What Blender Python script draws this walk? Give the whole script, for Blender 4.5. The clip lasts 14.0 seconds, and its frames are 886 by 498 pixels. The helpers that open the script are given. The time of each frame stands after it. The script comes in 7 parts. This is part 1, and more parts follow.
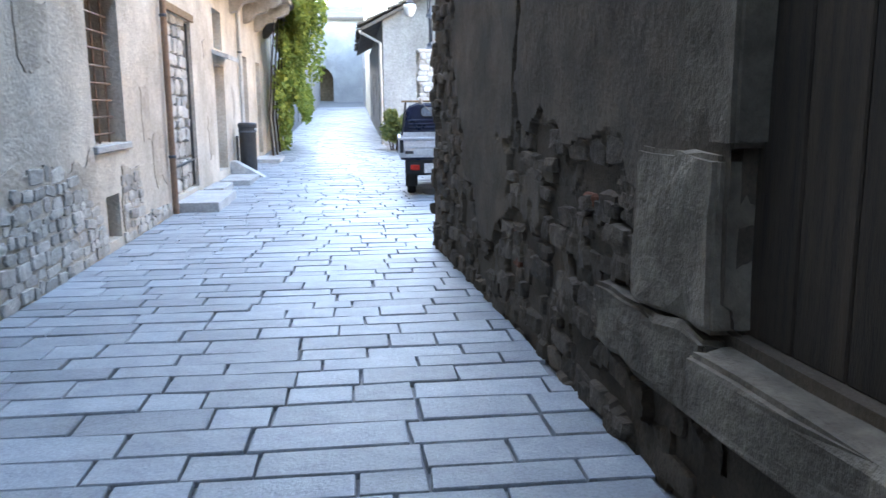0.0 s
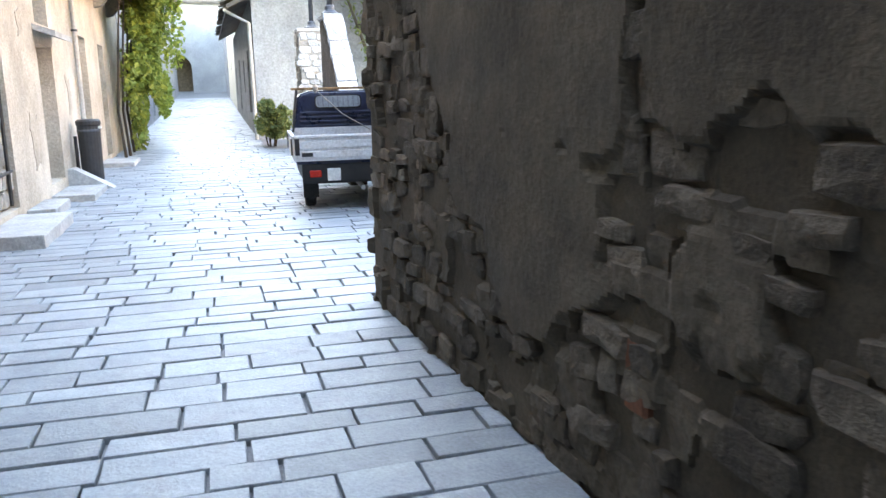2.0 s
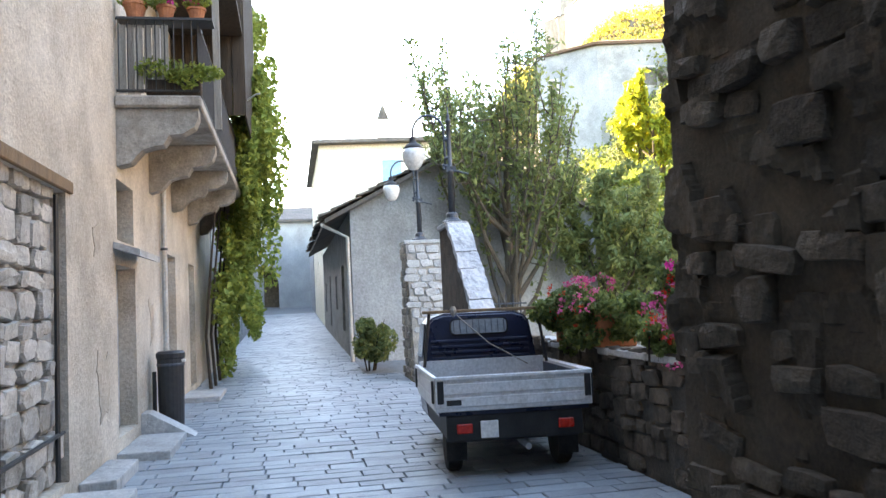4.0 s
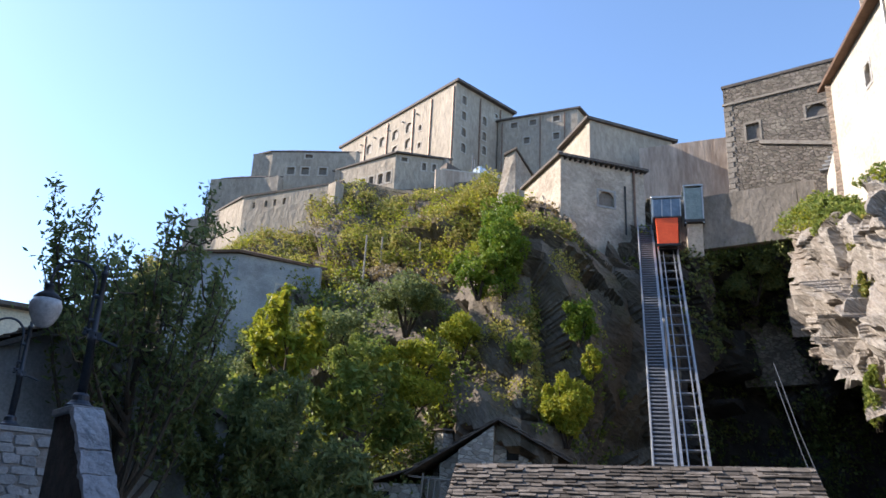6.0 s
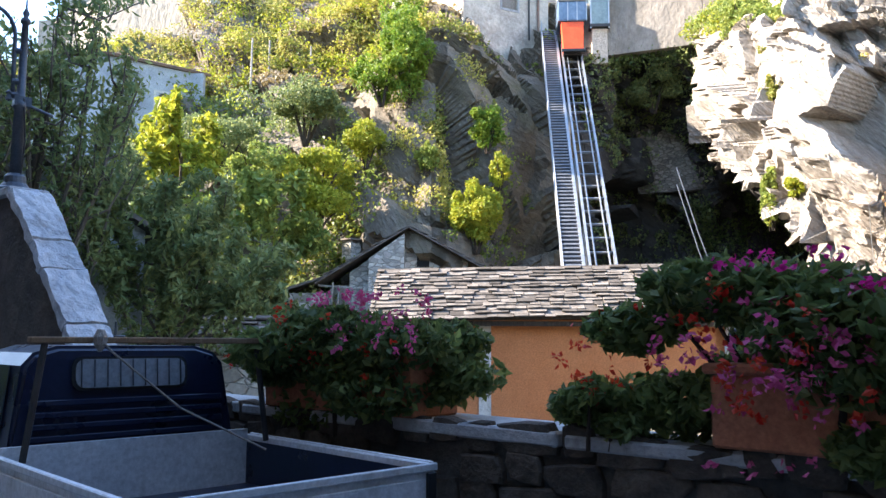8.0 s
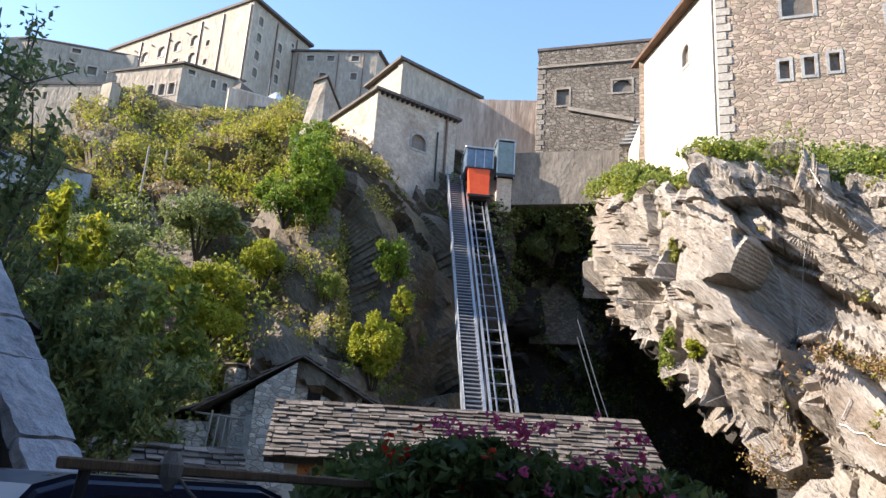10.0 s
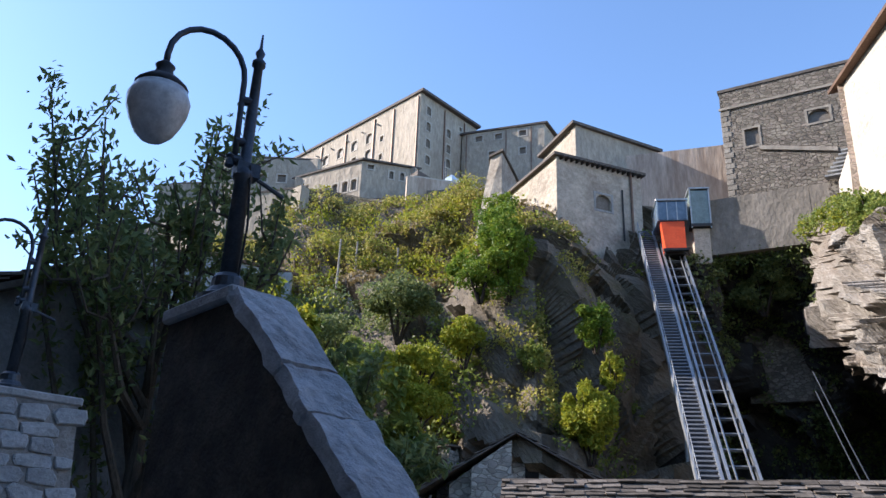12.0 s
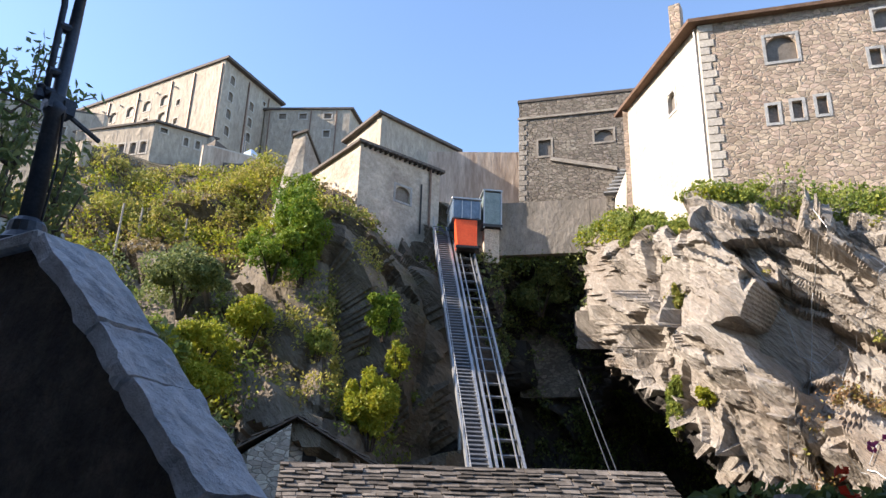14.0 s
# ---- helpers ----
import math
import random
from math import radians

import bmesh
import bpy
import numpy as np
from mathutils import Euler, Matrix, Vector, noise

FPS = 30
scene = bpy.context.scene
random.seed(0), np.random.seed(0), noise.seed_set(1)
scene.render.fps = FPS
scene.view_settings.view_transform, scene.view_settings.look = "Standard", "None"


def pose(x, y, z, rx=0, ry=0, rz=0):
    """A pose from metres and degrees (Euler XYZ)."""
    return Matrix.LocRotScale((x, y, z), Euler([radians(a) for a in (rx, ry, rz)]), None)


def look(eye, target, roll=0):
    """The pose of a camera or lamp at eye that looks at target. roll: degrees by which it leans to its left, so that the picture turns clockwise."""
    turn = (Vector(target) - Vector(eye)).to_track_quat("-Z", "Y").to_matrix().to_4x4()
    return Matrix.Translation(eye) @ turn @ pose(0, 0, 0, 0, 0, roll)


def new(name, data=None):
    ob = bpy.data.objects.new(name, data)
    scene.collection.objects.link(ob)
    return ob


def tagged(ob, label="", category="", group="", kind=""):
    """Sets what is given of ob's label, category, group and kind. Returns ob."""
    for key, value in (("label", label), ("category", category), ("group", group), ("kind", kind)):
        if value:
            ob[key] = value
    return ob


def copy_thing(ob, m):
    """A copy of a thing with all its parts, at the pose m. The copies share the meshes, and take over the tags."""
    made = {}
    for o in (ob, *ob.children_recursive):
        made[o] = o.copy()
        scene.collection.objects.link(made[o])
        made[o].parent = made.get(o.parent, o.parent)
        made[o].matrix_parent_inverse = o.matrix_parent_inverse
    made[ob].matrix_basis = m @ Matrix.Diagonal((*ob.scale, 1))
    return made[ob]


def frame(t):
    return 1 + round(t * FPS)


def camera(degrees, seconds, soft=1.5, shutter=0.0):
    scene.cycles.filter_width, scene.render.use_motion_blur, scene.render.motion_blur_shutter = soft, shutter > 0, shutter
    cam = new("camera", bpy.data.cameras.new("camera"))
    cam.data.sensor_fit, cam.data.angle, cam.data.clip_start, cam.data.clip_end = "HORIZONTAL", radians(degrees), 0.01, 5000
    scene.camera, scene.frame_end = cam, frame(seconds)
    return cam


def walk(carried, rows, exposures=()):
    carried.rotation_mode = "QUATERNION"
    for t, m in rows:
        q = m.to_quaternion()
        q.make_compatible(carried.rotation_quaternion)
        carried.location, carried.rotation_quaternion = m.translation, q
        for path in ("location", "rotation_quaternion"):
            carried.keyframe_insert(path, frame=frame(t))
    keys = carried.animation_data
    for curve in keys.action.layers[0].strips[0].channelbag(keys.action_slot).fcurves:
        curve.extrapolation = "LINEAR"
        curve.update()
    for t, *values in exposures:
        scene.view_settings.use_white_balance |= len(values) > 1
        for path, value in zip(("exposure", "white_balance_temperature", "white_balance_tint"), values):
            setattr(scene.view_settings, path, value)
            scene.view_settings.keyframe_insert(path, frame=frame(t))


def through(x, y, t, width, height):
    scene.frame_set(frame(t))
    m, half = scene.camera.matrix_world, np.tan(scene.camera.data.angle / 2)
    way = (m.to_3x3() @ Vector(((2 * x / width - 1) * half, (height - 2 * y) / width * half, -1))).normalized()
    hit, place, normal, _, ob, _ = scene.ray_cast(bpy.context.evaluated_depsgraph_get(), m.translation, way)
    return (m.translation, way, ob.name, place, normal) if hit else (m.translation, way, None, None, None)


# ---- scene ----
# ---- camera and its walk ----
cam = camera(57.8, 14.0, soft=1.4, shutter=0.15)
METRES, EYE, TILT, LEAN, TURN = 15.0, 1.5, 0.0, 0.0, -12.5
ROWS = [
    (0.0, 0.0085, -0.04, 0.0, 6.0, -10.2, 0.5),
    (0.5, -0.0035, 0.0074, 0.001, -2.11, -11.19, 0.45),
    (1.0, -0.0155, 0.0546, 0.0015, -3.27, -10.5, 0.99),
    (1.5, -0.0311, 0.1023, 0.0003, -3.81, -11.13, -2.25),
    (2.0, -0.0467, 0.1485, -0.0005, -3.45, -11.17, 1.33),
    (2.5, -0.064, 0.1955, 0.0017, 1.44, -8.8, 2.76),
    (5.0, -0.1338, 0.4261, 0.0179, -1.09, 12.14, 1.04),
    (5.5, -0.1411, 0.4656, 0.0202, -15.72, 17.17, -4.52),
    (6.0, -0.1518, 0.4894, 0.0178, -26.9, 19.36, -2.75),
    (6.5, -0.1537, 0.5385, 0.0135, -30.45, 11.82, 0.37),
    (7.0, -0.1668, 0.5684, 0.0078, -31.12, 5.34, 1.19),
    (9.5, -0.2149, 0.7429, 0.0033, -44.72, 13.98, -3.97),
    (10.0, -0.2059, 0.7761, 0.0033, -45.38, 16.9, -3.7),
    (10.5, -0.2034, 0.8047, 0.0051, -44.49, 17.75, -3.72),
    (11.0, -0.1972, 0.8386, 0.0055, -39.92, 19.97, 0.12),
    (11.5, -0.2044, 0.8628, 0.0037, -33.21, 20.04, 1.91),
    (12.0, -0.2039, 0.8883, 0.0026, -31.57, 21.61, -2.07),
    (12.5, -0.2048, 0.9085, 0.0043, -30.88, 21.87, -2.85),
    (13.0, -0.2092, 0.9116, -0.0023, -37.87, 21.04, -3.03),
    (13.5, -0.2066, 0.9168, 0.0022, -46.34, 19.69, 1.82),
    (14.0, -0.2121, 0.9061, 0.0005, -47.3, 21.16, -1.68),
]
EXPOSURES = [(0.0, 4.9, 8700, 12), (1.2, 5.1, 10600, 12), (2.7, 5.0, 10600, 12), (4.8, 3.05, 7900, 11), (5.15, 2.5, 7300, 11), (5.6, 1.4, 6500, 12), (6.0, 1.18, 6300, 12), (6.5, 1.25, 6500, 13), (6.8, 1.85, 6400, 11), (7.2, 3.0, 6350, 10), (9.3, 2.0, 6500, 11), (10.5, 1.4, 6500, 12), (12.0, 1.16, 6000, 12), (13.0, 1.22, 6300, 12), (13.4, 1.5, 6650, 12), (14.0, 1.45, 6650, 12)]
walk(cam, [(t, pose(0, 0, EYE, TILT, LEAN, TURN) @ pose(METRES * x, METRES * y, METRES * z, 90 + pitch, roll, yaw))
           for t, x, y, z, yaw, pitch, roll in ROWS], EXPOSURES)

# ---- sky and sun ----
SUN_AZ, SUN_EL = -36.0, 29.0      # degrees right of +y, degrees above the horizon
world = bpy.data.worlds.new("sky")
scene.world = world
world.use_nodes = True
_n = world.node_tree.nodes
_sky = _n.new("ShaderNodeTexSky")
_sky.sky_type = "NISHITA"
_sky.sun_disc = False
_sky.sun_elevation = radians(SUN_EL)
_sky.sun_rotation = radians(SUN_AZ)
_sky.altitude = 400
_sky.air_density, _sky.dust_density, _sky.ozone_density = 1.0, 0.8, 3.2
world.node_tree.links.new(_sky.outputs["Color"], _n["Background"].inputs["Color"])
_n["Background"].inputs["Strength"].default_value = 0.15

SUN_DIR = Vector((math.sin(radians(SUN_AZ)) * math.cos(radians(SUN_EL)), math.cos(radians(SUN_AZ)) * math.cos(radians(SUN_EL)), math.sin(radians(SUN_EL))))
sun = new("sun", bpy.data.lights.new("sun", "SUN"))
sun.data.energy, sun.data.angle, sun.data.color = 4.2, radians(0.53), (1.0, 0.89, 0.76)
sun.matrix_world = look(SUN_DIR * 200, (0, 0, 0))
# ---- materials ----
def surface(name, c1, c2, scale=3.0, rough=0.85, bump=0.3, fine=40.0, c3=None, stain=0.5, metal=0.0, spec=0.3, island=0.0, obj=0.0, stretch=(1, 1, 1), dip=0.0):
    """Two scales of colour (large patches, fine grain), relief from both, stains of a third colour."""
    m = bpy.data.materials.new(name)
    m.use_nodes = True
    nt = m.node_tree
    N, L = nt.nodes, nt.links
    b = N["Principled BSDF"]
    b.inputs["Metallic"].default_value = metal
    b.inputs["Specular IOR Level"].default_value = spec
    geo = N.new("ShaderNodeNewGeometry")
    mp = N.new("ShaderNodeMapping")
    mp.inputs["Scale"].default_value = stretch
    if dip:
        mp.vector_type = "TEXTURE"
        mp.inputs["Rotation"].default_value = (radians(dip), 0, 0)
        mp.inputs["Scale"].default_value = [1 / q for q in stretch]
    L.new(geo.outputs["Position"], mp.inputs["Vector"])

    def noise_tex(s, d, r=0.6):
        n = N.new("ShaderNodeTexNoise")
        n.inputs["Scale"].default_value, n.inputs["Detail"].default_value, n.inputs["Roughness"].default_value = s, d, r
        L.new(mp.outputs[0], n.inputs["Vector"])
        return n.outputs["Fac"]

    def ramp(src, a, bb):
        r = N.new("ShaderNodeMapRange")
        r.inputs[1].default_value, r.inputs[2].default_value = a, bb
        L.new(src, r.inputs[0])
        return r.outputs[0]

    def mix(fac, a, bb, kind="MIX"):
        x = N.new("ShaderNodeMix")
        x.data_type, x.blend_type = "RGBA", kind
        for sock, v in ((x.inputs["Factor"], fac), (x.inputs["A"], a), (x.inputs["B"], bb)):
            if isinstance(v, (float, int)):
                sock.default_value = v
            elif isinstance(v, tuple):
                sock.default_value = (*v, 1)
            else:
                L.new(v, sock)
        return x.outputs["Result"]

    big, small = noise_tex(scale, 6), noise_tex(fine, 4, 0.7)
    col = mix(ramp(big, 0.35, 0.65), c1, c2)
    if c3:
        col = mix(ramp(noise_tex(scale * 0.45, 5, 0.7), 0.62 - 0.2 * stain, 0.72), col, c3)
    grain = N.new("ShaderNodeHueSaturation")
    L.new(col, grain.inputs["Color"])
    L.new(ramp(small, 0.2, 0.8), grain.inputs["Value"])
    gr = N.new("ShaderNodeMapRange")
    gr.inputs[1].default_value, gr.inputs[2].default_value, gr.inputs[3].default_value, gr.inputs[4].default_value = 0.25, 0.75, 0.72, 1.25
    L.new(small, gr.inputs[0])
    L.new(gr.outputs[0], grain.inputs["Value"])
    col = grain.outputs["Color"]
    for amount, src in ((island, geo.outputs["Random Per Island"]), (obj, None)):
        if amount:
            if src is None:
                src = N.new("ShaderNodeObjectInfo").outputs["Random"]
            h = N.new("ShaderNodeHueSaturation")
            r = N.new("ShaderNodeMapRange")
            r.inputs[3].default_value, r.inputs[4].default_value = 1 - amount, 1 + amount
            L.new(src, r.inputs[0])
            L.new(r.outputs[0], h.inputs["Value"])
            L.new(col, h.inputs["Color"])
            col = h.outputs["Color"]
    L.new(col, b.inputs["Base Color"])
    rr = N.new("ShaderNodeMapRange")
    rr.inputs[3].default_value, rr.inputs[4].default_value = max(0.03, rough - 0.12), min(1, rough + 0.12)
    L.new(big, rr.inputs[0])
    L.new(rr.outputs[0], b.inputs["Roughness"])
    if bump:
        add = N.new("ShaderNodeMath")
        add.operation = "MULTIPLY_ADD"
        L.new(small, add.inputs[0])
        add.inputs[1].default_value = 0.35
        L.new(big, add.inputs[2])
        bp = N.new("ShaderNodeBump")
        bp.inputs["Strength"].default_value = bump
        bp.inputs["Distance"].default_value = 0.25 / scale
        L.new(add.outputs[0], bp.inputs["Height"])
        L.new(bp.outputs[0], b.inputs["Normal"])
    return m


def masonry(name, c1, c2, joint, size=0.35, rough=0.9, bump=0.6, flat=1.8, width=0.05):
    """Rubble wall for far surfaces: cells with joints between them."""
    m = surface(name, c1, c2, 0.6, rough, 0.0, 6.0)
    nt = m.node_tree
    N, L = nt.nodes, nt.links
    b = N["Principled BSDF"]
    geo = N.new("ShaderNodeNewGeometry")
    mp = N.new("ShaderNodeMapping")
    mp.inputs["Scale"].default_value = (1 / size, 1 / size, flat / size)
    L.new(geo.outputs["Position"], mp.inputs["Vector"])
    warp = N.new("ShaderNodeTexNoise")
    warp.inputs["Scale"].default_value = 1.2
    L.new(mp.outputs[0], warp.inputs["Vector"])
    vadd = N.new("ShaderNodeVectorMath")
    vadd.operation = "MULTIPLY_ADD"
    vadd.inputs[1].default_value = (0.6, 0.6, 0.6)
    L.new(warp.outputs["Color"], vadd.inputs[0])
    L.new(mp.outputs[0], vadd.inputs[2])
    cell = N.new("ShaderNodeTexVoronoi")
    edge = N.new("ShaderNodeTexVoronoi")
    edge.feature = "DISTANCE_TO_EDGE"
    for v in (cell, edge):
        v.inputs["Scale"].default_value = 1.0
        L.new(vadd.outputs[0], v.inputs["Vector"])
    old = b.inputs["Base Color"].links[0].from_socket
    hs = N.new("ShaderNodeHueSaturation")
    sep = N.new("ShaderNodeSeparateColor")
    L.new(cell.outputs["Color"], sep.inputs[0])
    mr = N.new("ShaderNodeMapRange")
    mr.inputs[3].default_value, mr.inputs[4].default_value = 0.68, 1.3
    L.new(sep.outputs[0], mr.inputs[0])
    L.new(mr.outputs[0], hs.inputs["Value"])
    mr2 = N.new("ShaderNodeMapRange")
    mr2.inputs[3].default_value, mr2.inputs[4].default_value = 0.49, 0.515
    L.new(sep.outputs[1], mr2.inputs[0])
    L.new(mr2.outputs[0], hs.inputs["Hue"])
    L.new(old, hs.inputs["Color"])
    em = N.new("ShaderNodeMapRange")
    em.inputs[1].default_value, em.inputs[2].default_value = 0.0, width * 2
    L.new(edge.outputs["Distance"], em.inputs[0])
    mx = N.new("ShaderNodeMix")
    mx.data_type = "RGBA"
    mx.inputs["A"].default_value = (*joint, 1)
    L.new(em.outputs[0], mx.inputs["Factor"])
    L.new(hs.outputs[0], mx.inputs["B"])
    L.new(mx.outputs["Result"], b.inputs["Base Color"])
    bp = N.new("ShaderNodeBump")
    bp.inputs["Strength"].default_value, bp.inputs["Distance"].default_value = bump, size * 0.2
    L.new(em.outputs[0], bp.inputs["Height"])
    L.new(bp.outputs[0], b.inputs["Normal"])
    return m


def leafy(name, c1, c2, c3, patch=0.6, through=0.42, rough=0.5):
    """Leaves: colour from leaf to leaf and from clump to clump, some light through the blade."""
    m = bpy.data.materials.new(name)
    m.use_nodes = True
    N, L = m.node_tree.nodes, m.node_tree.links
    b = N["Principled BSDF"]
    b.inputs["Roughness"].default_value = rough
    b.inputs["Specular IOR Level"].default_value = 0.25
    geo = N.new("ShaderNodeNewGeometry")
    n = N.new("ShaderNodeTexNoise")
    n.inputs["Scale"].default_value, n.inputs["Detail"].default_value = patch, 3
    L.new(geo.outputs["Position"], n.inputs["Vector"])
    r = N.new("ShaderNodeMapRange")
    r.inputs[1].default_value, r.inputs[2].default_value = 0.38, 0.62
    L.new(n.outputs["Fac"], r.inputs[0])
    mx = N.new("ShaderNodeMix")
    mx.data_type = "RGBA"
    mx.inputs["A"].default_value, mx.inputs["B"].default_value = (*c1, 1), (*c2, 1)
    L.new(r.outputs[0], mx.inputs["Factor"])
    p = N.new("ShaderNodeMath")
    p.operation = "POWER"
    p.inputs[1].default_value = 3.0
    L.new(geo.outputs["Random Per Island"], p.inputs[0])
    m2 = N.new("ShaderNodeMix")
    m2.data_type = "RGBA"
    m2.inputs["B"].default_value = (*c3, 1)
    L.new(p.outputs[0], m2.inputs["Factor"])
    L.new(mx.outputs["Result"], m2.inputs["A"])
    L.new(m2.outputs["Result"], b.inputs["Base Color"])
    t = N.new("ShaderNodeBsdfTranslucent")
    L.new(m2.outputs["Result"], t.inputs["Color"])
    s = N.new("ShaderNodeMixShader")
    s.inputs[0].default_value = through
    L.new(b.outputs[0], s.inputs[1])
    L.new(t.outputs[0], s.inputs[2])
    L.new(s.outputs[0], N["Material Output"].inputs["Surface"])
    return m


def glass(name, tint=(0.8, 0.85, 0.9), rough=0.03):
    m = bpy.data.materials.new(name)
    m.use_nodes = True
    b = m.node_tree.nodes["Principled BSDF"]
    b.inputs["Base Color"].default_value = (*tint, 1)
    b.inputs["Roughness"].default_value = rough
    b.inputs["Transmission Weight"].default_value = 1.0
    b.inputs["IOR"].default_value = 1.45
    return m


PAVER = surface("blue_grey_stone", (0.225, 0.26, 0.29), (0.30, 0.335, 0.355), 5, 0.52, 0.35, 60, (0.22, 0.235, 0.255), 0.4, obj=0.2, island=0.2, spec=0.5)
JOINT = surface("joint_sand", (0.19, 0.195, 0.20), (0.26, 0.265, 0.27), 6, 0.95, 0.4, 50)
EARTH = surface("earth", (0.13, 0.11, 0.08), (0.2, 0.17, 0.12), 0.4, 0.95, 0.4, 5, (0.09, 0.11, 0.04))
# Weathered plaster; base colour darkened to hold part of the wall's shade.
PLASTER_OLD = surface("weathered_shaded_plaster", (0.056, 0.042, 0.031), (0.105, 0.08, 0.058), 2.6, 0.94, 0.28, 50, (0.045, 0.034, 0.026), 0.7)
PLASTER_TAN = surface("tan_plaster", (0.50, 0.43, 0.35), (0.63, 0.56, 0.475), 1.3, 0.9, 0.4, 22, (0.34, 0.29, 0.235), 0.85)
PLASTER_GREY = surface("grey_plaster", (0.30, 0.305, 0.31), (0.40, 0.40, 0.395), 0.7, 0.92, 0.3, 14, (0.22, 0.22, 0.22), 0.5)
PLASTER_WORN = surface("worn_tan_plaster", (0.38, 0.32, 0.255), (0.50, 0.43, 0.355), 2.5, 0.92, 0.6, 22, (0.28, 0.235, 0.19), 0.6)
STONE_WARM = surface("pale_rubble_stone", (0.33, 0.31, 0.28), (0.48, 0.45, 0.41), 4, 0.9, 0.6, 30, (0.25, 0.22, 0.185), 0.5, obj=0.25, island=0.3)
PLASTER_CREAM = surface("cream_plaster", (0.68, 0.60, 0.46), (0.74, 0.66, 0.52), 0.5, 0.9, 0.2, 12)
PLASTER_WHITE = surface("white_plaster", (0.47, 0.42, 0.355), (0.58, 0.53, 0.455), 0.7, 0.9, 0.5, 4, (0.41, 0.36, 0.30), 0.6)
PLASTER_FORT = surface("fort_plaster", (0.385, 0.33, 0.26), (0.47, 0.405, 0.325), 0.3, 0.92, 0.5, 2.5, (0.30, 0.25, 0.20), 0.6, stretch=(1, 1, 0.45))
PLASTER_GATE = surface("patchy_fort_plaster", (0.42, 0.36, 0.29), (0.58, 0.51, 0.42), 0.7, 0.92, 0.6, 3.5, (0.28, 0.23, 0.18), 0.8)
PLASTER_PALE = surface("pale_plaster_trim", (0.46, 0.41, 0.35), (0.55, 0.50, 0.43), 1.2, 0.9, 0.3, 8)
PLASTER_STREAKED = surface("streaked_pink_plaster", (0.40, 0.315, 0.25), (0.60, 0.50, 0.41), 1.6, 0.92, 0.5, 5, (0.34, 0.25, 0.19), 0.6, stretch=(1, 1, 0.16))
PLASTER_RAMPART = surface("grey_rampart_plaster", (0.21, 0.185, 0.155), (0.30, 0.265, 0.225), 0.8, 0.92, 0.5, 4, (0.17, 0.15, 0.125), 0.7, stretch=(1, 1, 0.6))
STONE_TOWER = surface("brown_dressed_stone", (0.26, 0.225, 0.185), (0.34, 0.30, 0.25), 1.5, 0.9, 0.5, 10, obj=0.15)
CANVAS = surface("pale_blue_canvas", (0.45, 0.55, 0.66), (0.62, 0.68, 0.74), 0.9, 0.7, 0.1, 8)
GLAZED = surface("greenish_glazing", (0.16, 0.21, 0.20), (0.22, 0.28, 0.27), 2, 0.15, 0.0, 12, spec=0.6)
GLAZED_BLUE = surface("blue_grey_glazing", (0.10, 0.15, 0.22), (0.16, 0.22, 0.30), 2, 0.15, 0.0, 12, spec=0.6)
ORANGE = surface("orange_plaster", (0.46, 0.16, 0.055), (0.54, 0.20, 0.075), 0.8, 0.9, 0.2, 20)
RUBBLE = masonry("rubble_masonry", (0.36, 0.32, 0.27), (0.44, 0.40, 0.34), (0.24, 0.215, 0.18), 0.42)
RUBBLE_TOWER = masonry("tower_masonry", (0.19, 0.16, 0.13), (0.26, 0.225, 0.185), (0.13, 0.11, 0.09), 0.36, bump=0.9)
RUBBLE_HOUSE = masonry("warm_rubble_masonry", (0.36, 0.27, 0.205), (0.47, 0.37, 0.29), (0.40, 0.335, 0.27), 0.40, bump=0.8)
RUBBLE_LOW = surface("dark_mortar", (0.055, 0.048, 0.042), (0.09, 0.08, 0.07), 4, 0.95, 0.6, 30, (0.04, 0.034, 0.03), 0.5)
STONE = surface("rough_stone", (0.22, 0.20, 0.175), (0.33, 0.30, 0.265), 4, 0.88, 0.6, 30, (0.15, 0.13, 0.11), 0.5, obj=0.3, island=0.3)
# Dark rubble colour that also carries the shade of buttress and archway.
STONE_DARK = surface("shade_dark_rough_stone", (0.052, 0.039, 0.03), (0.12, 0.094, 0.072), 5, 0.92, 0.9, 30, (0.035, 0.026, 0.019), 0.5, obj=0.35, island=0.35)
STONE_WORN = surface("weathered_coping_stone", (0.45, 0.465, 0.48), (0.57, 0.58, 0.59), 3.5, 0.9, 0.8, 16, (0.24, 0.245, 0.25), 0.4, obj=0.08, spec=0.15)
STONE_JAMB = surface("grimy_hewn_stone", (0.12, 0.098, 0.076), (0.21, 0.178, 0.14), 2.2, 0.92, 0.45, 14, (0.06, 0.05, 0.042), 0.6, obj=0.2, spec=0.15)
STONE_PALE = surface("pale_dressed_stone", (0.36, 0.355, 0.345), (0.47, 0.465, 0.45), 2.5, 0.85, 0.5, 22, (0.25, 0.245, 0.235), 0.5, obj=0.12)
BRICK = surface("red_brick", (0.13, 0.05, 0.03), (0.18, 0.07, 0.04), 9, 0.9, 0.4, 40)
ROCK = surface("pale_rock", (0.29, 0.252, 0.213), (0.43, 0.387, 0.34), 0.5, 0.92, 1.0, 4.0, (0.23, 0.175, 0.13), 0.6, stretch=(1, 2.2, 0.45), dip=-43)
HILLROCK = surface("mossy_rock", (0.115, 0.093, 0.07), (0.20, 0.165, 0.125), 0.4, 0.95, 1.0, 2.6, (0.09, 0.08, 0.035), 0.6, stretch=(1, 1.8, 0.6), dip=-43)
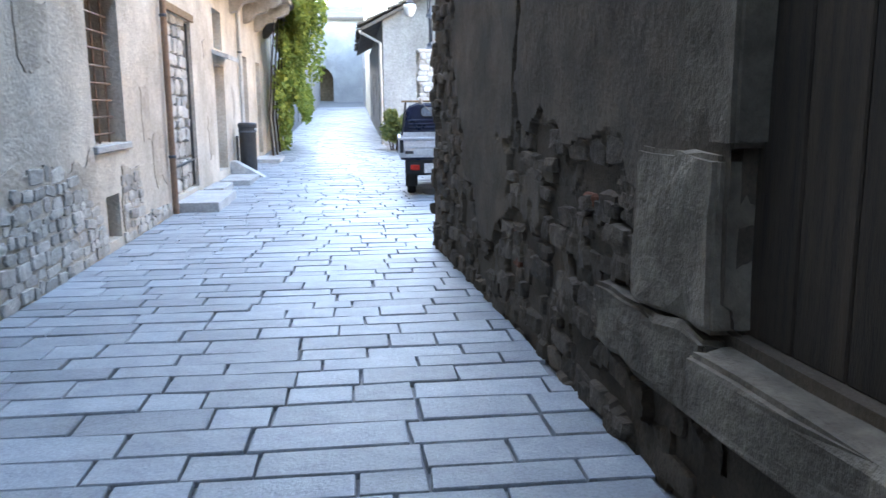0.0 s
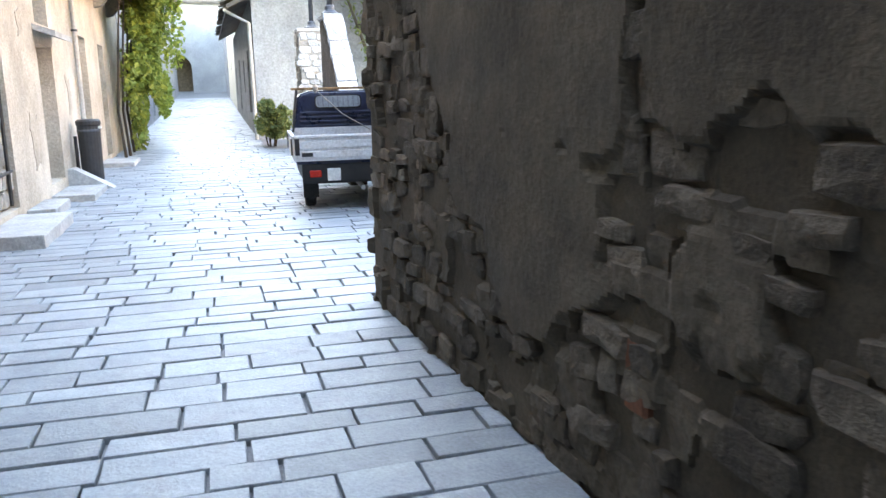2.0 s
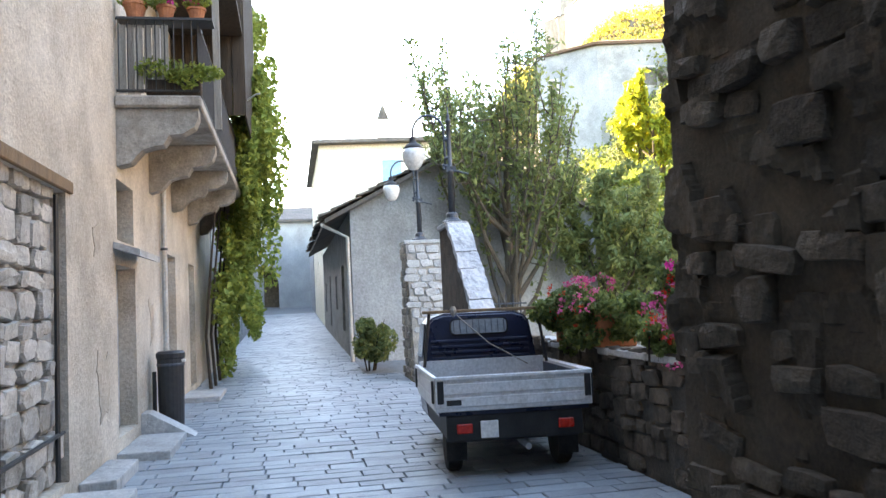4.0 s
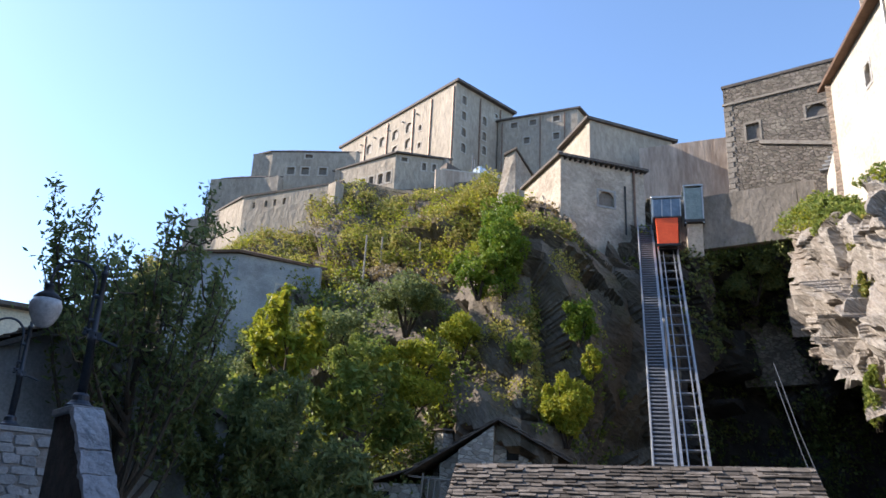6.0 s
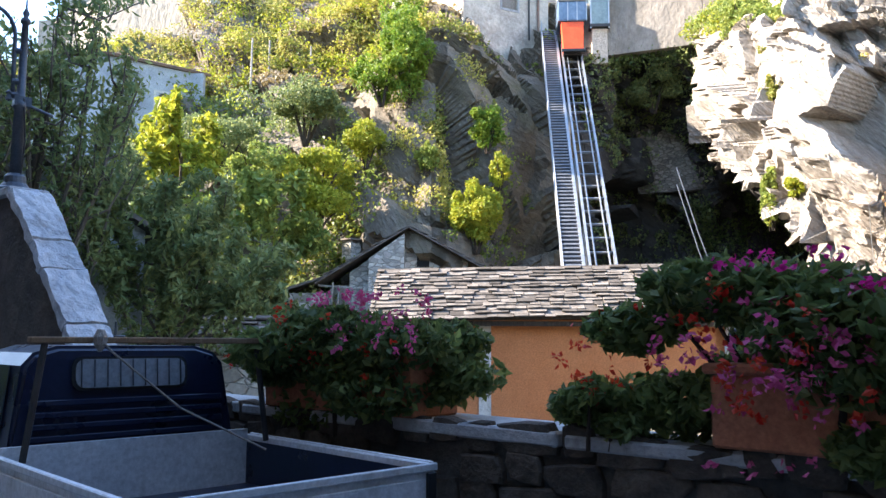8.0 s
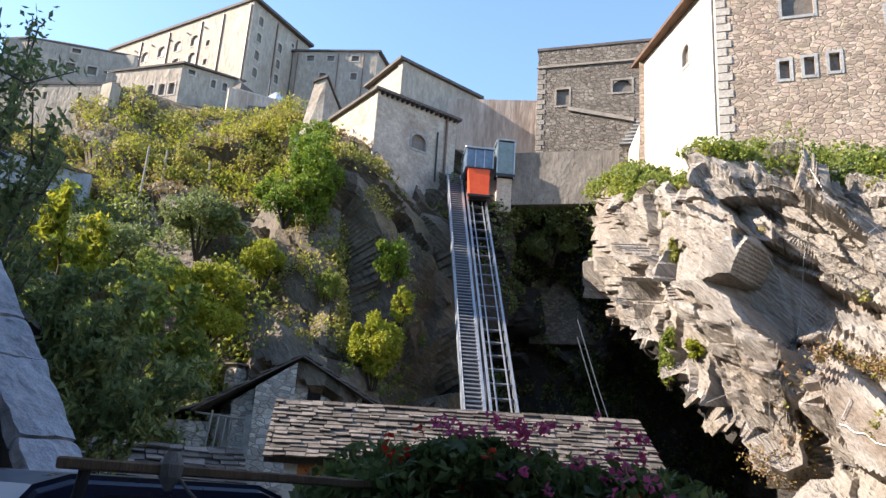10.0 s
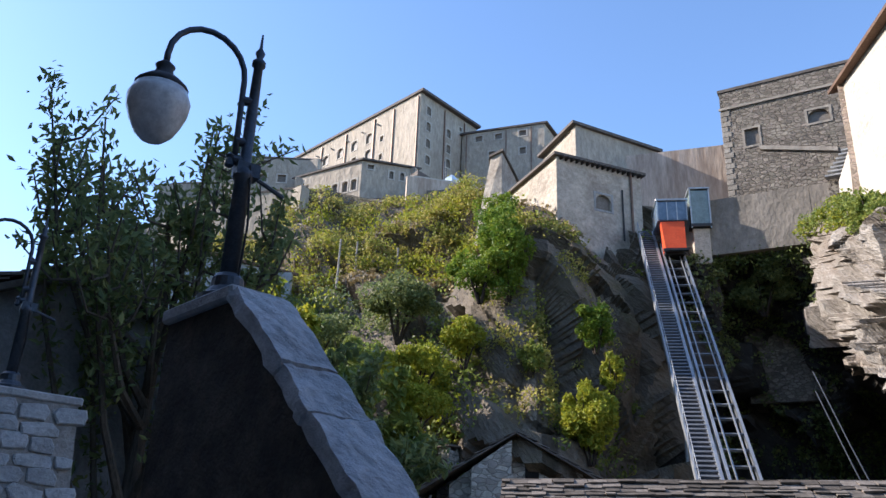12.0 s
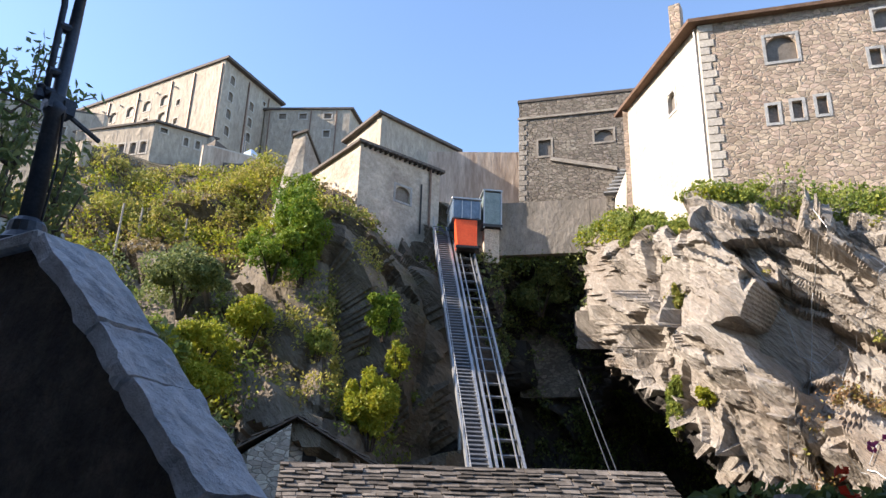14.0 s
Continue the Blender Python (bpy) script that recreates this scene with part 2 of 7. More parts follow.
SLATE = surface("slate_slab", (0.12, 0.102, 0.085), (0.20, 0.17, 0.143), 3, 0.95, 0.35, 25, (0.09, 0.08, 0.07), 0.35, obj=0.05, island=0.5, spec=0.06)
SLATE_FAR = surface("dark_slate_roof", (0.10, 0.085, 0.075), (0.155, 0.13, 0.11), 1.0, 0.8, 0.3, 8)
TILE_EDGE = surface("brown_eave", (0.12, 0.072, 0.048), (0.17, 0.105, 0.07), 1.2, 0.85, 0.4, 9)
WOOD_DARK = surface("dark_old_wood", (0.028, 0.02, 0.014), (0.06, 0.042, 0.029), 3, 0.8, 0.5, 40, stretch=(6, 6, 0.6), obj=0.2)
WOOD = surface("brown_wood", (0.20, 0.125, 0.07), (0.29, 0.185, 0.105), 3, 0.75, 0.4, 40, stretch=(5, 5, 0.8), obj=0.2)
WOOD_GREY = surface("weathered_plank", (0.26, 0.23, 0.20), (0.37, 0.335, 0.29), 3, 0.85, 0.5, 40, stretch=(6, 6, 0.6), obj=0.2)
IRON = surface("painted_iron", (0.065, 0.075, 0.09), (0.095, 0.105, 0.12), 12, 0.5, 0.15, 60, metal=0.6, spec=0.5)
IRON_BLACK = surface("black_iron", (0.018, 0.018, 0.02), (0.032, 0.03, 0.03), 12, 0.55, 0.2, 60, spec=0.5)
GRATING = surface("dull_steel_grating", (0.15, 0.155, 0.165), (0.22, 0.225, 0.235), 2, 0.6, 0.1, 20, metal=0.5, spec=0.4)
STEEL = surface("galvanised_steel", (0.36, 0.37, 0.38), (0.46, 0.47, 0.48), 2, 0.5, 0.1, 20, metal=0.7, spec=0.5)
ZINC = surface("zinc_pipe", (0.42, 0.41, 0.40), (0.52, 0.51, 0.49), 3, 0.5, 0.1, 25, metal=0.5)
COPPER = surface("brown_pipe", (0.19, 0.12, 0.085), (0.26, 0.165, 0.12), 3, 0.55, 0.1, 25, metal=0.3)
RED_PAINT = surface("red_orange_paint", (0.62, 0.075, 0.02), (0.70, 0.10, 0.03), 1.5, 0.5, 0.05, 15)
# Near-black colour of panels that paint the shade inside openings.
DARK = surface("shade_inside_openings", (0.012, 0.011, 0.01), (0.022, 0.02, 0.018), 2, 0.9, 0.1, 10)
BLUE_DARK = surface("dark_blue_car_paint", (0.006, 0.012, 0.035), (0.009, 0.017, 0.046), 4, 0.3, 0.02, 40, spec=0.5)
BED_GREY = surface("pale_grey_sheet_metal", (0.60, 0.61, 0.62), (0.69, 0.70, 0.71), 3, 0.5, 0.06, 30, (0.40, 0.39, 0.37), 0.4, spec=0.5)
BLACK_PLASTIC = surface("black_plastic", (0.014, 0.014, 0.015), (0.025, 0.025, 0.026), 6, 0.6, 0.1, 60, spec=0.4)
RUBBER = surface("tyre_rubber", (0.015, 0.015, 0.016), (0.03, 0.029, 0.028), 8, 0.9, 0.3, 60)
TERRACOTTA = surface("terracotta", (0.36, 0.13, 0.065), (0.44, 0.175, 0.09), 5, 0.85, 0.2, 40)
BLUE_SHUTTER = surface("pale_blue_paint", (0.22, 0.45, 0.66), (0.28, 0.52, 0.72), 3, 0.6, 0.1, 30)
OPAL = surface("opal_glass", (0.72, 0.72, 0.70), (0.77, 0.77, 0.75), 2, 0.25, 0.0, 20, spec=0.5)
PLATE_WHITE = surface("number_plate", (0.66, 0.66, 0.64), (0.72, 0.72, 0.70), 4, 0.4, 0.0, 30)
LAMP_RED = surface("red_lens", (0.50, 0.02, 0.012), (0.56, 0.03, 0.015), 6, 0.25, 0.0, 40, spec=0.5)
FORT_PANE = surface("dusty_fort_window", (0.15, 0.132, 0.11), (0.22, 0.19, 0.16), 1, 0.6, 0.1, 8)
# Near-black colour puts the gully's shade into the rock.
GULLY_ROCK = surface("shade_black_rock", (0.035, 0.032, 0.03), (0.07, 0.062, 0.055), 0.5, 0.85, 1.0, 2.6, (0.10, 0.09, 0.078), 0.35, stretch=(1, 1.8, 0.6), dip=-43)
PANE = surface("dark_glazing", (0.03, 0.036, 0.042), (0.05, 0.06, 0.07), 2, 0.12, 0.0, 10, spec=0.5)
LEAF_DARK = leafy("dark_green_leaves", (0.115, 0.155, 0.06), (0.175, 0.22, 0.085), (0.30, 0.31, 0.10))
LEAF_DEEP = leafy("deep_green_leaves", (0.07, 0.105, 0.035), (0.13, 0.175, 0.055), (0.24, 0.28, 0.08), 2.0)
LEAF_MID = leafy("green_leaves", (0.14, 0.20, 0.045), (0.22, 0.27, 0.06), (0.36, 0.37, 0.075))
LEAF_YELLOW = leafy("yellow_green_leaves", (0.20, 0.25, 0.028), (0.32, 0.34, 0.034), (0.45, 0.40, 0.04), 0.8)
LEAF_SCRUB = leafy("hill_scrub", (0.22, 0.25, 0.05), (0.36, 0.34, 0.07), (0.50, 0.40, 0.13), 0.25)
LEAF_BRIGHT = leafy("fresh_green_leaves", (0.10, 0.19, 0.024), (0.17, 0.25, 0.028), (0.27, 0.31, 0.035), 0.6)
DRY_GRASS = leafy("dry_grass", (0.22, 0.165, 0.075), (0.30, 0.23, 0.11), (0.34, 0.26, 0.12), 0.3, 0.2)
DRY_RED = leafy("dry_reddish_plants", (0.20, 0.12, 0.06), (0.28, 0.16, 0.08), (0.30, 0.27, 0.07), 0.8, 0.2)
PETAL = leafy("magenta_bracts", (0.50, 0.012, 0.16), (0.58, 0.02, 0.23), (0.62, 0.05, 0.30), 2.5, 0.4)
PETAL_PINK = leafy("pink_bracts", (0.52, 0.06, 0.17), (0.60, 0.09, 0.24), (0.66, 0.16, 0.30), 2.5, 0.4)
PETAL_RED = leafy("red_flowers", (0.52, 0.02, 0.012), (0.56, 0.045, 0.02), (0.6, 0.09, 0.03), 2.5, 0.4)
# ---- building tools ----
def finish(name, me, mat, parent=None, label="", smooth=False):
    me.materials.append(mat)
    if smooth:
        me.polygons.foreach_set("use_smooth", [True] * len(me.polygons))
    ob = new(name, me)
    ob.parent = parent
    if label:
        tagged(ob, label)
    return ob


def part(name, bm, mat, parent=None, label="", smooth=False):
    me = bpy.data.meshes.new(name)
    bm.to_mesh(me)
    bm.free()
    return finish(name, me, mat, parent, label, smooth)


def thing(name, label, category, group="", kind="", at=(0, 0, 0)):
    e = new(name)
    e.location = at
    e.empty_display_size = 0.1
    return tagged(e, label, category, group, kind)


def np_mesh(name, V, F):
    """A mesh from an array of points and an array of equal-sided faces."""
    me = bpy.data.meshes.new(name)
    V, F = np.asarray(V, dtype=np.float32), np.asarray(F, dtype=np.int32)
    k = F.shape[1]
    me.vertices.add(len(V))
    me.vertices.foreach_set("co", V.ravel())
    me.loops.add(F.size)
    me.loops.foreach_set("vertex_index", F.ravel())
    me.polygons.add(len(F))
    me.polygons.foreach_set("loop_start", np.arange(0, F.size, k, dtype=np.int32))
    me.polygons.foreach_set("use_smooth", [False] * len(F))
    me.update(calc_edges=True)
    return me


def box(bm, x0, x1, y0, y1, z0, z1, m=None, bevel=0.0, seg=1):
    r = bmesh.ops.create_cube(bm, size=1)
    t = Matrix.LocRotScale(((x0 + x1) / 2, (y0 + y1) / 2, (z0 + z1) / 2), None, (x1 - x0, y1 - y0, z1 - z0))
    bmesh.ops.transform(bm, matrix=(m @ t) if m else t, verts=r["verts"])
    if bevel:
        es = list({e for v in r["verts"] for e in v.link_edges})
        bmesh.ops.bevel(bm, geom=es, offset=bevel, segments=seg, affect="EDGES", profile=0.6)
    return bm


def one_box(*a, **k):
    return box(bmesh.new(), *a, **k)


def tube(bm, pts, r, seg=8, caps=True):
    """A round bar along points; r is one radius or one for each point."""
    pts = [Vector(p) for p in pts]
    rs = r if isinstance(r, (list, tuple)) else [r] * len(pts)
    rings = []
    for i, p in enumerate(pts):
        d = (pts[min(i + 1, len(pts) - 1)] - pts[max(i - 1, 0)]).normalized()
        a = d.orthogonal().normalized() if i == 0 else (rings_a - d * rings_a.dot(d)).normalized()
        rings_a = a
        b = d.cross(a)
        rings.append([bm.verts.new(p + (a * math.cos(t) + b * math.sin(t)) * rs[i]) for t in [2 * math.pi * k / seg for k in range(seg)]])
    for q, w in zip(rings, rings[1:]):
        for k in range(seg):
            bm.faces.new((q[k], q[(k + 1) % seg], w[(k + 1) % seg], w[k]))
    if caps:
        bm.faces.new(rings[0][::-1])
        bm.faces.new(rings[-1])
    return bm


def lathe(bm, profile, seg=16, m=None):
    """A turned shape: rows of radius and height about the z axis."""
    rings = [[bm.verts.new(Vector((r * math.cos(2 * math.pi * k / seg), r * math.sin(2 * math.pi * k / seg), z))) for k in range(seg)] for r, z in profile]
    for q, w in zip(rings, rings[1:]):
        for k in range(seg):
            bm.faces.new((q[k], q[(k + 1) % seg], w[(k + 1) % seg], w[k]))
    bm.faces.new(rings[0][::-1])
    bm.faces.new(rings[-1])
    if m:
        bmesh.ops.transform(bm, matrix=m, verts=[v for q in rings for v in q])
    return bm


def prism(bm, low, high):
    """A closed solid between two rings of points of the same count."""
    a, b = [bm.verts.new(p) for p in low], [bm.verts.new(p) for p in high]
    n = len(a)
    bm.faces.new(a[::-1])
    bm.faces.new(b)
    for k in range(n):
        bm.faces.new((a[k], a[(k + 1) % n], b[(k + 1) % n], b[k]))
    return bm


def slab(bm, corners, thick):
    """A flat plate under the given top corners."""
    c = [Vector(p) for p in corners]
    return prism(bm, [p - Vector((0, 0, thick)) for p in c], c)


def wall_frame(a, b):
    """Length, and the matrix that takes (along, out, up) of the wall from a to b into the world; out is to the right of the way."""
    w = Vector((b[0] - a[0], b[1] - a[1], 0))
    n = w.length
    w.normalize()
    o = Vector((w.y, -w.x, 0))
    return n, Matrix(((w.x, o.x, 0, a[0]), (w.y, o.y, 0, a[1]), (0, 0, 1, 0), (0, 0, 0, 1)))


def wall_bm(length, z0, z1, thick, holes=(), z1b=None, batter=0.0):
    """A wall with openings through it, along x, its face at y = 0 and its back at -thick; the top may slope from z1 to z1b."""
    bm = bmesh.new()
    us = sorted({0.0, length, *[h for q in holes for h in q[:2]]})
    vs = sorted({z0, z1, *[h for q in holes for h in q[2:4]]})
    top = lambda u: z1 + ((z1b - z1) * u / length if z1b is not None else 0)
    zz = lambda u, v: top(u) if v == z1 else v
    yy = lambda v: batter * (z1 - v) / max(0.01, z1 - z0)
    made = {}

    def vert(i, j, k):
        if (i, j, k) not in made:
            made[i, j, k] = bm.verts.new((us[i], -thick if k else yy(vs[j]), zz(us[i], vs[j])))
        return made[i, j, k]

    def solid(i, j):
        if not (0 <= i < len(us) - 1 and 0 <= j < len(vs) - 1):
            return False
        u, v = (us[i] + us[i + 1]) / 2, (vs[j] + vs[j + 1]) / 2
        return not any(q[0] < u < q[1] and q[2] < v < q[3] for q in holes)

    for i in range(len(us) - 1):
        for j in range(len(vs) - 1):
            if not solid(i, j):
                continue
            bm.faces.new((vert(i, j, 0), vert(i + 1, j, 0), vert(i + 1, j + 1, 0), vert(i, j + 1, 0)))
            bm.faces.new((vert(i, j + 1, 1), vert(i + 1, j + 1, 1), vert(i + 1, j, 1), vert(i, j, 1)))
            if not solid(i - 1, j):
                bm.faces.new((vert(i, j, 1), vert(i, j, 0), vert(i, j + 1, 0), vert(i, j + 1, 1)))
            if not solid(i + 1, j):
                bm.faces.new((vert(i + 1, j, 0), vert(i + 1, j, 1), vert(i + 1, j + 1, 1), vert(i + 1, j + 1, 0)))
            if not solid(i, j - 1):
                bm.faces.new((vert(i, j, 1), vert(i + 1, j, 1), vert(i + 1, j, 0), vert(i, j, 0)))
            if not solid(i, j + 1):
                bm.faces.new((vert(i, j + 1, 0), vert(i + 1, j + 1, 0), vert(i + 1, j + 1, 1), vert(i, j + 1, 1)))
    return bm


def arch_corners(bm, u0, u1, z_spring, z_top, y0, y1, seg=6):
    """The two pieces that turn the top of a square opening into an arch."""
    c, rx, rz = (u0 + u1) / 2, (u1 - u0) / 2, z_top - z_spring
    for s in (-1, 1):
        arc = [(c + s * rx * math.cos(t), z_spring + rz * math.sin(t)) for t in [math.pi / 2 * k / seg for k in range(seg + 1)]]
        ring = arc + [(c + s * rx, z_top + 0.001)]
        prism(bm, [(u, y1, z) for u, z in ring], [(u, y0, z) for u, z in ring])
    bmesh.ops.recalc_face_normals(bm, faces=bm.faces[:])
    return bm


def wall(name, parent, a, b, z0, z1, mat, thick=0.5, holes=(), z1b=None, surround=None, pane=None, batter=0.0, deep=0.22):
    """A wall of a building with its windows; a hole is (u0, u1, z0, z1, kind), kind 'arch', 'square' or 'open'."""
    n, m = wall_frame(a, b)
    bm = wall_bm(n, z0, z1, thick, holes, z1b, batter)
    bm.transform(m)
    w = part(name, bm, mat, parent)
    for h in holes:
        kind = h[4] if len(h) > 4 else "square"
        if kind == "open":
            continue
        u0, u1, v0, v1 = h[:4]
        win = part("window", one_box(u0 - 0.03, u1 + 0.03, -deep - 0.04, -deep, v0 - 0.03, v1 + 0.03, m), pane or PANE, w, "dark recessed window pane")
        if kind == "arch":
            bm = arch_corners(bmesh.new(), u0, u1, v1 - (u1 - u0) * 0.45, v1, 0.0, -0.2)
            bm.transform(m)
            part("arch_head", bm, mat, w)
        if surround:
            bm = bmesh.new()
            s = 0.16
            box(bm, u0 - s, u0, 0.002, 0.035, v0 - s, v1 + s, m)
            box(bm, u1, u1 + s, 0.002, 0.035, v0 - s, v1 + s, m)
            box(bm, u0, u1, 0.002, 0.035, v1, v1 + s, m)
            box(bm, u0, u1, 0.002, 0.05, v0 - s, v0, m)
            part("window_surround", bm, surround, w, "pale dressed window surround")
    return w


rng = np.random.default_rng(7)


def leaf_mesh(name, C, size, lean=None, long=1.0):
    """Many small leaves, each a folded diamond, at the points C."""
    n = len(C)
    a = rng.normal(size=(n, 3))
    if lean is not None:
        a += lean
    a /= np.linalg.norm(a, axis=1)[:, None]
    b = np.cross(a, rng.normal(size=(n, 3)))
    b /= np.linalg.norm(b, axis=1)[:, None]
    c = np.cross(a, b)
    s = (np.asarray(size) * rng.uniform(0.6, 1.4, n))[:, None]
    V = np.stack([C - a * s * long * 0.5, C + b * s * 0.3 + c * s * 0.1, C + a * s * long * 0.5, C - b * s * 0.3 + c * s * 0.1], 1).reshape(-1, 3)
    return np_mesh(name, V, np.arange(4 * n).reshape(n, 4))


def blob_points(n, centre, radii, lumps=9, shell=0.55, up=0.0):
    """Points for leaves, gathered in uneven lumps inside an ellipsoid, denser to the outside."""
    d = rng.normal(size=(lumps, 3))
    d /= np.linalg.norm(d, axis=1)[:, None]
    L = d * rng.uniform(0.35, 0.8, (lumps, 1))
    R = rng.uniform(0.22, 0.46, lumps) * (1.0 if lumps < 18 else 0.85)
    k = rng.integers(0, lumps, n)
    q = rng.normal(size=(n, 3))
    q /= np.linalg.norm(q, axis=1)[:, None]
    q *= rng.uniform(shell, 1.0, (n, 1))
    P = L[k] + q * R[k][:, None]
    P[:, 2] += up * (P[:, 0] ** 2 + P[:, 1] ** 2)
    return np.asarray(centre) + P * np.asarray(radii)


def bush(label, centre, radii, n, size, mat, category="bush", name="bush", lumps=9, stems=True, long=1.2):
    e = thing(name, label, category, at=(centre[0], centre[1], centre[2] - radii[2]))
    inv = Matrix.Translation((-centre[0], -centre[1], -(centre[2] - radii[2])))
    me = leaf_mesh("crown", blob_points(n, centre, radii, lumps), size, long=long)
    me.transform(inv)
    finish("crown", me, mat, e)
    if stems:
        for k in range(6):
            t = 2 * math.pi * k / 6 + rng.uniform(-0.4, 0.4)
            q = rng.uniform(0.3, 0.7)
            base = Vector((centre[0] + 0.1 * math.cos(t), centre[1] + 0.1 * math.sin(t), centre[2] - radii[2] * 1.15))
            tip = Vector((centre[0] + radii[0] * q * math.cos(t), centre[1] + radii[1] * q * math.sin(t), centre[2] + radii[2] * rng.uniform(-0.1, 0.6)))
            mid = (base + tip) / 2 + Vector((0, 0, 0.15 * radii[2]))
            th = max(0.012, radii[0] * 0.035)
            bm = tube(bmesh.new(), [base, mid, tip], [th, th * 0.7, th * 0.3], 5)
            bm.transform(inv)
            part("stem", bm, WOOD_DARK, e)
    return e


def street_z(y):
    return 1.8 * max(0.0, (y - 15.0) / 57.0) ** 1.5 if y > 15 else 0.0
# ---- ground, hill and cliff ----
part("ground", slab(bmesh.new(), [(-3000, -3000, -1.05), (3000, -3000, -1.05), (3000, 3000, -1.05), (-3000, 3000, -1.05)], 0.5), EARTH)
tagged(bpy.data.objects["ground"], "bare earth ground beyond the street", "ground", kind="structure")

bm = bmesh.new()
ys = [-8, 15, 22, 30, 38, 46, 54, 62, 70, 80, 95]
for y0, y1 in zip(ys, ys[1:]):
    a, b = street_z(y0) - 0.035, street_z(y1) - 0.035
    prism(bm, [(-3.2, y0, -1.5), (3.3, y0, -1.5), (3.3, y1, -1.5), (-3.2, y1, -1.5)], [(-3.2, y0, a), (3.3, y0, a), (3.3, y1, b), (-3.2, y1, b)])
road = tagged(part("road", bm, JOINT), "stone-paved street with dark sandy joints", "street", kind="structure")

EYE_X, EYE_Y = 0.0, 13.5       # the hill is shaped in rays about this spot
# bearing (degrees right of the street), then distance and height of seven steps from the foot to the top
HILL = [
    (3, 46, -1, 52, 0, 58, 0.5, 64, 1, 72, 1.5, 84, 2, 120, 2),
    (15, 42, -1, 48, 3, 54, 8, 60, 12, 68, 16, 80, 19, 120, 20),
    (21, 40, -1, 45, 4, 52, 10, 58, 15, 66, 21, 78, 27, 120, 31),
    (34, 38, -1, 42, 4, 49, 11, 56, 18.5, 62, 24, 77, 37, 120, 52),
    (43, 36, -1, 40, 5, 45, 11.5, 53, 19, 59, 25, 68.5, 34.7, 120, 52),
    (50, 35, -1, 37.5, 6.5, 40, 12.5, 44, 18.5, 48.5, 21.5, 60, 29, 120, 45),
]
SPUR = [
    (50, 35, -1, 37.5, 6.5, 40, 12.5, 44, 18.5, 48.5, 21.5, 60, 29, 120, 45),
    (56, 38.5, -1, 42, 6, 45.5, 12.5, 47.5, 18, 49.5, 21, 57, 26, 120, 37),
    (60.5, 41, -1, 46, 5, 49, 11, 50, 16.5, 50.6, 20.0, 57, 25.5, 120, 34),
    (65.5, 42, -1, 52, 2, 57, 8, 57, 15, 51.5, 20.3, 57, 25.5, 120, 34),
    (69.8, 41, -1, 53, 2.5, 57, 8, 54, 14.5, 50, 20.0, 54, 22, 120, 31),
    (71.3, 42, -1, 57, 2, 57, 12, 43.0, 11.4, 41.2, 17.5, 43.8, 20.0, 120, 31),
]
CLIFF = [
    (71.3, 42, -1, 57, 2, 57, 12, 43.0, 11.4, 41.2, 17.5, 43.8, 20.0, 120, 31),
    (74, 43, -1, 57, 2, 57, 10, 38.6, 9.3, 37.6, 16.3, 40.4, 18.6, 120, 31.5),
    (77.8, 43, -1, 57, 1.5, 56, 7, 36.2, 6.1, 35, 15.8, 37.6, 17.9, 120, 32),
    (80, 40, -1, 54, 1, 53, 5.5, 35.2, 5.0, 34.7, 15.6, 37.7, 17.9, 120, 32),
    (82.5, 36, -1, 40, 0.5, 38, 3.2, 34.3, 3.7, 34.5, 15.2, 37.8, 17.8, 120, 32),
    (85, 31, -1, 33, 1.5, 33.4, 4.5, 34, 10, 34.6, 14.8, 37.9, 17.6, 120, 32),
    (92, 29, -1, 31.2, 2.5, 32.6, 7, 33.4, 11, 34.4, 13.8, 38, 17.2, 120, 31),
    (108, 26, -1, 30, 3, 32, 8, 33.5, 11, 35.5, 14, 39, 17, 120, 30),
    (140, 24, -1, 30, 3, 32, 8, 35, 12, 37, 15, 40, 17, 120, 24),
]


def facets(P, n, spread, tilt, squash):
    """Broken rock: every point takes the offset and the slope of its nearest centre, so that flat faces meet in sharp edges."""
    S = P[rng.choice(len(P), n, replace=False)]
    off, g = rng.uniform(-1, 1, n) * spread, rng.normal(size=(n, 3)) * tilt
    out = np.empty(len(P))
    A = np.asarray(squash)
    T = S @ A
    t2 = (T ** 2).sum(1)
    for i in range(0, len(P), 5000):
        q = P[i:i + 5000] @ A
        k = (t2[None] - 2 * q @ T.T).argmin(1)
        out[i:i + 5000] = off[k] + ((P[i:i + 5000] - S[k]) * g[k]).sum(1)
    return out


def loft(stations, per_degree, steps):
    st = np.array(stations, dtype=float)
    az = np.arange(st[0, 0], st[-1, 0] + 1e-6, 1 / per_degree)
    s = np.concatenate([np.linspace(0, 3, steps // 3), np.linspace(3, 4, steps // 2)[1:], np.linspace(4, 5, steps // 4)[1:], np.linspace(5, 6, 12)[1:]])
    R, Z = [], []
    for j, knots in ((0, R), (1, Z)):
        prof = st[:, 1 + j::2]
        for a in az:
            i = min(np.searchsorted(st[:, 0], a, side="right") - 1, len(st) - 2)
            t = (a - st[i, 0]) / (st[i + 1, 0] - st[i, 0])
            t = 0.5 * t + 0.5 * t * t * (3 - 2 * t)
            knots.append(np.interp(s, np.arange(7), prof[i] * (1 - t) + prof[i + 1] * t))
    R, Z = np.array(R), np.array(Z)
    A = np.radians(az)[:, None]
    P = np.stack([EYE_X + R * np.sin(A), EYE_Y + R * np.cos(A), Z], -1)
    return az, s, P


def fractal(P, scale, octaves=4):
    return np.array([noise.fractal(Vector(p) * scale, 1.0, 2.0, octaves) for p in P.reshape(-1, 3)]).reshape(P.shape[:2])


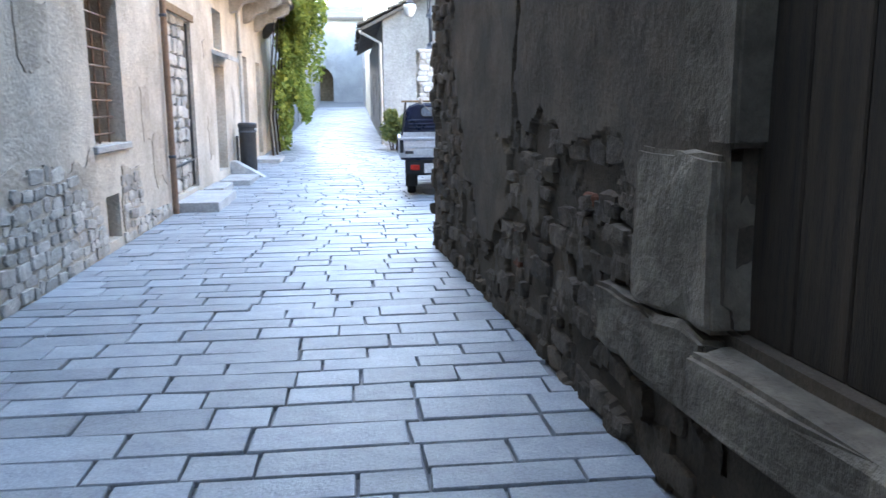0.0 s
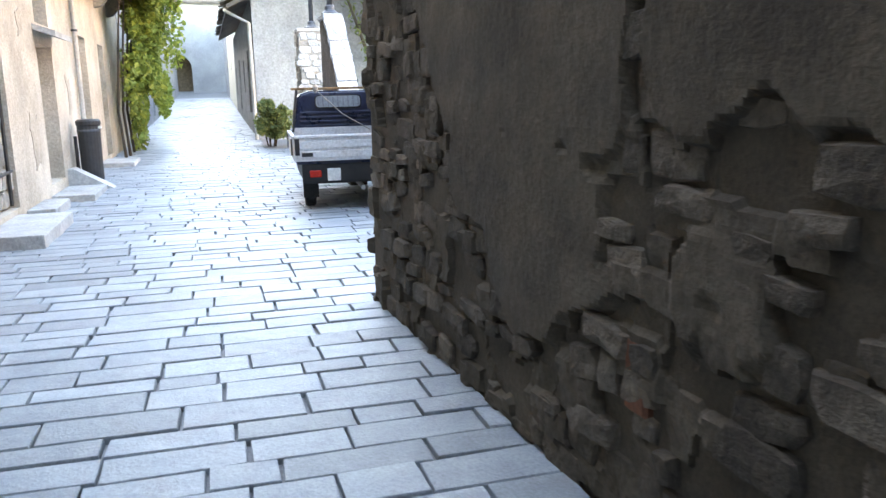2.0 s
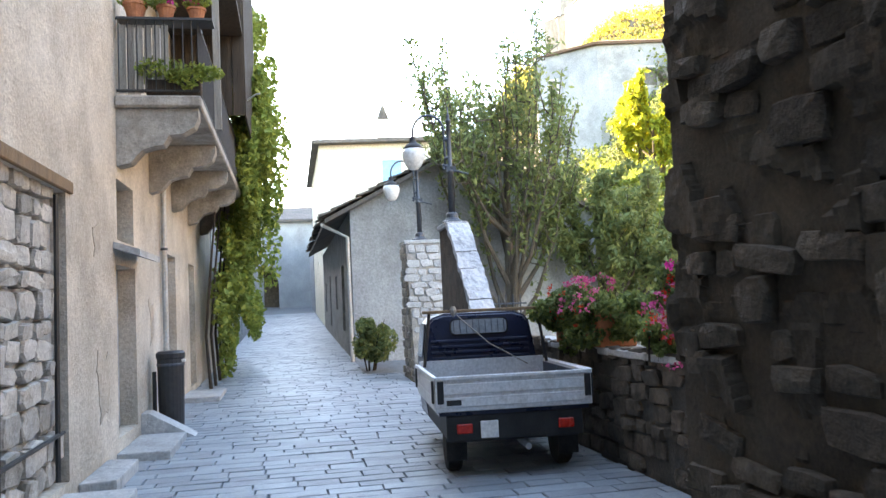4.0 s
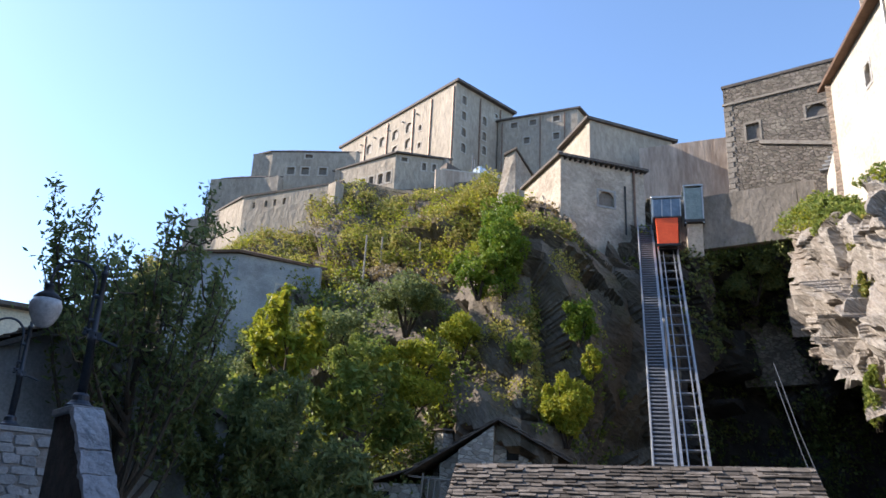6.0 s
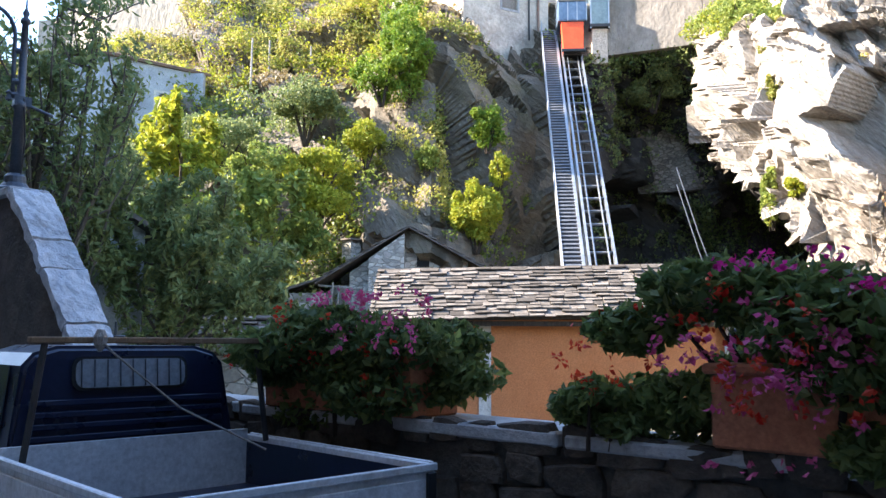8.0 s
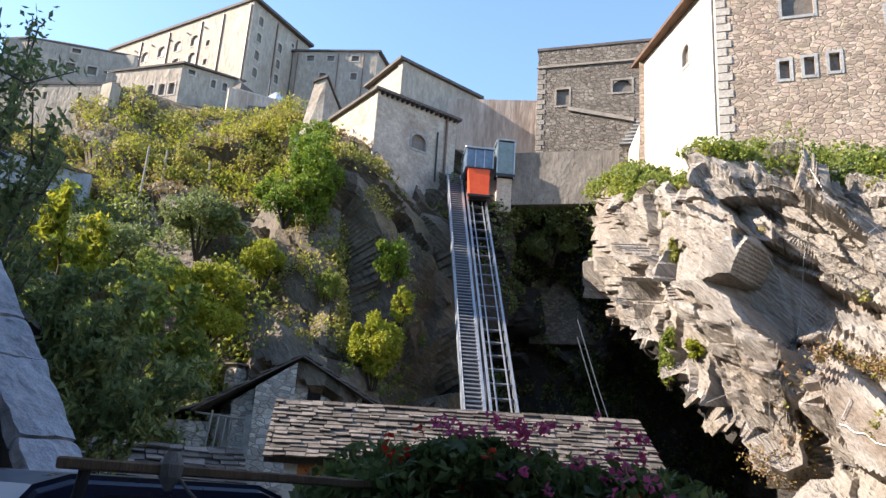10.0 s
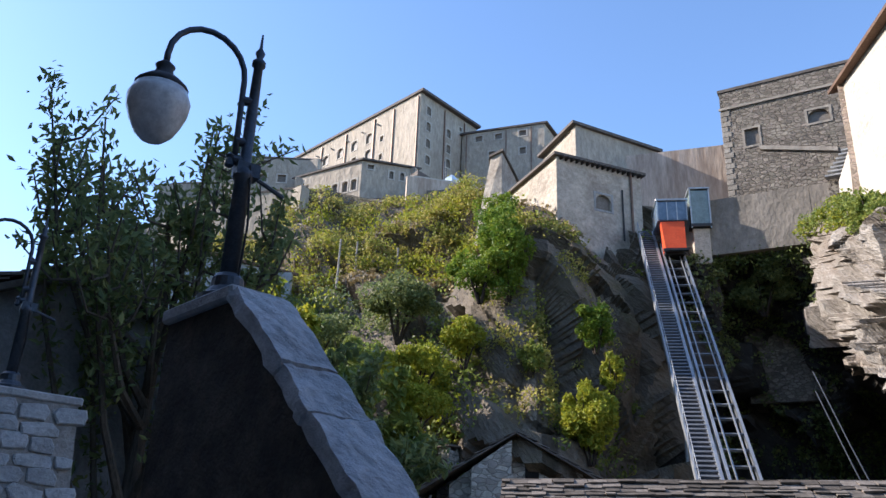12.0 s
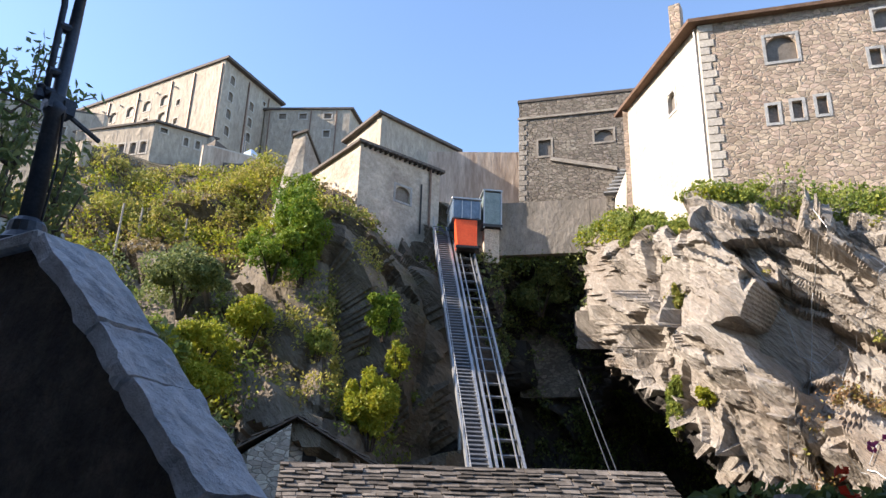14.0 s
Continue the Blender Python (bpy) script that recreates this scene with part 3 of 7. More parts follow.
def grid_normals(P):
    n = np.cross(np.gradient(P, axis=1), np.gradient(P, axis=0))
    n /= np.maximum(1e-9, np.linalg.norm(n, axis=2))[..., None]
    return n


def grid_faces(a, b):
    i = np.arange(a * b).reshape(a, b)
    return np.stack([i[:-1, :-1], i[1:, :-1], i[1:, 1:], i[:-1, 1:]], -1).reshape(-1, 4)


_d = np.array([0.12, -0.72, -0.68])
STRATA = np.eye(3) - 0.78 * np.outer(_d, _d) / (_d @ _d)       # pieces drawn out along the dip of the beds

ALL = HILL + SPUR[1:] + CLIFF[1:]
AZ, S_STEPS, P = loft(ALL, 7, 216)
N = -grid_normals(P)
N *= np.where((N[..., 2] * 1.2 - N[..., 0])[..., None] < 0, -1, 1)
flat = P.reshape(-1, 3)
shape = P.shape[:2]
rough_of = lambda pairs: np.interp(AZ, [a for a, _ in pairs], [r for _, r in pairs])[:, None]
big = facets(flat, 170, 0.75, 0.36, STRATA).reshape(shape)
mid_size = facets(flat, 900, 0.17, 0.24, STRATA).reshape(shape)
small = np.zeros(shape)
face = AZ > 58
small[face] = facets(P[face].reshape(-1, 3), 4200, 0.03, 0.16, STRATA).reshape(small[face].shape)
# ledges that run with the beds
across_beds = P[..., 1] * -0.68 + P[..., 2] * 0.72 + 1.5 * fractal(P, 0.16, 3)
ledge = ((across_beds / 3.1) % 1.0 - 0.5) * 0.45 + ((across_beds / 0.7) % 1.0 - 0.5) * 0.05
fade = np.interp(S_STEPS, [0, 0.4, 4.6, 5.2, 5.6], [0, 1, 1, 0.4, 0.2])[None, :]
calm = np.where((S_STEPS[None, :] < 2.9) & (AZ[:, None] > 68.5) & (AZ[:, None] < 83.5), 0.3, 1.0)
disp = calm * (big * rough_of([(3, 0.4), (44, 0.7), (50, 1.0), (56, 0.9), (67, 0.9), (69.5, 0.3), (72, 0.4), (75, 1.0), (140, 1.0)])
        + mid_size * rough_of([(3, 0.3), (44, 0.9), (50, 1.5), (58, 1.2), (68, 0.8), (74, 1.0), (140, 1.0)])
        + small + ledge * rough_of([(3, 0.0), (46, 0.0), (60, 0.1), (68, 0.2), (71, 0.3), (75, 1.0), (140, 1.0)])
        + fractal(P, 0.12, 5) * rough_of([(3, 1.0), (45, 0.9), (56, 0.5), (74, 0.3), (140, 0.3)])
        + 0.05 * fractal(P, 1.6, 3))
P = P + N * np.clip(disp * fade, -1.6, 1.6)[..., None]


def land(name, a0, a1, mat, label, s0=0.0, s1=6.0):
    i0, i1 = np.searchsorted(AZ, a0 - 1e-6), np.searchsorted(AZ, a1 + 1e-6)
    j0, j1 = np.searchsorted(S_STEPS, s0 - 1e-6), np.searchsorted(S_STEPS, s1 + 1e-6)
    Q = P[i0:i1 + 1, j0:j1 + 1]
    ob = finish(name, np_mesh(name, Q.reshape(-1, 3), grid_faces(*Q.shape[:2])[:, ::-1]), mat)
    tagged(ob, label, "hill", kind="structure")


land("hill_north", 3, 50, HILLROCK, "steep scrub-covered slope below the fortress")
land("hill_spur", 50, 59.5, HILLROCK, "brown rock spur under the gatehouse")
# Gully and overhang pieces wear the rock colour that holds the shade.
land("hill_gully", 59.5, 70.2, GULLY_ROCK, "rock gully behind the funicular, shade in its black colour")
land("hill_gully_back", 70.2, 83.0, GULLY_ROCK, "rock under the overhanging cliff, shade in its black colour", 0.0, 2.9)
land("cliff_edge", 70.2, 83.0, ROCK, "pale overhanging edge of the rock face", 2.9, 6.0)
land("cliff", 83.0, 140, ROCK, "pale fractured rock face in full sun")

# a high ridge across the valley, behind the houses, keeps the low sun off the street
bm = bmesh.new()
u, v = Vector((math.sin(radians(SUN_AZ)), math.cos(radians(SUN_AZ)), 0)), Vector((math.cos(radians(SUN_AZ)), -math.sin(radians(SUN_AZ)), 0))
mid = Vector((25, 30, 0)) + u * 150
crest = [(-320, 130), (-200, 128), (-110, 122), (-50, 112), (-26, 100), (-8, 84), (4, 80), (14, 78), (26, 68), (40, 60), (60, 25), (80, 0)]
rows_r = []
for k, h in crest:
    rows_r.append([bm.verts.new(mid + v * k + u * (-30 * h / 130) + Vector((0, 0, -1))), bm.verts.new(mid + v * k + Vector((0, 0, h - 1))), bm.verts.new(mid + v * k + u * 90 + Vector((0, 0, -1)))])
for p, q in zip(rows_r, rows_r[1:]):
    bm.faces.new((p[0], p[1], q[1], q[0]))
    bm.faces.new((p[1], p[2], q[2], q[1]))
tagged(part("backdrop_ridge", bm, HILLROCK), "wooded mountain ridge across the valley", "mountain", kind="structure")
bm = bmesh.new()
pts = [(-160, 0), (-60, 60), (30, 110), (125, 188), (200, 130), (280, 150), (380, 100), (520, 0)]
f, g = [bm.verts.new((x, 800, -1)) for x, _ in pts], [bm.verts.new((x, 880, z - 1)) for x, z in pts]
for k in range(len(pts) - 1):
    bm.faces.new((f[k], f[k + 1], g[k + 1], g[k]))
# Air haze is put into the mountain's pale blue colour.
tagged(part("backdrop_mountain", bm, surface("haze_tinted_mountain", (0.30, 0.36, 0.42), (0.36, 0.42, 0.47), 0.01, 1, 0, 0.1)), "mountain far up the valley, blue haze in its colour", "mountain", kind="structure")
# ---- fortress on the hill ----
def eave(parent, ring, z, over, thick, mat, rise=0.0, name="roof"):
    """A shallow hipped roof with an overhang over a ring of corners."""
    c = Vector((sum(p[0] for p in ring) / len(ring), sum(p[1] for p in ring) / len(ring), 0))
    out = []
    for p in ring:
        d = Vector((p[0], p[1], 0)) - c
        out.append(c + d * (1 + over / d.length))
    bm = prism(bmesh.new(), [q + Vector((0, 0, z)) for q in out], [q + Vector((0, 0, z + thick)) for q in out])
    if rise:
        mid = [c + (q - c) * 0.3 for q in out]
        prism(bm, [q + Vector((0, 0, z + thick + 0.004)) for q in out], [q + Vector((0, 0, z + thick + rise)) for q in mid])
    bmesh.ops.recalc_face_normals(bm, faces=bm.faces[:])
    return part(name, bm, mat, parent)


def block(label, ring, z0, z1, mats, holes=(), roof=SLATE_FAR, over=0.5, thick=0.3, rise=1.5, surround=None, name="fort_building"):
    """A building: ring of corners in order, with outsides to the right of the way; a wall each."""
    e = thing(name, label, "fortress building", at=(ring[0][0], ring[0][1], z0))
    inv = Matrix.Translation((-ring[0][0], -ring[0][1], -z0))
    made = []
    for k in range(len(ring)):
        hs = holes[k] if k < len(holes) else ()
        made.append(wall("wall", e, ring[k], ring[(k + 1) % len(ring)], z0, z1, mats[k % len(mats)], 0.6, hs, surround=surround, pane=FORT_PANE))
    if roof:
        made.append(eave(e, ring, z1 + 0.003, over, thick, roof, rise))
    for w in made:
        for o in (w, *w.children):
            o.data.transform(inv)
    return e


def ring_from(left, corner, right):
    """Four corners of a block from its left end, near corner and right end."""
    return [left, corner, right, (left[0] + right[0] - corner[0], left[1] + right[1] - corner[1])]


def arches(us, zs, w=0.9, h=1.3, kind="arch"):
    return [(u - w / 2, u + w / 2, z - h / 2, z + h / 2, kind) for u, z in zip(us, zs)]


block("tall pale plastered barracks with rows of arched windows", ring_from((59.9, 112.0), (60.3, 83.3), (72.2, 84.5)), 44, 60.4, [PLASTER_FORT],
      [arches((4.8, 8.1, 11.6, 14.9, 18.2), (57.3,) * 5, 1.35, 1.55) + arches((8.4, 11.8, 15.0, 18.2), (54.0, 54.3, 54.6, 54.7), 1.3, 1.5) + arches((21.0, 21.0), (56.2, 53.4), 0.7, 0.9),
       arches((1.7, 1.75, 1.8, 1.85), (58.3, 55.9, 53.4, 51.0), 0.85, 1.25) + arches((5.9, 5.95, 6.0), (56.8, 54.4, 52.2), 0.85, 1.25) + arches((8.4,), (58.6,), 0.5, 0.6, "square")], over=0.7, thick=0.35, rise=0.8, surround=PLASTER_PALE)
m_b = wall_frame((59.9, 112.0), (60.3, 83.3))[1]
for u, v in ((7.0, 50), (12.9, 50), (19.3, 50), (23.4, 49), (28.3, 46)):
    tagged(part("fort_downpipe", one_box(u - 0.09, u + 0.09, 0.02, 0.2, v, 59.9, m_b), COPPER), "dark downpipe on the barracks wall", "downpipe", "barracks downpipes")
m_br = wall_frame((60.3, 83.3), (72.2, 84.5))[1]
for u in (4.9, 9.2):
    tagged(part("fort_downpipe", one_box(u - 0.07, u + 0.07, 0.02, 0.18, 48, 59.9, m_br), COPPER), "dark downpipe on the barracks wall", "downpipe", "barracks downpipes")
for u, z in ((2.5, 58.6), (6.0, 58.6), (9.6, 58.6), (13.2, 58.6), (16.8, 58.6), (20.2, 58.6)):
    tagged(part("wall_spout", one_box(u - 0.1, u + 0.1, 0.02, 0.4, z, z + 0.18, m_b, bevel=0.02), STONE_PALE), "stone water spout jutting from the barracks wall", "spout", "barracks spouts")
block("long grey barracks wing with small windows", [(68.9, 84.6), (68.9, 83.4), (73.9, 73.4), (77.6, 74.6), (77.6, 84.6)], 44, 57.6, [PLASTER_FORT],
      [(), arches((2.0, 4.8, 8.2), (56.6,) * 3, 1.0, 0.8, "square") + arches((3.9, 8.2), (53.9,) * 2, 0.85, 0.95, "square")], over=0.5, rise=0.3, thick=0.25, surround=PLASTER_PALE)
for u in (0.25, 5.9, 9.4):
    tagged(part("fort_downpipe", one_box(u - 0.06, u + 0.06, 0.02, 0.14, 48, 57.4, wall_frame((68.9, 83.4), (73.9, 73.4))[1]), COPPER), "dark downpipe on the barracks wing", "downpipe", "barracks downpipes")
block("lower barracks with a row of arched loopholes", ring_from((43.9, 85.5), (46.3, 76.3), (51.8, 73.3)), 33, 42.1, [PLASTER_FORT],
      [arches((0.5, 1.8, 3.1, 4.7, 6.0, 7.4, 8.6), (39.4,) * 7, 0.75, 1.3), arches((3.3, 4.5), (40.9,) * 2, 0.45, 0.9) + arches((1.0,), (41.5,), 0.7, 0.5, "square")], over=0.4, rise=0.5, thick=0.2, surround=PLASTER_PALE)
block("tall grey curtain building with small square windows", ring_from((37.4, 94.4), (38.5, 91.8), (46.4, 84.4)), 28, 45.0, [PLASTER_FORT],
      [(), arches((2.5, 4.3, 6.5), (42.5,) * 3, 0.95, 0.95, "square") + arches((4.6,), (44.5,), 0.9, 0.5, "square")], over=0.3, thick=0.2, rise=0.3, surround=PLASTER_PALE)
block("low plastered end wall of the fortress", ring_from((33.6, 97.2), (34.6, 95.3), (39.2, 90.0)), 26, 41.2, [PLASTER_FORT], over=0.25, thick=0.18, rise=0.2)
block("sloping outer curtain wall with a tiled coping", ring_from((31.6, 90.2), (31.9, 83.2), (37.2, 72.4)), 22, 34.3, [PLASTER_FORT],
      [(), arches((1.4, 3.0, 4.1, 5.3, 8.6), (33.2,) * 5, 0.35, 0.7, "square")], over=0.25, thick=0.2, rise=0.2)
block("short lit wall at the end of the curtain", ring_from((30.6, 95.0), (31.3, 93.0), (33.0, 91.0)), 22, 34.4, [PLASTER_FORT], over=0.1, thick=0.15, rise=0.0)
retaining = block("pink weathered retaining wall with arched niches", ring_from((46.0, 68.4), (46.4, 67.5), (53.3, 63.6)), 31, 37.2, [PLASTER_STREAKED],
      [(), arches((0.9, 1.8, 4.6, 7.2), (36.0, 35.9, 35.8, 35.6), 0.5, 0.9)], over=0.1, thick=0.15, rise=0.0, roof=PLASTER_PALE)
tent = thing("tent", "pale blue and white canvas tent on the fortress terrace", "tent", at=(51.9, 68.0, 37.0))
part("canvas", lathe(bmesh.new(), [(1.25, 0.0), (1.2, 1.3), (0.85, 2.0), (0.3, 2.5), (0.02, 2.7)], 8), CANVAS, tent)
part("mast", tube(bmesh.new(), [(-0.9, 0.3, 0), (-0.9, 0.3, 4.0)], 0.07, 6), IRON, tent)
part("mast", tube(bmesh.new(), [(-0.5, 0.4, 0), (-0.5, 0.4, 3.4)], 0.07, 6), IRON, tent)
hut = thing("site_hut", "low dark blue hut on the fortress terrace", "hut", at=(49.4, 69.6, 37.0))
part("body", prism(bmesh.new(), [(-1.5, -0.6, 0), (1.9, -1.4, 0), (2.4, 0.6, 0), (-1.0, 1.4, 0)], [(-1.3, -0.5, 2.2), (1.9, -1.4, 1.1), (2.4, 0.6, 1.1), (-0.9, 1.3, 2.2)]), SLATE_FAR, hut)
part("window", one_box(0.2, 1.2, -1.22, -1.1, 0.3, 0.8), CANVAS, hut)
gate = block("square gatehouse with patchy plaster and one barred window", ring_from((41.0, 50.0), (38.6, 43.9), (45.0, 41.4)), 17.5, 27.9, [PLASTER_GATE],
      [(), [(3.05, 4.3, 24.6, 25.75, "arch")]], over=0.4, thick=0.2, rise=0.5, surround=STONE_PALE)
m_g = wall_frame((38.6, 43.9), (45.0, 41.4))[1]
tagged(part("fort_downpipe", tube(bmesh.new(), [m_g @ Vector((5.95, 0.12, 27.8)), m_g @ Vector((5.95, 0.12, 18.5))], 0.09, 8), COPPER), "brown downpipe on the gatehouse", "downpipe", "gatehouse downpipes")
tagged(part("fort_downpipe", tube(bmesh.new(), [m_g @ Vector((5.2, 0.1, 26.4)), m_g @ Vector((5.2, 0.1, 22.6))], 0.06, 8), IRON_BLACK), "thin dark pipe on the gatehouse", "downpipe", "gatehouse downpipes")
for u in np.arange(0.3, 6.7, 0.42):
    part("rafter", one_box(u - 0.06, u + 0.06, 0.02, 0.42, 27.68, 27.86, Matrix.Translation((-41.0, -50.0, -17.5)) @ m_g), WOOD_DARK, gate)
pergola = thing("pergola", "small green metal frame on the gatehouse terrace", "pergola", at=(45.2, 50.3, 27.6))
for x, y in ((-0.9, -0.7), (0.9, -0.7), (-0.9, 0.7), (0.9, 0.7)):
    part("post", one_box(x - 0.05, x + 0.05, y - 0.05, y + 0.05, 0, 2.3), STEEL, pergola)
for z in (1.0, 1.6, 2.25):
    part("rail", one_box(-0.95, 0.95, -0.78, -0.7, z, z + 0.08), STEEL, pergola)
part("roof", prism(bmesh.new(), [(-1, -0.8, 2.34), (1, -0.8, 2.34), (1, 0.8, 2.34), (-1, 0.8, 2.34)], [(-0.2, -0.1, 3.1), (0.2, -0.1, 3.1), (0.2, 0.1, 3.1), (-0.2, 0.1, 3.1)]), GLAZED, pergola)
block("upper gatehouse with a shallow slate roof", ring_from((50.9, 55.0), (48.3, 49.4), (56.9, 46.9)), 26, 36.7, [PLASTER_FORT], over=0.55, thick=0.25, rise=0.4)
butt = thing("fort_buttress", "sloping plastered buttress wall beside the gatehouse", "buttress", at=(40.6, 50.6, 22))
bm = prism(bmesh.new(), [(-1.0, 2.4, 0), (0.1, 0.2, 0), (3.2, 1.4, 0), (2.4, 3.6, 0)], [(-0.1, 1.2, 9.3), (0.1, 0.2, 9.6), (3.2, 1.4, 8.6), (2.4, 3.6, 8.3)])
bmesh.ops.recalc_face_normals(bm, faces=bm.faces[:])
part("body", bm, PLASTER_GATE, butt)
bm = prism(bmesh.new(), [(-0.3, 1.2, 9.32), (0.0, 0.0, 9.62), (3.4, 1.3, 8.62), (2.5, 3.7, 8.32)], [(-0.3, 1.2, 9.5), (0.0, 0.0, 9.8), (3.4, 1.3, 8.8), (2.5, 3.7, 8.5)])
bmesh.ops.recalc_face_normals(bm, faces=bm.faces[:])
part("coping", bm, SLATE_FAR, butt)
court = block("pale streaked courtyard wall with blind arches", ring_from((52.2, 47.0), (52.7, 46.0), (55.9, 40.0)), 27, 34.15, [PLASTER_STREAKED],
      [(), arches((1.7, 4.6), (32.4, 32.1), 0.85, 1.5)], over=0.05, thick=0.15, rise=0.0, roof=PLASTER_PALE)
for k in range(15):
    u = 0.2 + 0.45 * k
    if min(abs(u - 1.7), abs(u - 4.6)) > 0.5:
        part("rib", one_box(u, u + 0.14, 0.004, 0.05, 29.5, 34.1 - 0.2 * (k % 3), Matrix.Translation((-52.2, -47.0, -27)) @ wall_frame((52.7, 46.0), (55.9, 40.0))[1]), PLASTER_PALE, court)
tower = block("rough stone bastion with two windows", ring_from((57, 39.4), (49.9, 37.3), (52.6, 27.7)), 12, 35.3, [RUBBLE_TOWER],
              [(), [(1.5, 2.45, 30.45, 31.8, "square"), (5.75, 7.15, 31.2, 32.2, "arch")]], over=0.12, thick=0.22, rise=0.0, surround=STONE_TOWER)
m_t = Matrix.Translation((-57, -39.4, -12)) @ wall_frame((49.9, 37.3), (52.6, 27.7))[1]
part("string_course", one_box(-0.1, 9.9, 0.004, 0.12, 33.75, 33.92, m_t), STONE_TOWER, tower)
bm = slab(bmesh.new(), [(2.4, 0.004, 30.25), (7.3, 0.004, 28.95), (7.3, 0.16, 28.95), (2.4, 0.16, 30.25)], 0.3)
bm.transform(m_t)
part("stair_string", bm, STONE_TOWER, tower, "thin sloping stone ledge")
for k in range(7):
    part("stair_tread", one_box(6.3 + 0.2 * k, 7.6 + 0.2 * k, 0.17, 0.75, 26.6 + 0.28 * k, 26.72 + 0.28 * k, m_t), STONE_PALE, tower, "pale stone stair tread")
for k in range(22):
    w = 0.62 if k % 2 else 0.42
    part("quoin", one_box(-0.03, w, 0.003, 0.045, 24.2 + 0.43 * k, 24.2 + 0.43 * k + 0.4, m_t, bevel=0.015), STONE_TOWER, tower)
rampart = block("grey plastered rampart with loopholes over a shaded arch", ring_from((44.0, 37.7), (44.4, 36.7), (46.9, 29.6)), 20.2, 23.95, [PLASTER_RAMPART],
      [(), arches((3.4, 4.6, 5.7), (23.15,) * 3, 0.16, 0.5, "square") + [(3.9, 6.9, 20.2, 21.5, "open")]], over=0.1, thick=0.18, rise=0.0, roof=STONE_TOWER)
house = block("white and bare-stone house on the cliff top", ring_from((46.6, 28.0), (39.2, 21.2), (42.8, 6.7)), 16.5, 30.0, [PLASTER_WHITE, RUBBLE_HOUSE],
              [arches((6.5,), (27.1,), 0.8, 1.3),
               [(3.35, 4.9, 27.0, 28.6, "arch"), (3.05, 3.55, 23.3, 24.35, "square"), (4.25, 4.75, 23.4, 24.45, "square"), (5.45, 5.95, 23.5, 24.55, "square"), (8.3, 8.85, 26.0, 27.0, "square"), (8.8, 9.9, 28.2, 29.4, "arch")]],
              roof=TILE_EDGE, over=0.7, thick=0.22, rise=1.5, surround=STONE_PALE)
m_h = Matrix.Translation((-46.6, -28.0, -16.5)) @ wall_frame((39.2, 21.2), (42.8, 6.7))[1]
for k in range(24):
    w = 0.75 if k % 2 else 0.5
    part("quoin", one_box(-0.04, w, 0.003, 0.05, 18.0 + 0.5 * k, 18.0 + 0.5 * k + 0.46, m_h, bevel=0.02), PLASTER_PALE, house, "pale dressed corner stone")
m_w = Matrix.Translation((-46.6, -28.0, -16.5)) @ wall_frame((46.6, 28.0), (39.2, 21.2))[1]
bm = prism(bmesh.new(), [(-1.9, -0.6, 16.5), (0, -0.6, 16.5), (0, 0.5, 16.5), (-1.9, 0.5, 16.5)], [(-1.9, -0.6, 24.6), (0, -0.6, 25.8), (0, 0.0, 25.8), (-1.9, 0.0, 24.6)])
bmesh.ops.recalc_face_normals(bm, faces=bm.faces[:])
bm.transform(m_w)
part("flared_foot", bm, PLASTER_WHITE, house)
part("chimney", one_box(-5.9, -5.2, -5.6, -4.9, 13.6, 16.6, bevel=0.04), RUBBLE_HOUSE, house)
part("downpipe", tube(bmesh.new(), [m_w @ Vector((9.75, 0.1, 29.9)), m_w @ Vector((9.75, 0.1, 20.5))], 0.07, 8), ZINC, house, "pale corner downpipe")
block("old pale customs house among the trees", ring_from((19.4, 66.2), (23.2, 62.3), (29.7, 61.1)), 8, 20.8, [PLASTER_GREY], [arches((1.6,), (18.2,), 0.6, 1.1), [(3.1, 4.5, 17.5, 18.9, "arch")]], roof=TILE_EDGE, over=0.4, thick=0.2, rise=0.5, surround=PLASTER_PALE)
# ---- houses along the street ----
LX, RX = -2.55, 1.05            # faces of the two sides of the street


def opening_fill(parent, m, u0, u1, v0, v1, mat, deep, name, label):
    return part(name, one_box(u0, u1, -deep - 0.05, -deep, v0, v1, m, bevel=0.008), mat, parent, label)


# left side, from behind the start to past the balcony; u runs with y from -8
n_l, m_l = wall_frame((LX, -8), (LX, 27))
Y = lambda y: y + 8
door_holes = [(Y(7.82), Y(8.95), 1.12, 2.75), (Y(8.02), Y(8.5), 0.1, 0.58), (Y(11.35), Y(13.2), 0.2, 2.85), (Y(15.35), Y(16.55), 0.25, 2.3), (Y(15.45), Y(16.5), 2.6, 3.35), (Y(19.2), Y(20.4), 0.2, 2.7), (Y(22.3), Y(23.3), 0.2, 2.7), (Y(16.3), Y(17.3), 4.6, 6.7)]
bm = wall_bm(35, -0.5, 9.5, 0.6, door_holes)
bm.transform(m_l)
wall_left = tagged(part("wall_west", bm, PLASTER_TAN), "tan plastered house fronts with bare rubble at the foot", "wall", kind="structure")
part("roof_eave", slab(bmesh.new(), [(LX - 4, -8, 10.6), (LX + 0.75, -8, 9.3), (LX + 0.75, 27, 9.3), (LX - 4, 27, 10.6)], 0.12), SLATE_FAR, wall_left)
part("back_wall", one_box(LX - 6.2, LX - 6, -8, 27, -0.5, 9), PLASTER_TAN, wall_left)
part("end_wall", one_box(LX - 6, LX - 0.6, 26.7, 27, -0.5, 9.4), PLASTER_TAN, wall_left)
opening_fill(wall_left, m_l, Y(7.82), Y(8.95), 1.12, 2.75, WOOD, 0.42, "shutter", "brown wooden shutter")
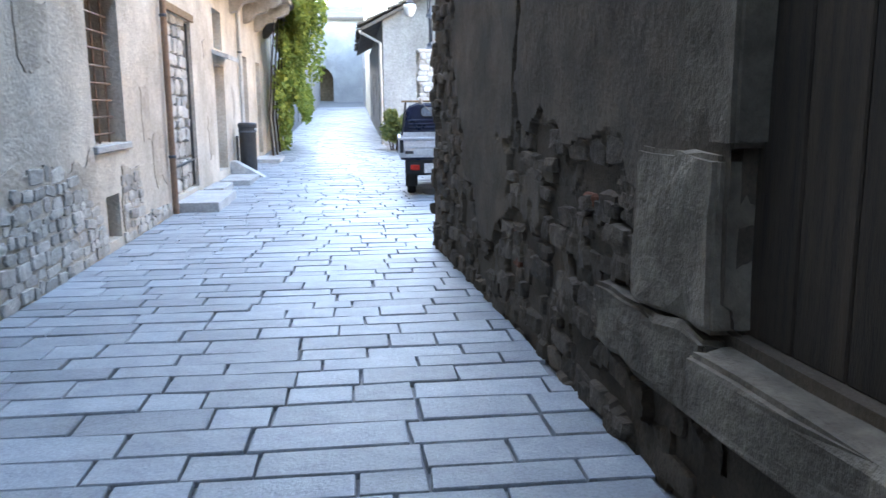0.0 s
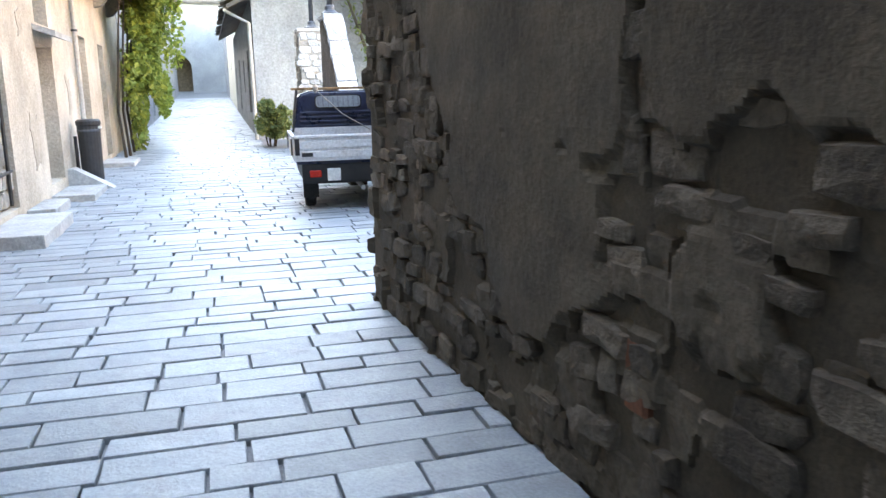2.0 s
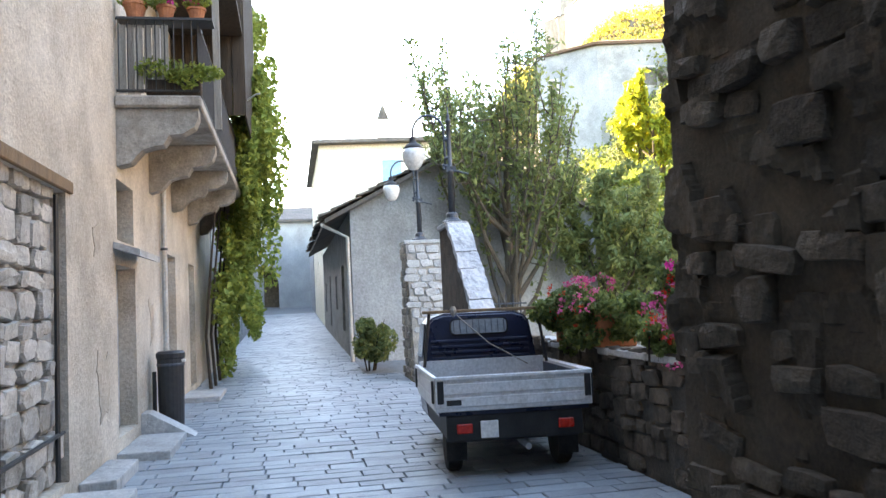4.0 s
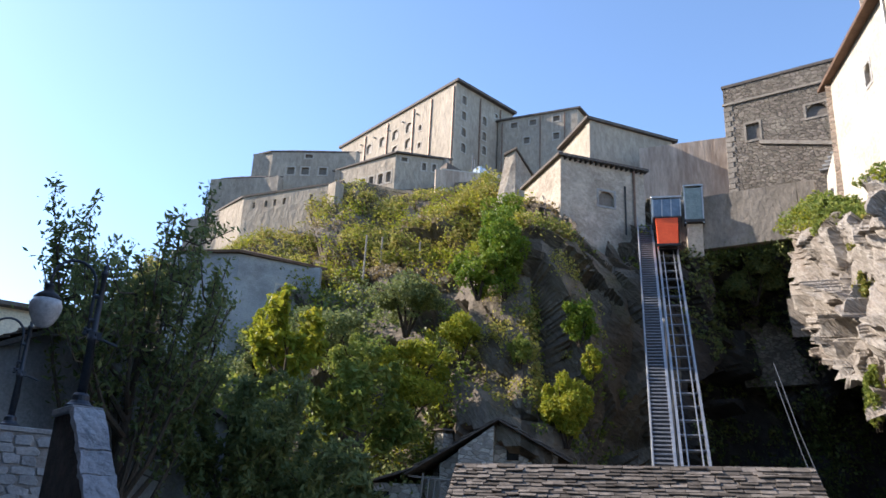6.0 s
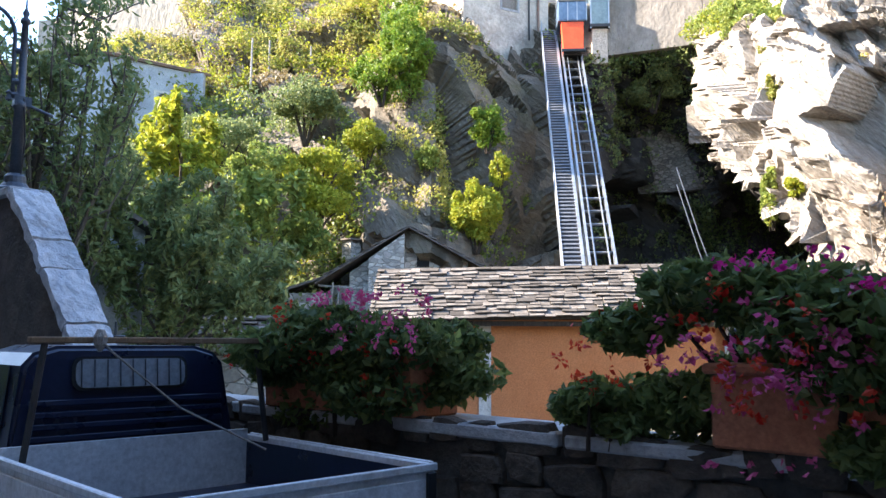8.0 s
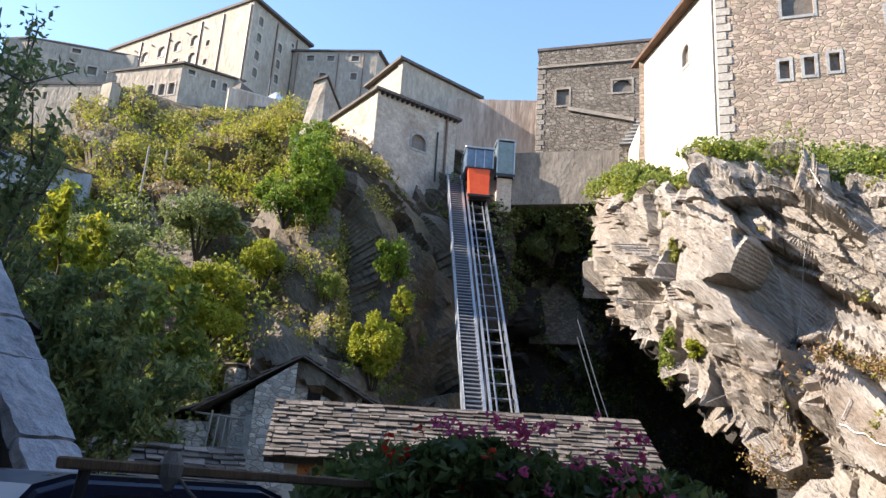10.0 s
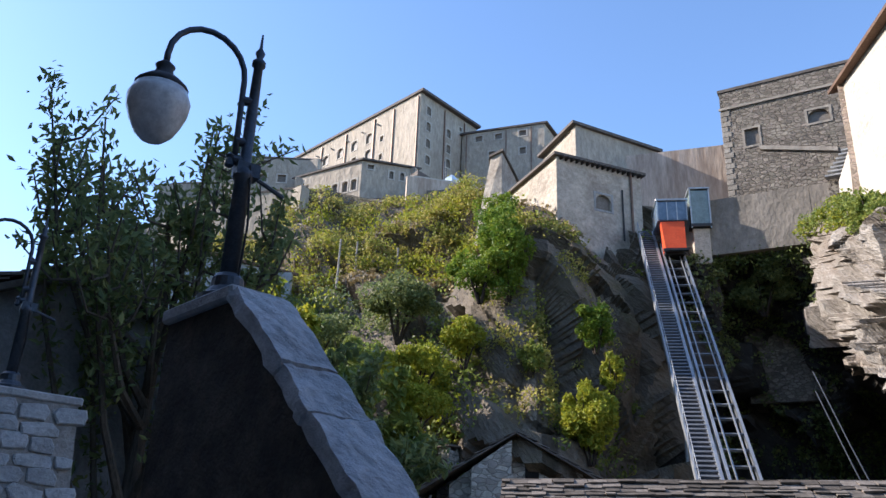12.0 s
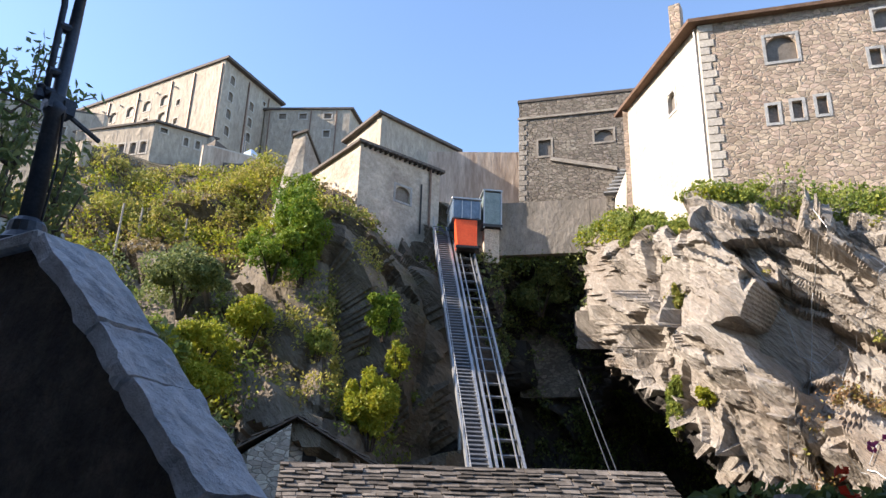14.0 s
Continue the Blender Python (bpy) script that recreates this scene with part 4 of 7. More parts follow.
opening_fill(wall_left, m_l, Y(8.02), Y(8.5), 0.1, 0.58, DARK, 0.4, "niche_back", "black panel for the shade in a cellar niche")
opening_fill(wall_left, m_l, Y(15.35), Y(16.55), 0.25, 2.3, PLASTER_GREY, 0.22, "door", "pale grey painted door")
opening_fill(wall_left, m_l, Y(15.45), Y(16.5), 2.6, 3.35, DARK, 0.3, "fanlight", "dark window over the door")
opening_fill(wall_left, m_l, Y(19.2), Y(20.4), 0.2, 2.7, WOOD_GREY, 0.25, "door", "weathered plank door")
opening_fill(wall_left, m_l, Y(22.3), Y(23.3), 0.2, 2.7, WOOD_DARK, 0.25, "door", "dark plank door")
opening_fill(wall_left, m_l, Y(16.3), Y(17.3), 4.6, 6.7, WOOD, 0.3, "balcony_door", "brown wooden balcony door")
# the far wall past the vine
m_v = wall_frame((LX, 27.3), (LX, 71))[1]
bm = wall_bm(43.7, -0.5, 7.5, 0.6, [(6, 7, 1.2, 2.6), (12, 13.1, 0.7, 2.9), (19, 20, 1.6, 2.9), (27, 28.2, 1.0, 3.2)])
bm.transform(m_v)
wall_far = tagged(part("wall_west_far", bm, PLASTER_GREY), "grey plastered house fronts farther up the street", "wall", kind="structure")
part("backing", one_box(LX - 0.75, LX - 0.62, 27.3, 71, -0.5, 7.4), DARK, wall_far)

# right side: the dark old house with the raised cellar door
m_r = wall_frame((0.974, 8.05), (0.974 + 0.06 * 16.05, -8))[1]        # the old house stands slightly askew
RX = 0.974
U = lambda y: 8.05 - y
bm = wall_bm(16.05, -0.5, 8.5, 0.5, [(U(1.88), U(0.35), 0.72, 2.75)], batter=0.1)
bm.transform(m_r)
wall_right = tagged(part("wall_east", bm, PLASTER_OLD), "weathered wall of rubble and broken plaster, darkened for shade", "wall", kind="structure")
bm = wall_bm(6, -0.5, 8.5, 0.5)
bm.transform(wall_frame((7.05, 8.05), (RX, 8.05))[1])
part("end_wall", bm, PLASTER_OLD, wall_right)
# Unseen eave; its wide overhang is added to hold back sky light.
part("roof_eave", slab(bmesh.new(), [(RX - 1.0, -8, 8.4), (RX + 6, -8, 10.4), (RX + 6, 8.6, 10.4), (RX - 1.0, 8.6, 8.4)], 0.14), SLATE_FAR, wall_right)
# Unseen wall, added to keep light from behind off the near street.
bm = wall_bm(4.6, -0.5, 8, 0.4)
bm.transform(wall_frame((LX, -8), (LX + 4.6, -8))[1])
tagged(part("wall_south", bm, PLASTER_OLD), "unseen plain wall added to close the street behind", "wall", kind="structure")

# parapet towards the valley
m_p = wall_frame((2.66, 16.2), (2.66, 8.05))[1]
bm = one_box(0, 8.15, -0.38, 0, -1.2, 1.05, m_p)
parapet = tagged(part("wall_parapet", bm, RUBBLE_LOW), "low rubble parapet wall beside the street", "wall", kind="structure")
for k in range(6):
    part("coping", one_box(0.02 + k * 1.358, 1.358 * (k + 1) - 0.02, -0.42, 0.05, 1.054, 1.13 - 0.01 * (k % 2), m_p, bevel=0.012), STONE_PALE, parapet)


# ---- buttress pillars with lamps ----
def buttress(y_back, x0, x1, reach, label, z_top=3.05, foot=1.2, coped=True):
    e = thing("buttress", label, "buttress", at=(x0, y_back, 0))
    inv = Matrix.Translation((-x0, -y_back, 0))
    yt = y_back - 0.75
    ring = [(y_back, -0.5), (y_back, z_top), (yt, z_top), (yt - reach, foot), (yt - reach - 0.15, -0.5)]
    bm = prism(bmesh.new(), [(x0, y, z) for y, z in ring], [(x1, y, z) for y, z in ring])
    bmesh.ops.recalc_face_normals(bm, faces=bm.faces[:])
    bm.transform(inv)
    # Coped buttress gets the dark stone: its shade is put into the colour.
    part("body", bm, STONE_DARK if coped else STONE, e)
    a, b = Vector((0, yt, z_top)), Vector((0, yt - reach, foot))
    d = (b - a)
    nrm = Vector((0, -d.z, d.y)).normalized() * -1
    if nrm.z < 0:
        nrm = -nrm
    cuts = [0, 0.27, 0.41, 0.66, 0.83, 1.0] if coped else []
    for q, w in zip(cuts, cuts[1:]):
        p0, p1 = a + d * (q + 0.004), a + d * (w - 0.004)
        off = rng.uniform(0, 0.012)
        lo = [Vector((x, p.y, p.z)) + nrm * 0.003 for p in (p0, p1) for x in ((x0 - 0.03, x1 + 0.03) if p is p0 else (x1 + 0.03, x0 - 0.03))]
        bm = prism(bmesh.new(), lo, [p + nrm * (0.085 + off) for p in lo])
        bmesh.ops.recalc_face_normals(bm, faces=bm.faces[:])
        bmesh.ops.subdivide_edges(bm, edges=bm.edges[:], cuts=7, use_grid_fill=True)
        for vv in bm.verts:
            vv.co += noise.noise_vector(vv.co * 5.0) * 0.02 + noise.noise_vector(vv.co * 17.0) * 0.014
        bm.transform(inv)
        part("coping_stone", bm, STONE_WORN, e, "weathered grey sloping coping slab")
    bm = one_box(x0 - 0.04, x1 + 0.04, yt - 0.02, y_back + 0.03, z_top + 0.004, z_top + 0.09, bevel=0.015)
    bm.transform(inv)
    part("cap_stone", bm, STONE_PALE, e)
    return e


buttress(18.2, 1.92, 2.20, 1.95, "tapering stone buttress with weathered sloping coping", 2.83, 1.0)
buttress(23.1, 1.95, 2.95, 0.75, "rubble stone pillar with a steep foot", 2.95, 0.0, False)


def street_lamp(x, y, z):
    e = thing("street_lamp", "dark iron street lamp with opal globe on a bowed arm", "street lamp", "street lamps", at=(x, y, z))
    part("base", lathe(bmesh.new(), [(0.17, 0), (0.17, 0.03), (0.13, 0.05), (0.10, 0.09), (0.095, 0.15), (0.07, 0.18)], 16), IRON, e, smooth=False)
    part("pole", lathe(bmesh.new(), [(0.055, 0.15), (0.05, 0.8), (0.065, 0.82), (0.065, 0.86), (0.04, 0.9), (0.036, 1.3), (0.03, 1.64), (0.045, 1.65), (0.045, 1.68), (0.02, 1.71), (0.033, 1.75), (0.012, 1.79), (0.006, 1.9)], 12), IRON, e, smooth=True)
    arm = [(-0.07, 0, 0.9), (-0.075, 0, 1.2), (-0.08, 0, 1.45)]
    for k in range(11):
        t = math.pi * k / 10
        arm.append((-0.08 - 0.25 + 0.25 * math.cos(t), 0, 1.5 + 0.27 * math.sin(t)))
    arm.append((-0.58, 0, 1.42))
    part("arm", tube(bmesh.new(), arm, 0.02, 8), IRON, e, smooth=True)
    for zc in (0.93, 1.06, 1.36):
        part("collar", tube(bmesh.new(), [(-0.085, 0, zc), (0.0, 0, zc + 0.01)], 0.03, 8), IRON, e)
    part("cable", tube(bmesh.new(), [(0.02, -0.05, 0.9), (0.05, -0.06, 0.5), (0.03, -0.07, 0.1)], 0.007, 6), BLACK_PLASTIC, e)
    part("finial", lathe(bmesh.new(), [(0.0, 0.86), (0.03, 0.88), (0.02, 0.93), (0.03, 0.95), (0.0, 0.98)], 8, Matrix.Translation((-0.1, 0, 0))), IRON, e)
    bm = bmesh.new()
    box(bm, -0.06, 0.09, -0.05, 0.05, 0.83, 0.92)
    part("cable_arm", tube(bmesh.new(), [(0.05, 0, 0.86), (0.3, 0.05, 0.80)], 0.015, 6), IRON, e)
    part("bracket", bm, IRON, e)
    m = Matrix.Translation((-0.58, 0, 1.10))
    part("hood", lathe(bmesh.new(), [(0.155, 0.12), (0.16, 0.15), (0.11, 0.2), (0.06, 0.23), (0.05, 0.28), (0.06, 0.3), (0.03, 0.33)], 16, m), IRON_BLACK, e, "dark cap over the globe", smooth=True)
    part("globe", lathe(bmesh.new(), [(0.02, -0.215), (0.07, -0.205), (0.115, -0.16), (0.15, -0.09), (0.178, -0.01), (0.185, 0.06), (0.16, 0.125)], 20, m), OPAL, e, "opal white glass globe", smooth=True)
    return e


lamp = street_lamp(2.07, 17.83, 2.925)
lamp.rotation_euler.z = radians(-8)
copy_thing(lamp, pose(2.3, 22.55, 3.04, 0, 0, -6))


# ---- houses up the street, on the valley side ----
def slates(parent, o, along, down, n, rows, size, mat, drop=0.0, seed=1):
    """Rows of overlapping stone slabs over a roof plane, joined; o is the ridge end, along and down are the plane's ways."""
    r = random.Random(seed)
    V, F = [], []
    nrm = along.cross(down).normalized()
    if nrm.z < 0:
        nrm = -nrm
    la, ld = along.length, down.length
    a, d = along.normalized(), down.normalized()
    rh = ld / rows
    for i in range(rows):
        x = -r.random() * size
        while x < la:
            w = size * r.uniform(0.6, 1.35)
            x0, x1 = max(0, x), min(la, x + w - 0.012)
            x += w
            if x1 - x0 < 0.05:
                continue
            j = [r.uniform(-0.025, 0.025) for _ in range(4)]
            t0, t1 = i * rh - 0.06, (i + 1) * rh + 0.05 + r.uniform(-0.05, 0.05)
            th = r.uniform(0.025, 0.06)
            up0, up1 = 0.003, 0.04 + r.uniform(0, 0.07)
            c = [o + a * (x0 + j[0] * 0) + d * t0 + nrm * up0, o + a * x1 + d * t0 + nrm * up0, o + a * (x1 + j[2]) + d * (t1 + j[1]) + nrm * up1, o + a * (x0 + j[3]) + d * (t1 + j[0]) + nrm * up1]
            k = len(V)
            V += [p for p in c] + [p + nrm * th for p in c]
            F += [(k, k + 3, k + 2, k + 1), (k + 4, k + 5, k + 6, k + 7), (k, k + 1, k + 5, k + 4), (k + 1, k + 2, k + 6, k + 5), (k + 2, k + 3, k + 7, k + 6), (k + 3, k, k + 4, k + 7)]
    me = np_mesh("slate_cover", [tuple(v) for v in V], F)
    return tagged(finish("slate_cover", me, mat, parent, "uneven overlapping grey stone slabs"), kind="stuff")


grey = thing("house", "grey plastered gabled house with stone slab roof", "house")
gx0, gx1, gy = 1.15, 8.2, 27.2
gp = (4.4, 5.95)
ring = [(gx0, -1.2), (gx1, -1.2), (gx1, 4.1), (gp[0], gp[1]), (gx0, 4.35)]
bm = prism(bmesh.new(), [(x, gy, z) for x, z in ring], [(x, gy + 0.4, z) for x, z in ring])
bmesh.ops.recalc_face_normals(bm, faces=bm.faces[:])
part("gable_wall", bm, PLASTER_GREY, grey)
# STONE, darker than the gable's plaster, puts this side's shade into colour.
wall("side_wall", grey, (gx0, 46), (gx0, gy + 0.405), -0.5, 4.3, STONE, 0.4, [(2, 3, 1.5, 2.8), (6, 7.1, 0.9, 3.0), (10.5, 11.5, 1.6, 2.8), (14.2, 15.4, 0.9, 3.0)])
for (x0, z0), (x1, z1) in (((gp[0], gp[1] + 0.1), (gx0 - 0.7, 4.05)), ((gp[0], gp[1] + 0.1), (gx1 + 0.4, 3.95))):
    bm = slab(bmesh.new(), [(x0, gy - 0.35, z0), (x1, gy - 0.35, z1), (x1, 46, z1 + 0.3), (x0, 46, z0 + 0.3)], 0.12)
    bmesh.ops.recalc_face_normals(bm, faces=bm.faces[:])
    part("roof", bm, SLATE_FAR, grey)
slates(grey, Vector((gp[0], gy - 0.38, gp[1] + 0.11)), Vector((0, 18.5, 0.3)), Vector((gx0 - 0.75 - gp[0], 0, 3.98 - gp[1])), 0, 12, 0.45, SLATE, seed=3)
part("gutter", tube(bmesh.new(), [(gx0 - 0.75, gy + 0.3, 3.95), (gx0 - 0.72, gy + 0.1, 3.9), (gx0 - 0.1, gy - 0.08, 3.55), (gx0 - 0.08, gy - 0.08, 0.1)], 0.055, 8), ZINC, grey, "pale zinc downpipe")

cream = thing("house", "cream plastered house with pale blue shutters", "house")
wall("wall", cream, (1.2, 47.5), (9.5, 46.5), 0, 10.2, PLASTER_CREAM, 0.4, [(3.3, 4.3, 7.7, 9.3)], pane=BLUE_SHUTTER, deep=0.06)
wall("wall", cream, (1.2, 62), (1.2, 47.5), 0, 10.2, PLASTER_CREAM, 0.4, [(3, 4, 6, 7.4), (8, 9, 6, 7.4), (3, 4, 3, 4.4), (8, 9, 3, 4.4)])
eave(cream, [(1.2, 47.5), (9.5, 46.5), (9.5, 62), (1.2, 62)], 10.203, 0.7, 0.18, SLATE_FAR, 1.1)
part("chimney", one_box(4.7, 5.3, 50, 50.6, 11.0, 12.2, bevel=0.02), PLASTER_CREAM, cream)
part("chimney_cap", lathe(bmesh.new(), [(0.36, 12.2), (0.34, 12.28), (0.1, 12.95), (0.02, 13.1)], 4, Matrix.Translation((5.0, 50.3, 0))), SLATE, cream)
arch_house = thing("gate_house", "old house spanning the street over a dark archway", "house")
bm = wall_bm(12, 0, 9, 3.0, [(2.7, 5.6, 0, 5.0)])
arch_corners(bm, 2.7, 5.6, 3.7, 5.0, 0, -3.0, 8)
bm.transform(wall_frame((-7, 72), (5, 72))[1])
part("wall", bm, PLASTER_GREY, arch_house)
part("roof", slab(bmesh.new(), [(-7.3, 71.6, 9.0), (5.3, 71.6, 9.0), (5.3, 76, 10.5), (-7.3, 76, 10.5)], 0.2), SLATE_FAR, arch_house)
# Added dark sheet closes the passage and paints the archway's shade.
part("back_wall", one_box(-6.9, 4.9, 75.4, 75.8, 0, 8.5), STONE_DARK, arch_house, "dark sheet for the shade inside the archway")
side = thing("house", "grey houses with dark doors along the upper street", "house")
wall("wall", side, (1.15, 71.5), (1.15, 62.4), 0, 7, PLASTER_GREY, 0.4, [(2, 3.2, 1.9, 4), (6, 7, 3, 4.2)])

# ---- annex with the slab roof, and the stone house behind it ----
annex = thing("annex", "orange plastered outbuilding with a stone slab roof", "outbuilding")
d, nn = Vector((0.647, -0.763, 0)), Vector((-0.763, -0.647, 0))
r0 = Vector((18.9, 30.7, 4.05))
A = r0 + nn * 1.75 + d * 0.5
B = A + d * 11.0
a2, b2 = (A.x, A.y), (B.x, B.y)
wall("front_wall", annex, a2, b2, -1.3, 2.3, ORANGE, 0.3, [(0.95, 2.25, -0.75, 1.55)], deep=0.12)
C, D = A - nn * 3.2, B - nn * 3.2
wall("side_wall", annex, (C.x, C.y), a2, -1.3, 2.3, ORANGE, 0.3)
wall("side_wall", annex, b2, (D.x, D.y), -1.3, 2.3, ORANGE, 0.3)
for uu in (0.0, 3.0):
    part("pilaster", one_box(uu - 0.02, uu + 0.38, 0.003, 0.06, -1.25, 2.25, wall_frame(a2, b2)[1]), PLASTER_WHITE, annex, "pale corner strip")
part("string_course", one_box(0.4, 0.93, 0.003, 0.05, 0.72, 0.8, wall_frame(a2, b2)[1]), PLASTER_WHITE, annex)
ridge = d * 12.0 + Vector((0, 0, 0.25))
down = nn * 2.35 + Vector((0, 0, -1.75))
bm = slab(bmesh.new(), [r0, r0 + ridge, r0 + ridge + down, r0 + down], 0.12)
bmesh.ops.recalc_face_normals(bm, faces=bm.faces[:])
part("roof", bm, WOOD_DARK, annex)
down2 = -nn * 2.35 + Vector((0, 0, -1.75))
bm = slab(bmesh.new(), [r0, r0 + ridge, r0 + ridge + down2, r0 + down2], 0.12)
bmesh.ops.recalc_face_normals(bm, faces=bm.faces[:])
part("roof", bm, WOOD_DARK, annex)
slates(annex, r0 - d * 0.1, ridge * 1.02, down * 1.04, 0, 14, 0.5, SLATE, seed=5)
slates(annex, r0 - d * 0.1, ridge * 1.02, down2 * 1.04, 0, 14, 0.5, SLATE, seed=6)
part("step", one_box(-0.4, 3.4, 0.08, 0.9, -1.25, -0.85, wall_frame(a2, b2)[1], bevel=0.02), STONE_PALE, annex, "pale stone terrace edge")

stone_house = thing("house", "small rubble stone house with a slab gable roof", "house")
ha, hb = Vector((25.3, 39.7, 0)), Vector((29.2, 35.4, 0))
hd, hn = (hb - ha).normalized(), Vector(((hb - ha).y, -(hb - ha).x, 0)).normalized()
pk = ha + hd * 2.9 + Vector((0, 0, 7.0))
ring = [ha + Vector((0, 0, -1)), hb + Vector((0, 0, -1)), hb + Vector((0, 0, 5.5)), pk, ha + Vector((0, 0, 4.9))]
bm = prism(bmesh.new(), ring, [p - hn * 4.5 for p in ring])
bmesh.ops.recalc_face_normals(bm, faces=bm.faces[:])
part("body", bm, RUBBLE, stone_house)
for end, z in ((ha - hd * 1.6, 4.35), (hb + hd * 0.6, 5.2)):
    e1 = Vector((end.x, end.y, z))
    o = pk + hn * 0.85 + Vector((0, 0, 0.12))
    dn = e1 + hn * 0.85 - o
    bm = slab(bmesh.new(), [o, o - hn * 6.0, o - hn * 6.0 + dn, o + dn], 0.07)
    bmesh.ops.recalc_face_normals(bm, faces=bm.faces[:])
    part("roof", bm, SLATE, stone_house)
    slates(stone_house, o, -hn * 6.0, dn, 0, 8, 0.5, SLATE, seed=8)
m_h = wall_frame((ha.x, ha.y), (hb.x, hb.y))[1]
part("window", one_box(3.3, 3.9, 0.003, 0.05, 5.2, 5.8, m_h), DARK, stone_house, "black panel standing in for a gable opening")
p1, p2 = ha - hd * 1.15 - hn * 1.3, ha + hd * 1.0 + hn * 0.25
pn = Vector(((p2 - p1).y, -(p2 - p1).x, 0)).normalized()
ring = [p1, p2, p2 - pn * 0.3, p1 - pn * 0.3]
part("plaster_wall", prism(bmesh.new(), [p + Vector((0, 0, 0.8)) for p in ring], [p + Vector((0, 0, 4.35)) for p in ring]), PLASTER_WHITE, stone_house, "bright plastered wall under the roof")
part("pier", prism(bmesh.new(), [ha + hd * 1.0 + hn * k + Vector((0, 0, -1)) for k in (0.01,)] + [ha + hd * 1.0 + hn * 0.8 + Vector((0, 0, -1)), ha + hd * 2.7 + hn * 0.8 + Vector((0, 0, -1)), ha + hd * 2.7 + hn * 0.01 + Vector((0, 0, -1))], [ha + hd * 1.0 + hn * 0.01 + Vector((0, 0, 5.55)), ha + hd * 1.0 + hn * 0.8 + Vector((0, 0, 5.55)), ha + hd * 2.7 + hn * 0.8 + Vector((0, 0, 6.75)), ha + hd * 2.7 + hn * 0.01 + Vector((0, 0, 6.75))]), RUBBLE, stone_house, "rubble stone wall pier")
ch = ha - hn * 2.2 - hd * 0.2
part("chimney", one_box(-0.35, 0.35, -0.35, 0.35, 4.2, 6.6, Matrix.Translation(ch)), RUBBLE, stone_house)
part("chimney_cap", one_box(-0.5, 0.5, -0.5, 0.5, 6.75, 6.85, Matrix.Translation(ch), bevel=0.02), SLATE, stone_house)
for sx in (-0.25, 0.25):
    part("chimney_post", one_box(sx - 0.08, sx + 0.08, -0.3, 0.3, 6.603, 6.747, Matrix.Translation(ch)), RUBBLE, stone_house)
side_house = thing("house", "low stone house with a lean-to slab roof", "house")
la, lb = ha - hd * 5.6, ha - hd * 0.9
wall("wall", side_house, (la.x, la.y), (lb.x, lb.y), -1, 3.9, RUBBLE, 0.4, [(2.2, 3.1, 2.2, 3.5)])
o = Vector((lb.x, lb.y, 4.9)) - hn * 1.5
bm = slab(bmesh.new(), [o - hd * 5.8 + Vector((0, 0, -1.9)), o, o - hn * 4 + Vector((0, 0, 0.4)), o - hd * 5.8 - hn * 4 + Vector((0, 0, -1.5))], 0.2)
bmesh.ops.recalc_face_normals(bm, faces=bm.faces[:])
part("roof", bm, SLATE_FAR, side_house)
bm = slab(bmesh.new(), [o - hd * 6 + Vector((0, 0, -2.0)) + hn * 2.0, o + hn * 2.0 + Vector((0, 0, -0.1)), o, o - hd * 6 + Vector((0, 0, -1.9))], 0.12)
bmesh.ops.recalc_face_normals(bm, faces=bm.faces[:])
part("roof", bm, SLATE, side_house)
shed = thing("shed", "small stone shed with a blue-grey slab roof", "shed")
s0 = A - d * 3.4 + nn * 0.8
part("body", one_box(-1.4, 1.6, -1.6, 1.0, -1.2, 1.3, Matrix.Translation((s0.x, s0.y, 0)) @ Matrix.Rotation(math.atan2(d.y, d.x), 4, "Z")), RUBBLE, shed)
o = Vector((s0.x, s0.y, 2.2)) - nn * 1.2 - d * 1.7
slates(shed, o, d * 3.6, nn * 2.5 + Vector((0, 0, -1.1)), 0, 7, 0.5, SLATE, seed=11)
bm = slab(bmesh.new(), [o, o + d * 3.6, o + d * 3.6 + nn * 2.5 + Vector((0, 0, -1.1)), o + nn * 2.5 + Vector((0, 0, -1.1))], 0.1)
bmesh.ops.recalc_face_normals(bm, faces=bm.faces[:])
part("roof", bm, WOOD_DARK, shed)
# low shed with a slab roof below the stone house
shed = thing("shed", "low stone shed with a blue-grey slab roof", "shed")
sa, sb = Vector((10.6, 28.4, 2.15)), Vector((13.3, 26.4, 2.15))
sd_ = (sb - sa).normalized()
sn = Vector((sd_.y, -sd_.x, 0))
for way_s, k in ((sn, 1), (-sn, 2)):
    dn = way_s * 1.6 + Vector((0, 0, -0.85))
    bm = slab(bmesh.new(), [sa, sb, sb + dn, sa + dn], 0.1)
    bmesh.ops.recalc_face_normals(bm, faces=bm.faces[:])
    part("roof", bm, WOOD_DARK, shed)
    slates(shed, sa - sd_ * 0.1, (sb - sa) * 1.06, dn * 1.04, 0, 7, 0.42, SLATE, seed=30 + k)
ring = [sa + sd_ * 0.3 + sn * 1.3, sb - sd_ * 0.3 + sn * 1.3, sb - sd_ * 0.3 - sn * 1.3, sa + sd_ * 0.3 - sn * 1.3]
part("body", prism(bmesh.new(), [Vector((p.x, p.y, -1.1)) for p in ring], [Vector((p.x, p.y, 1.42)) for p in ring]), RUBBLE, shed)

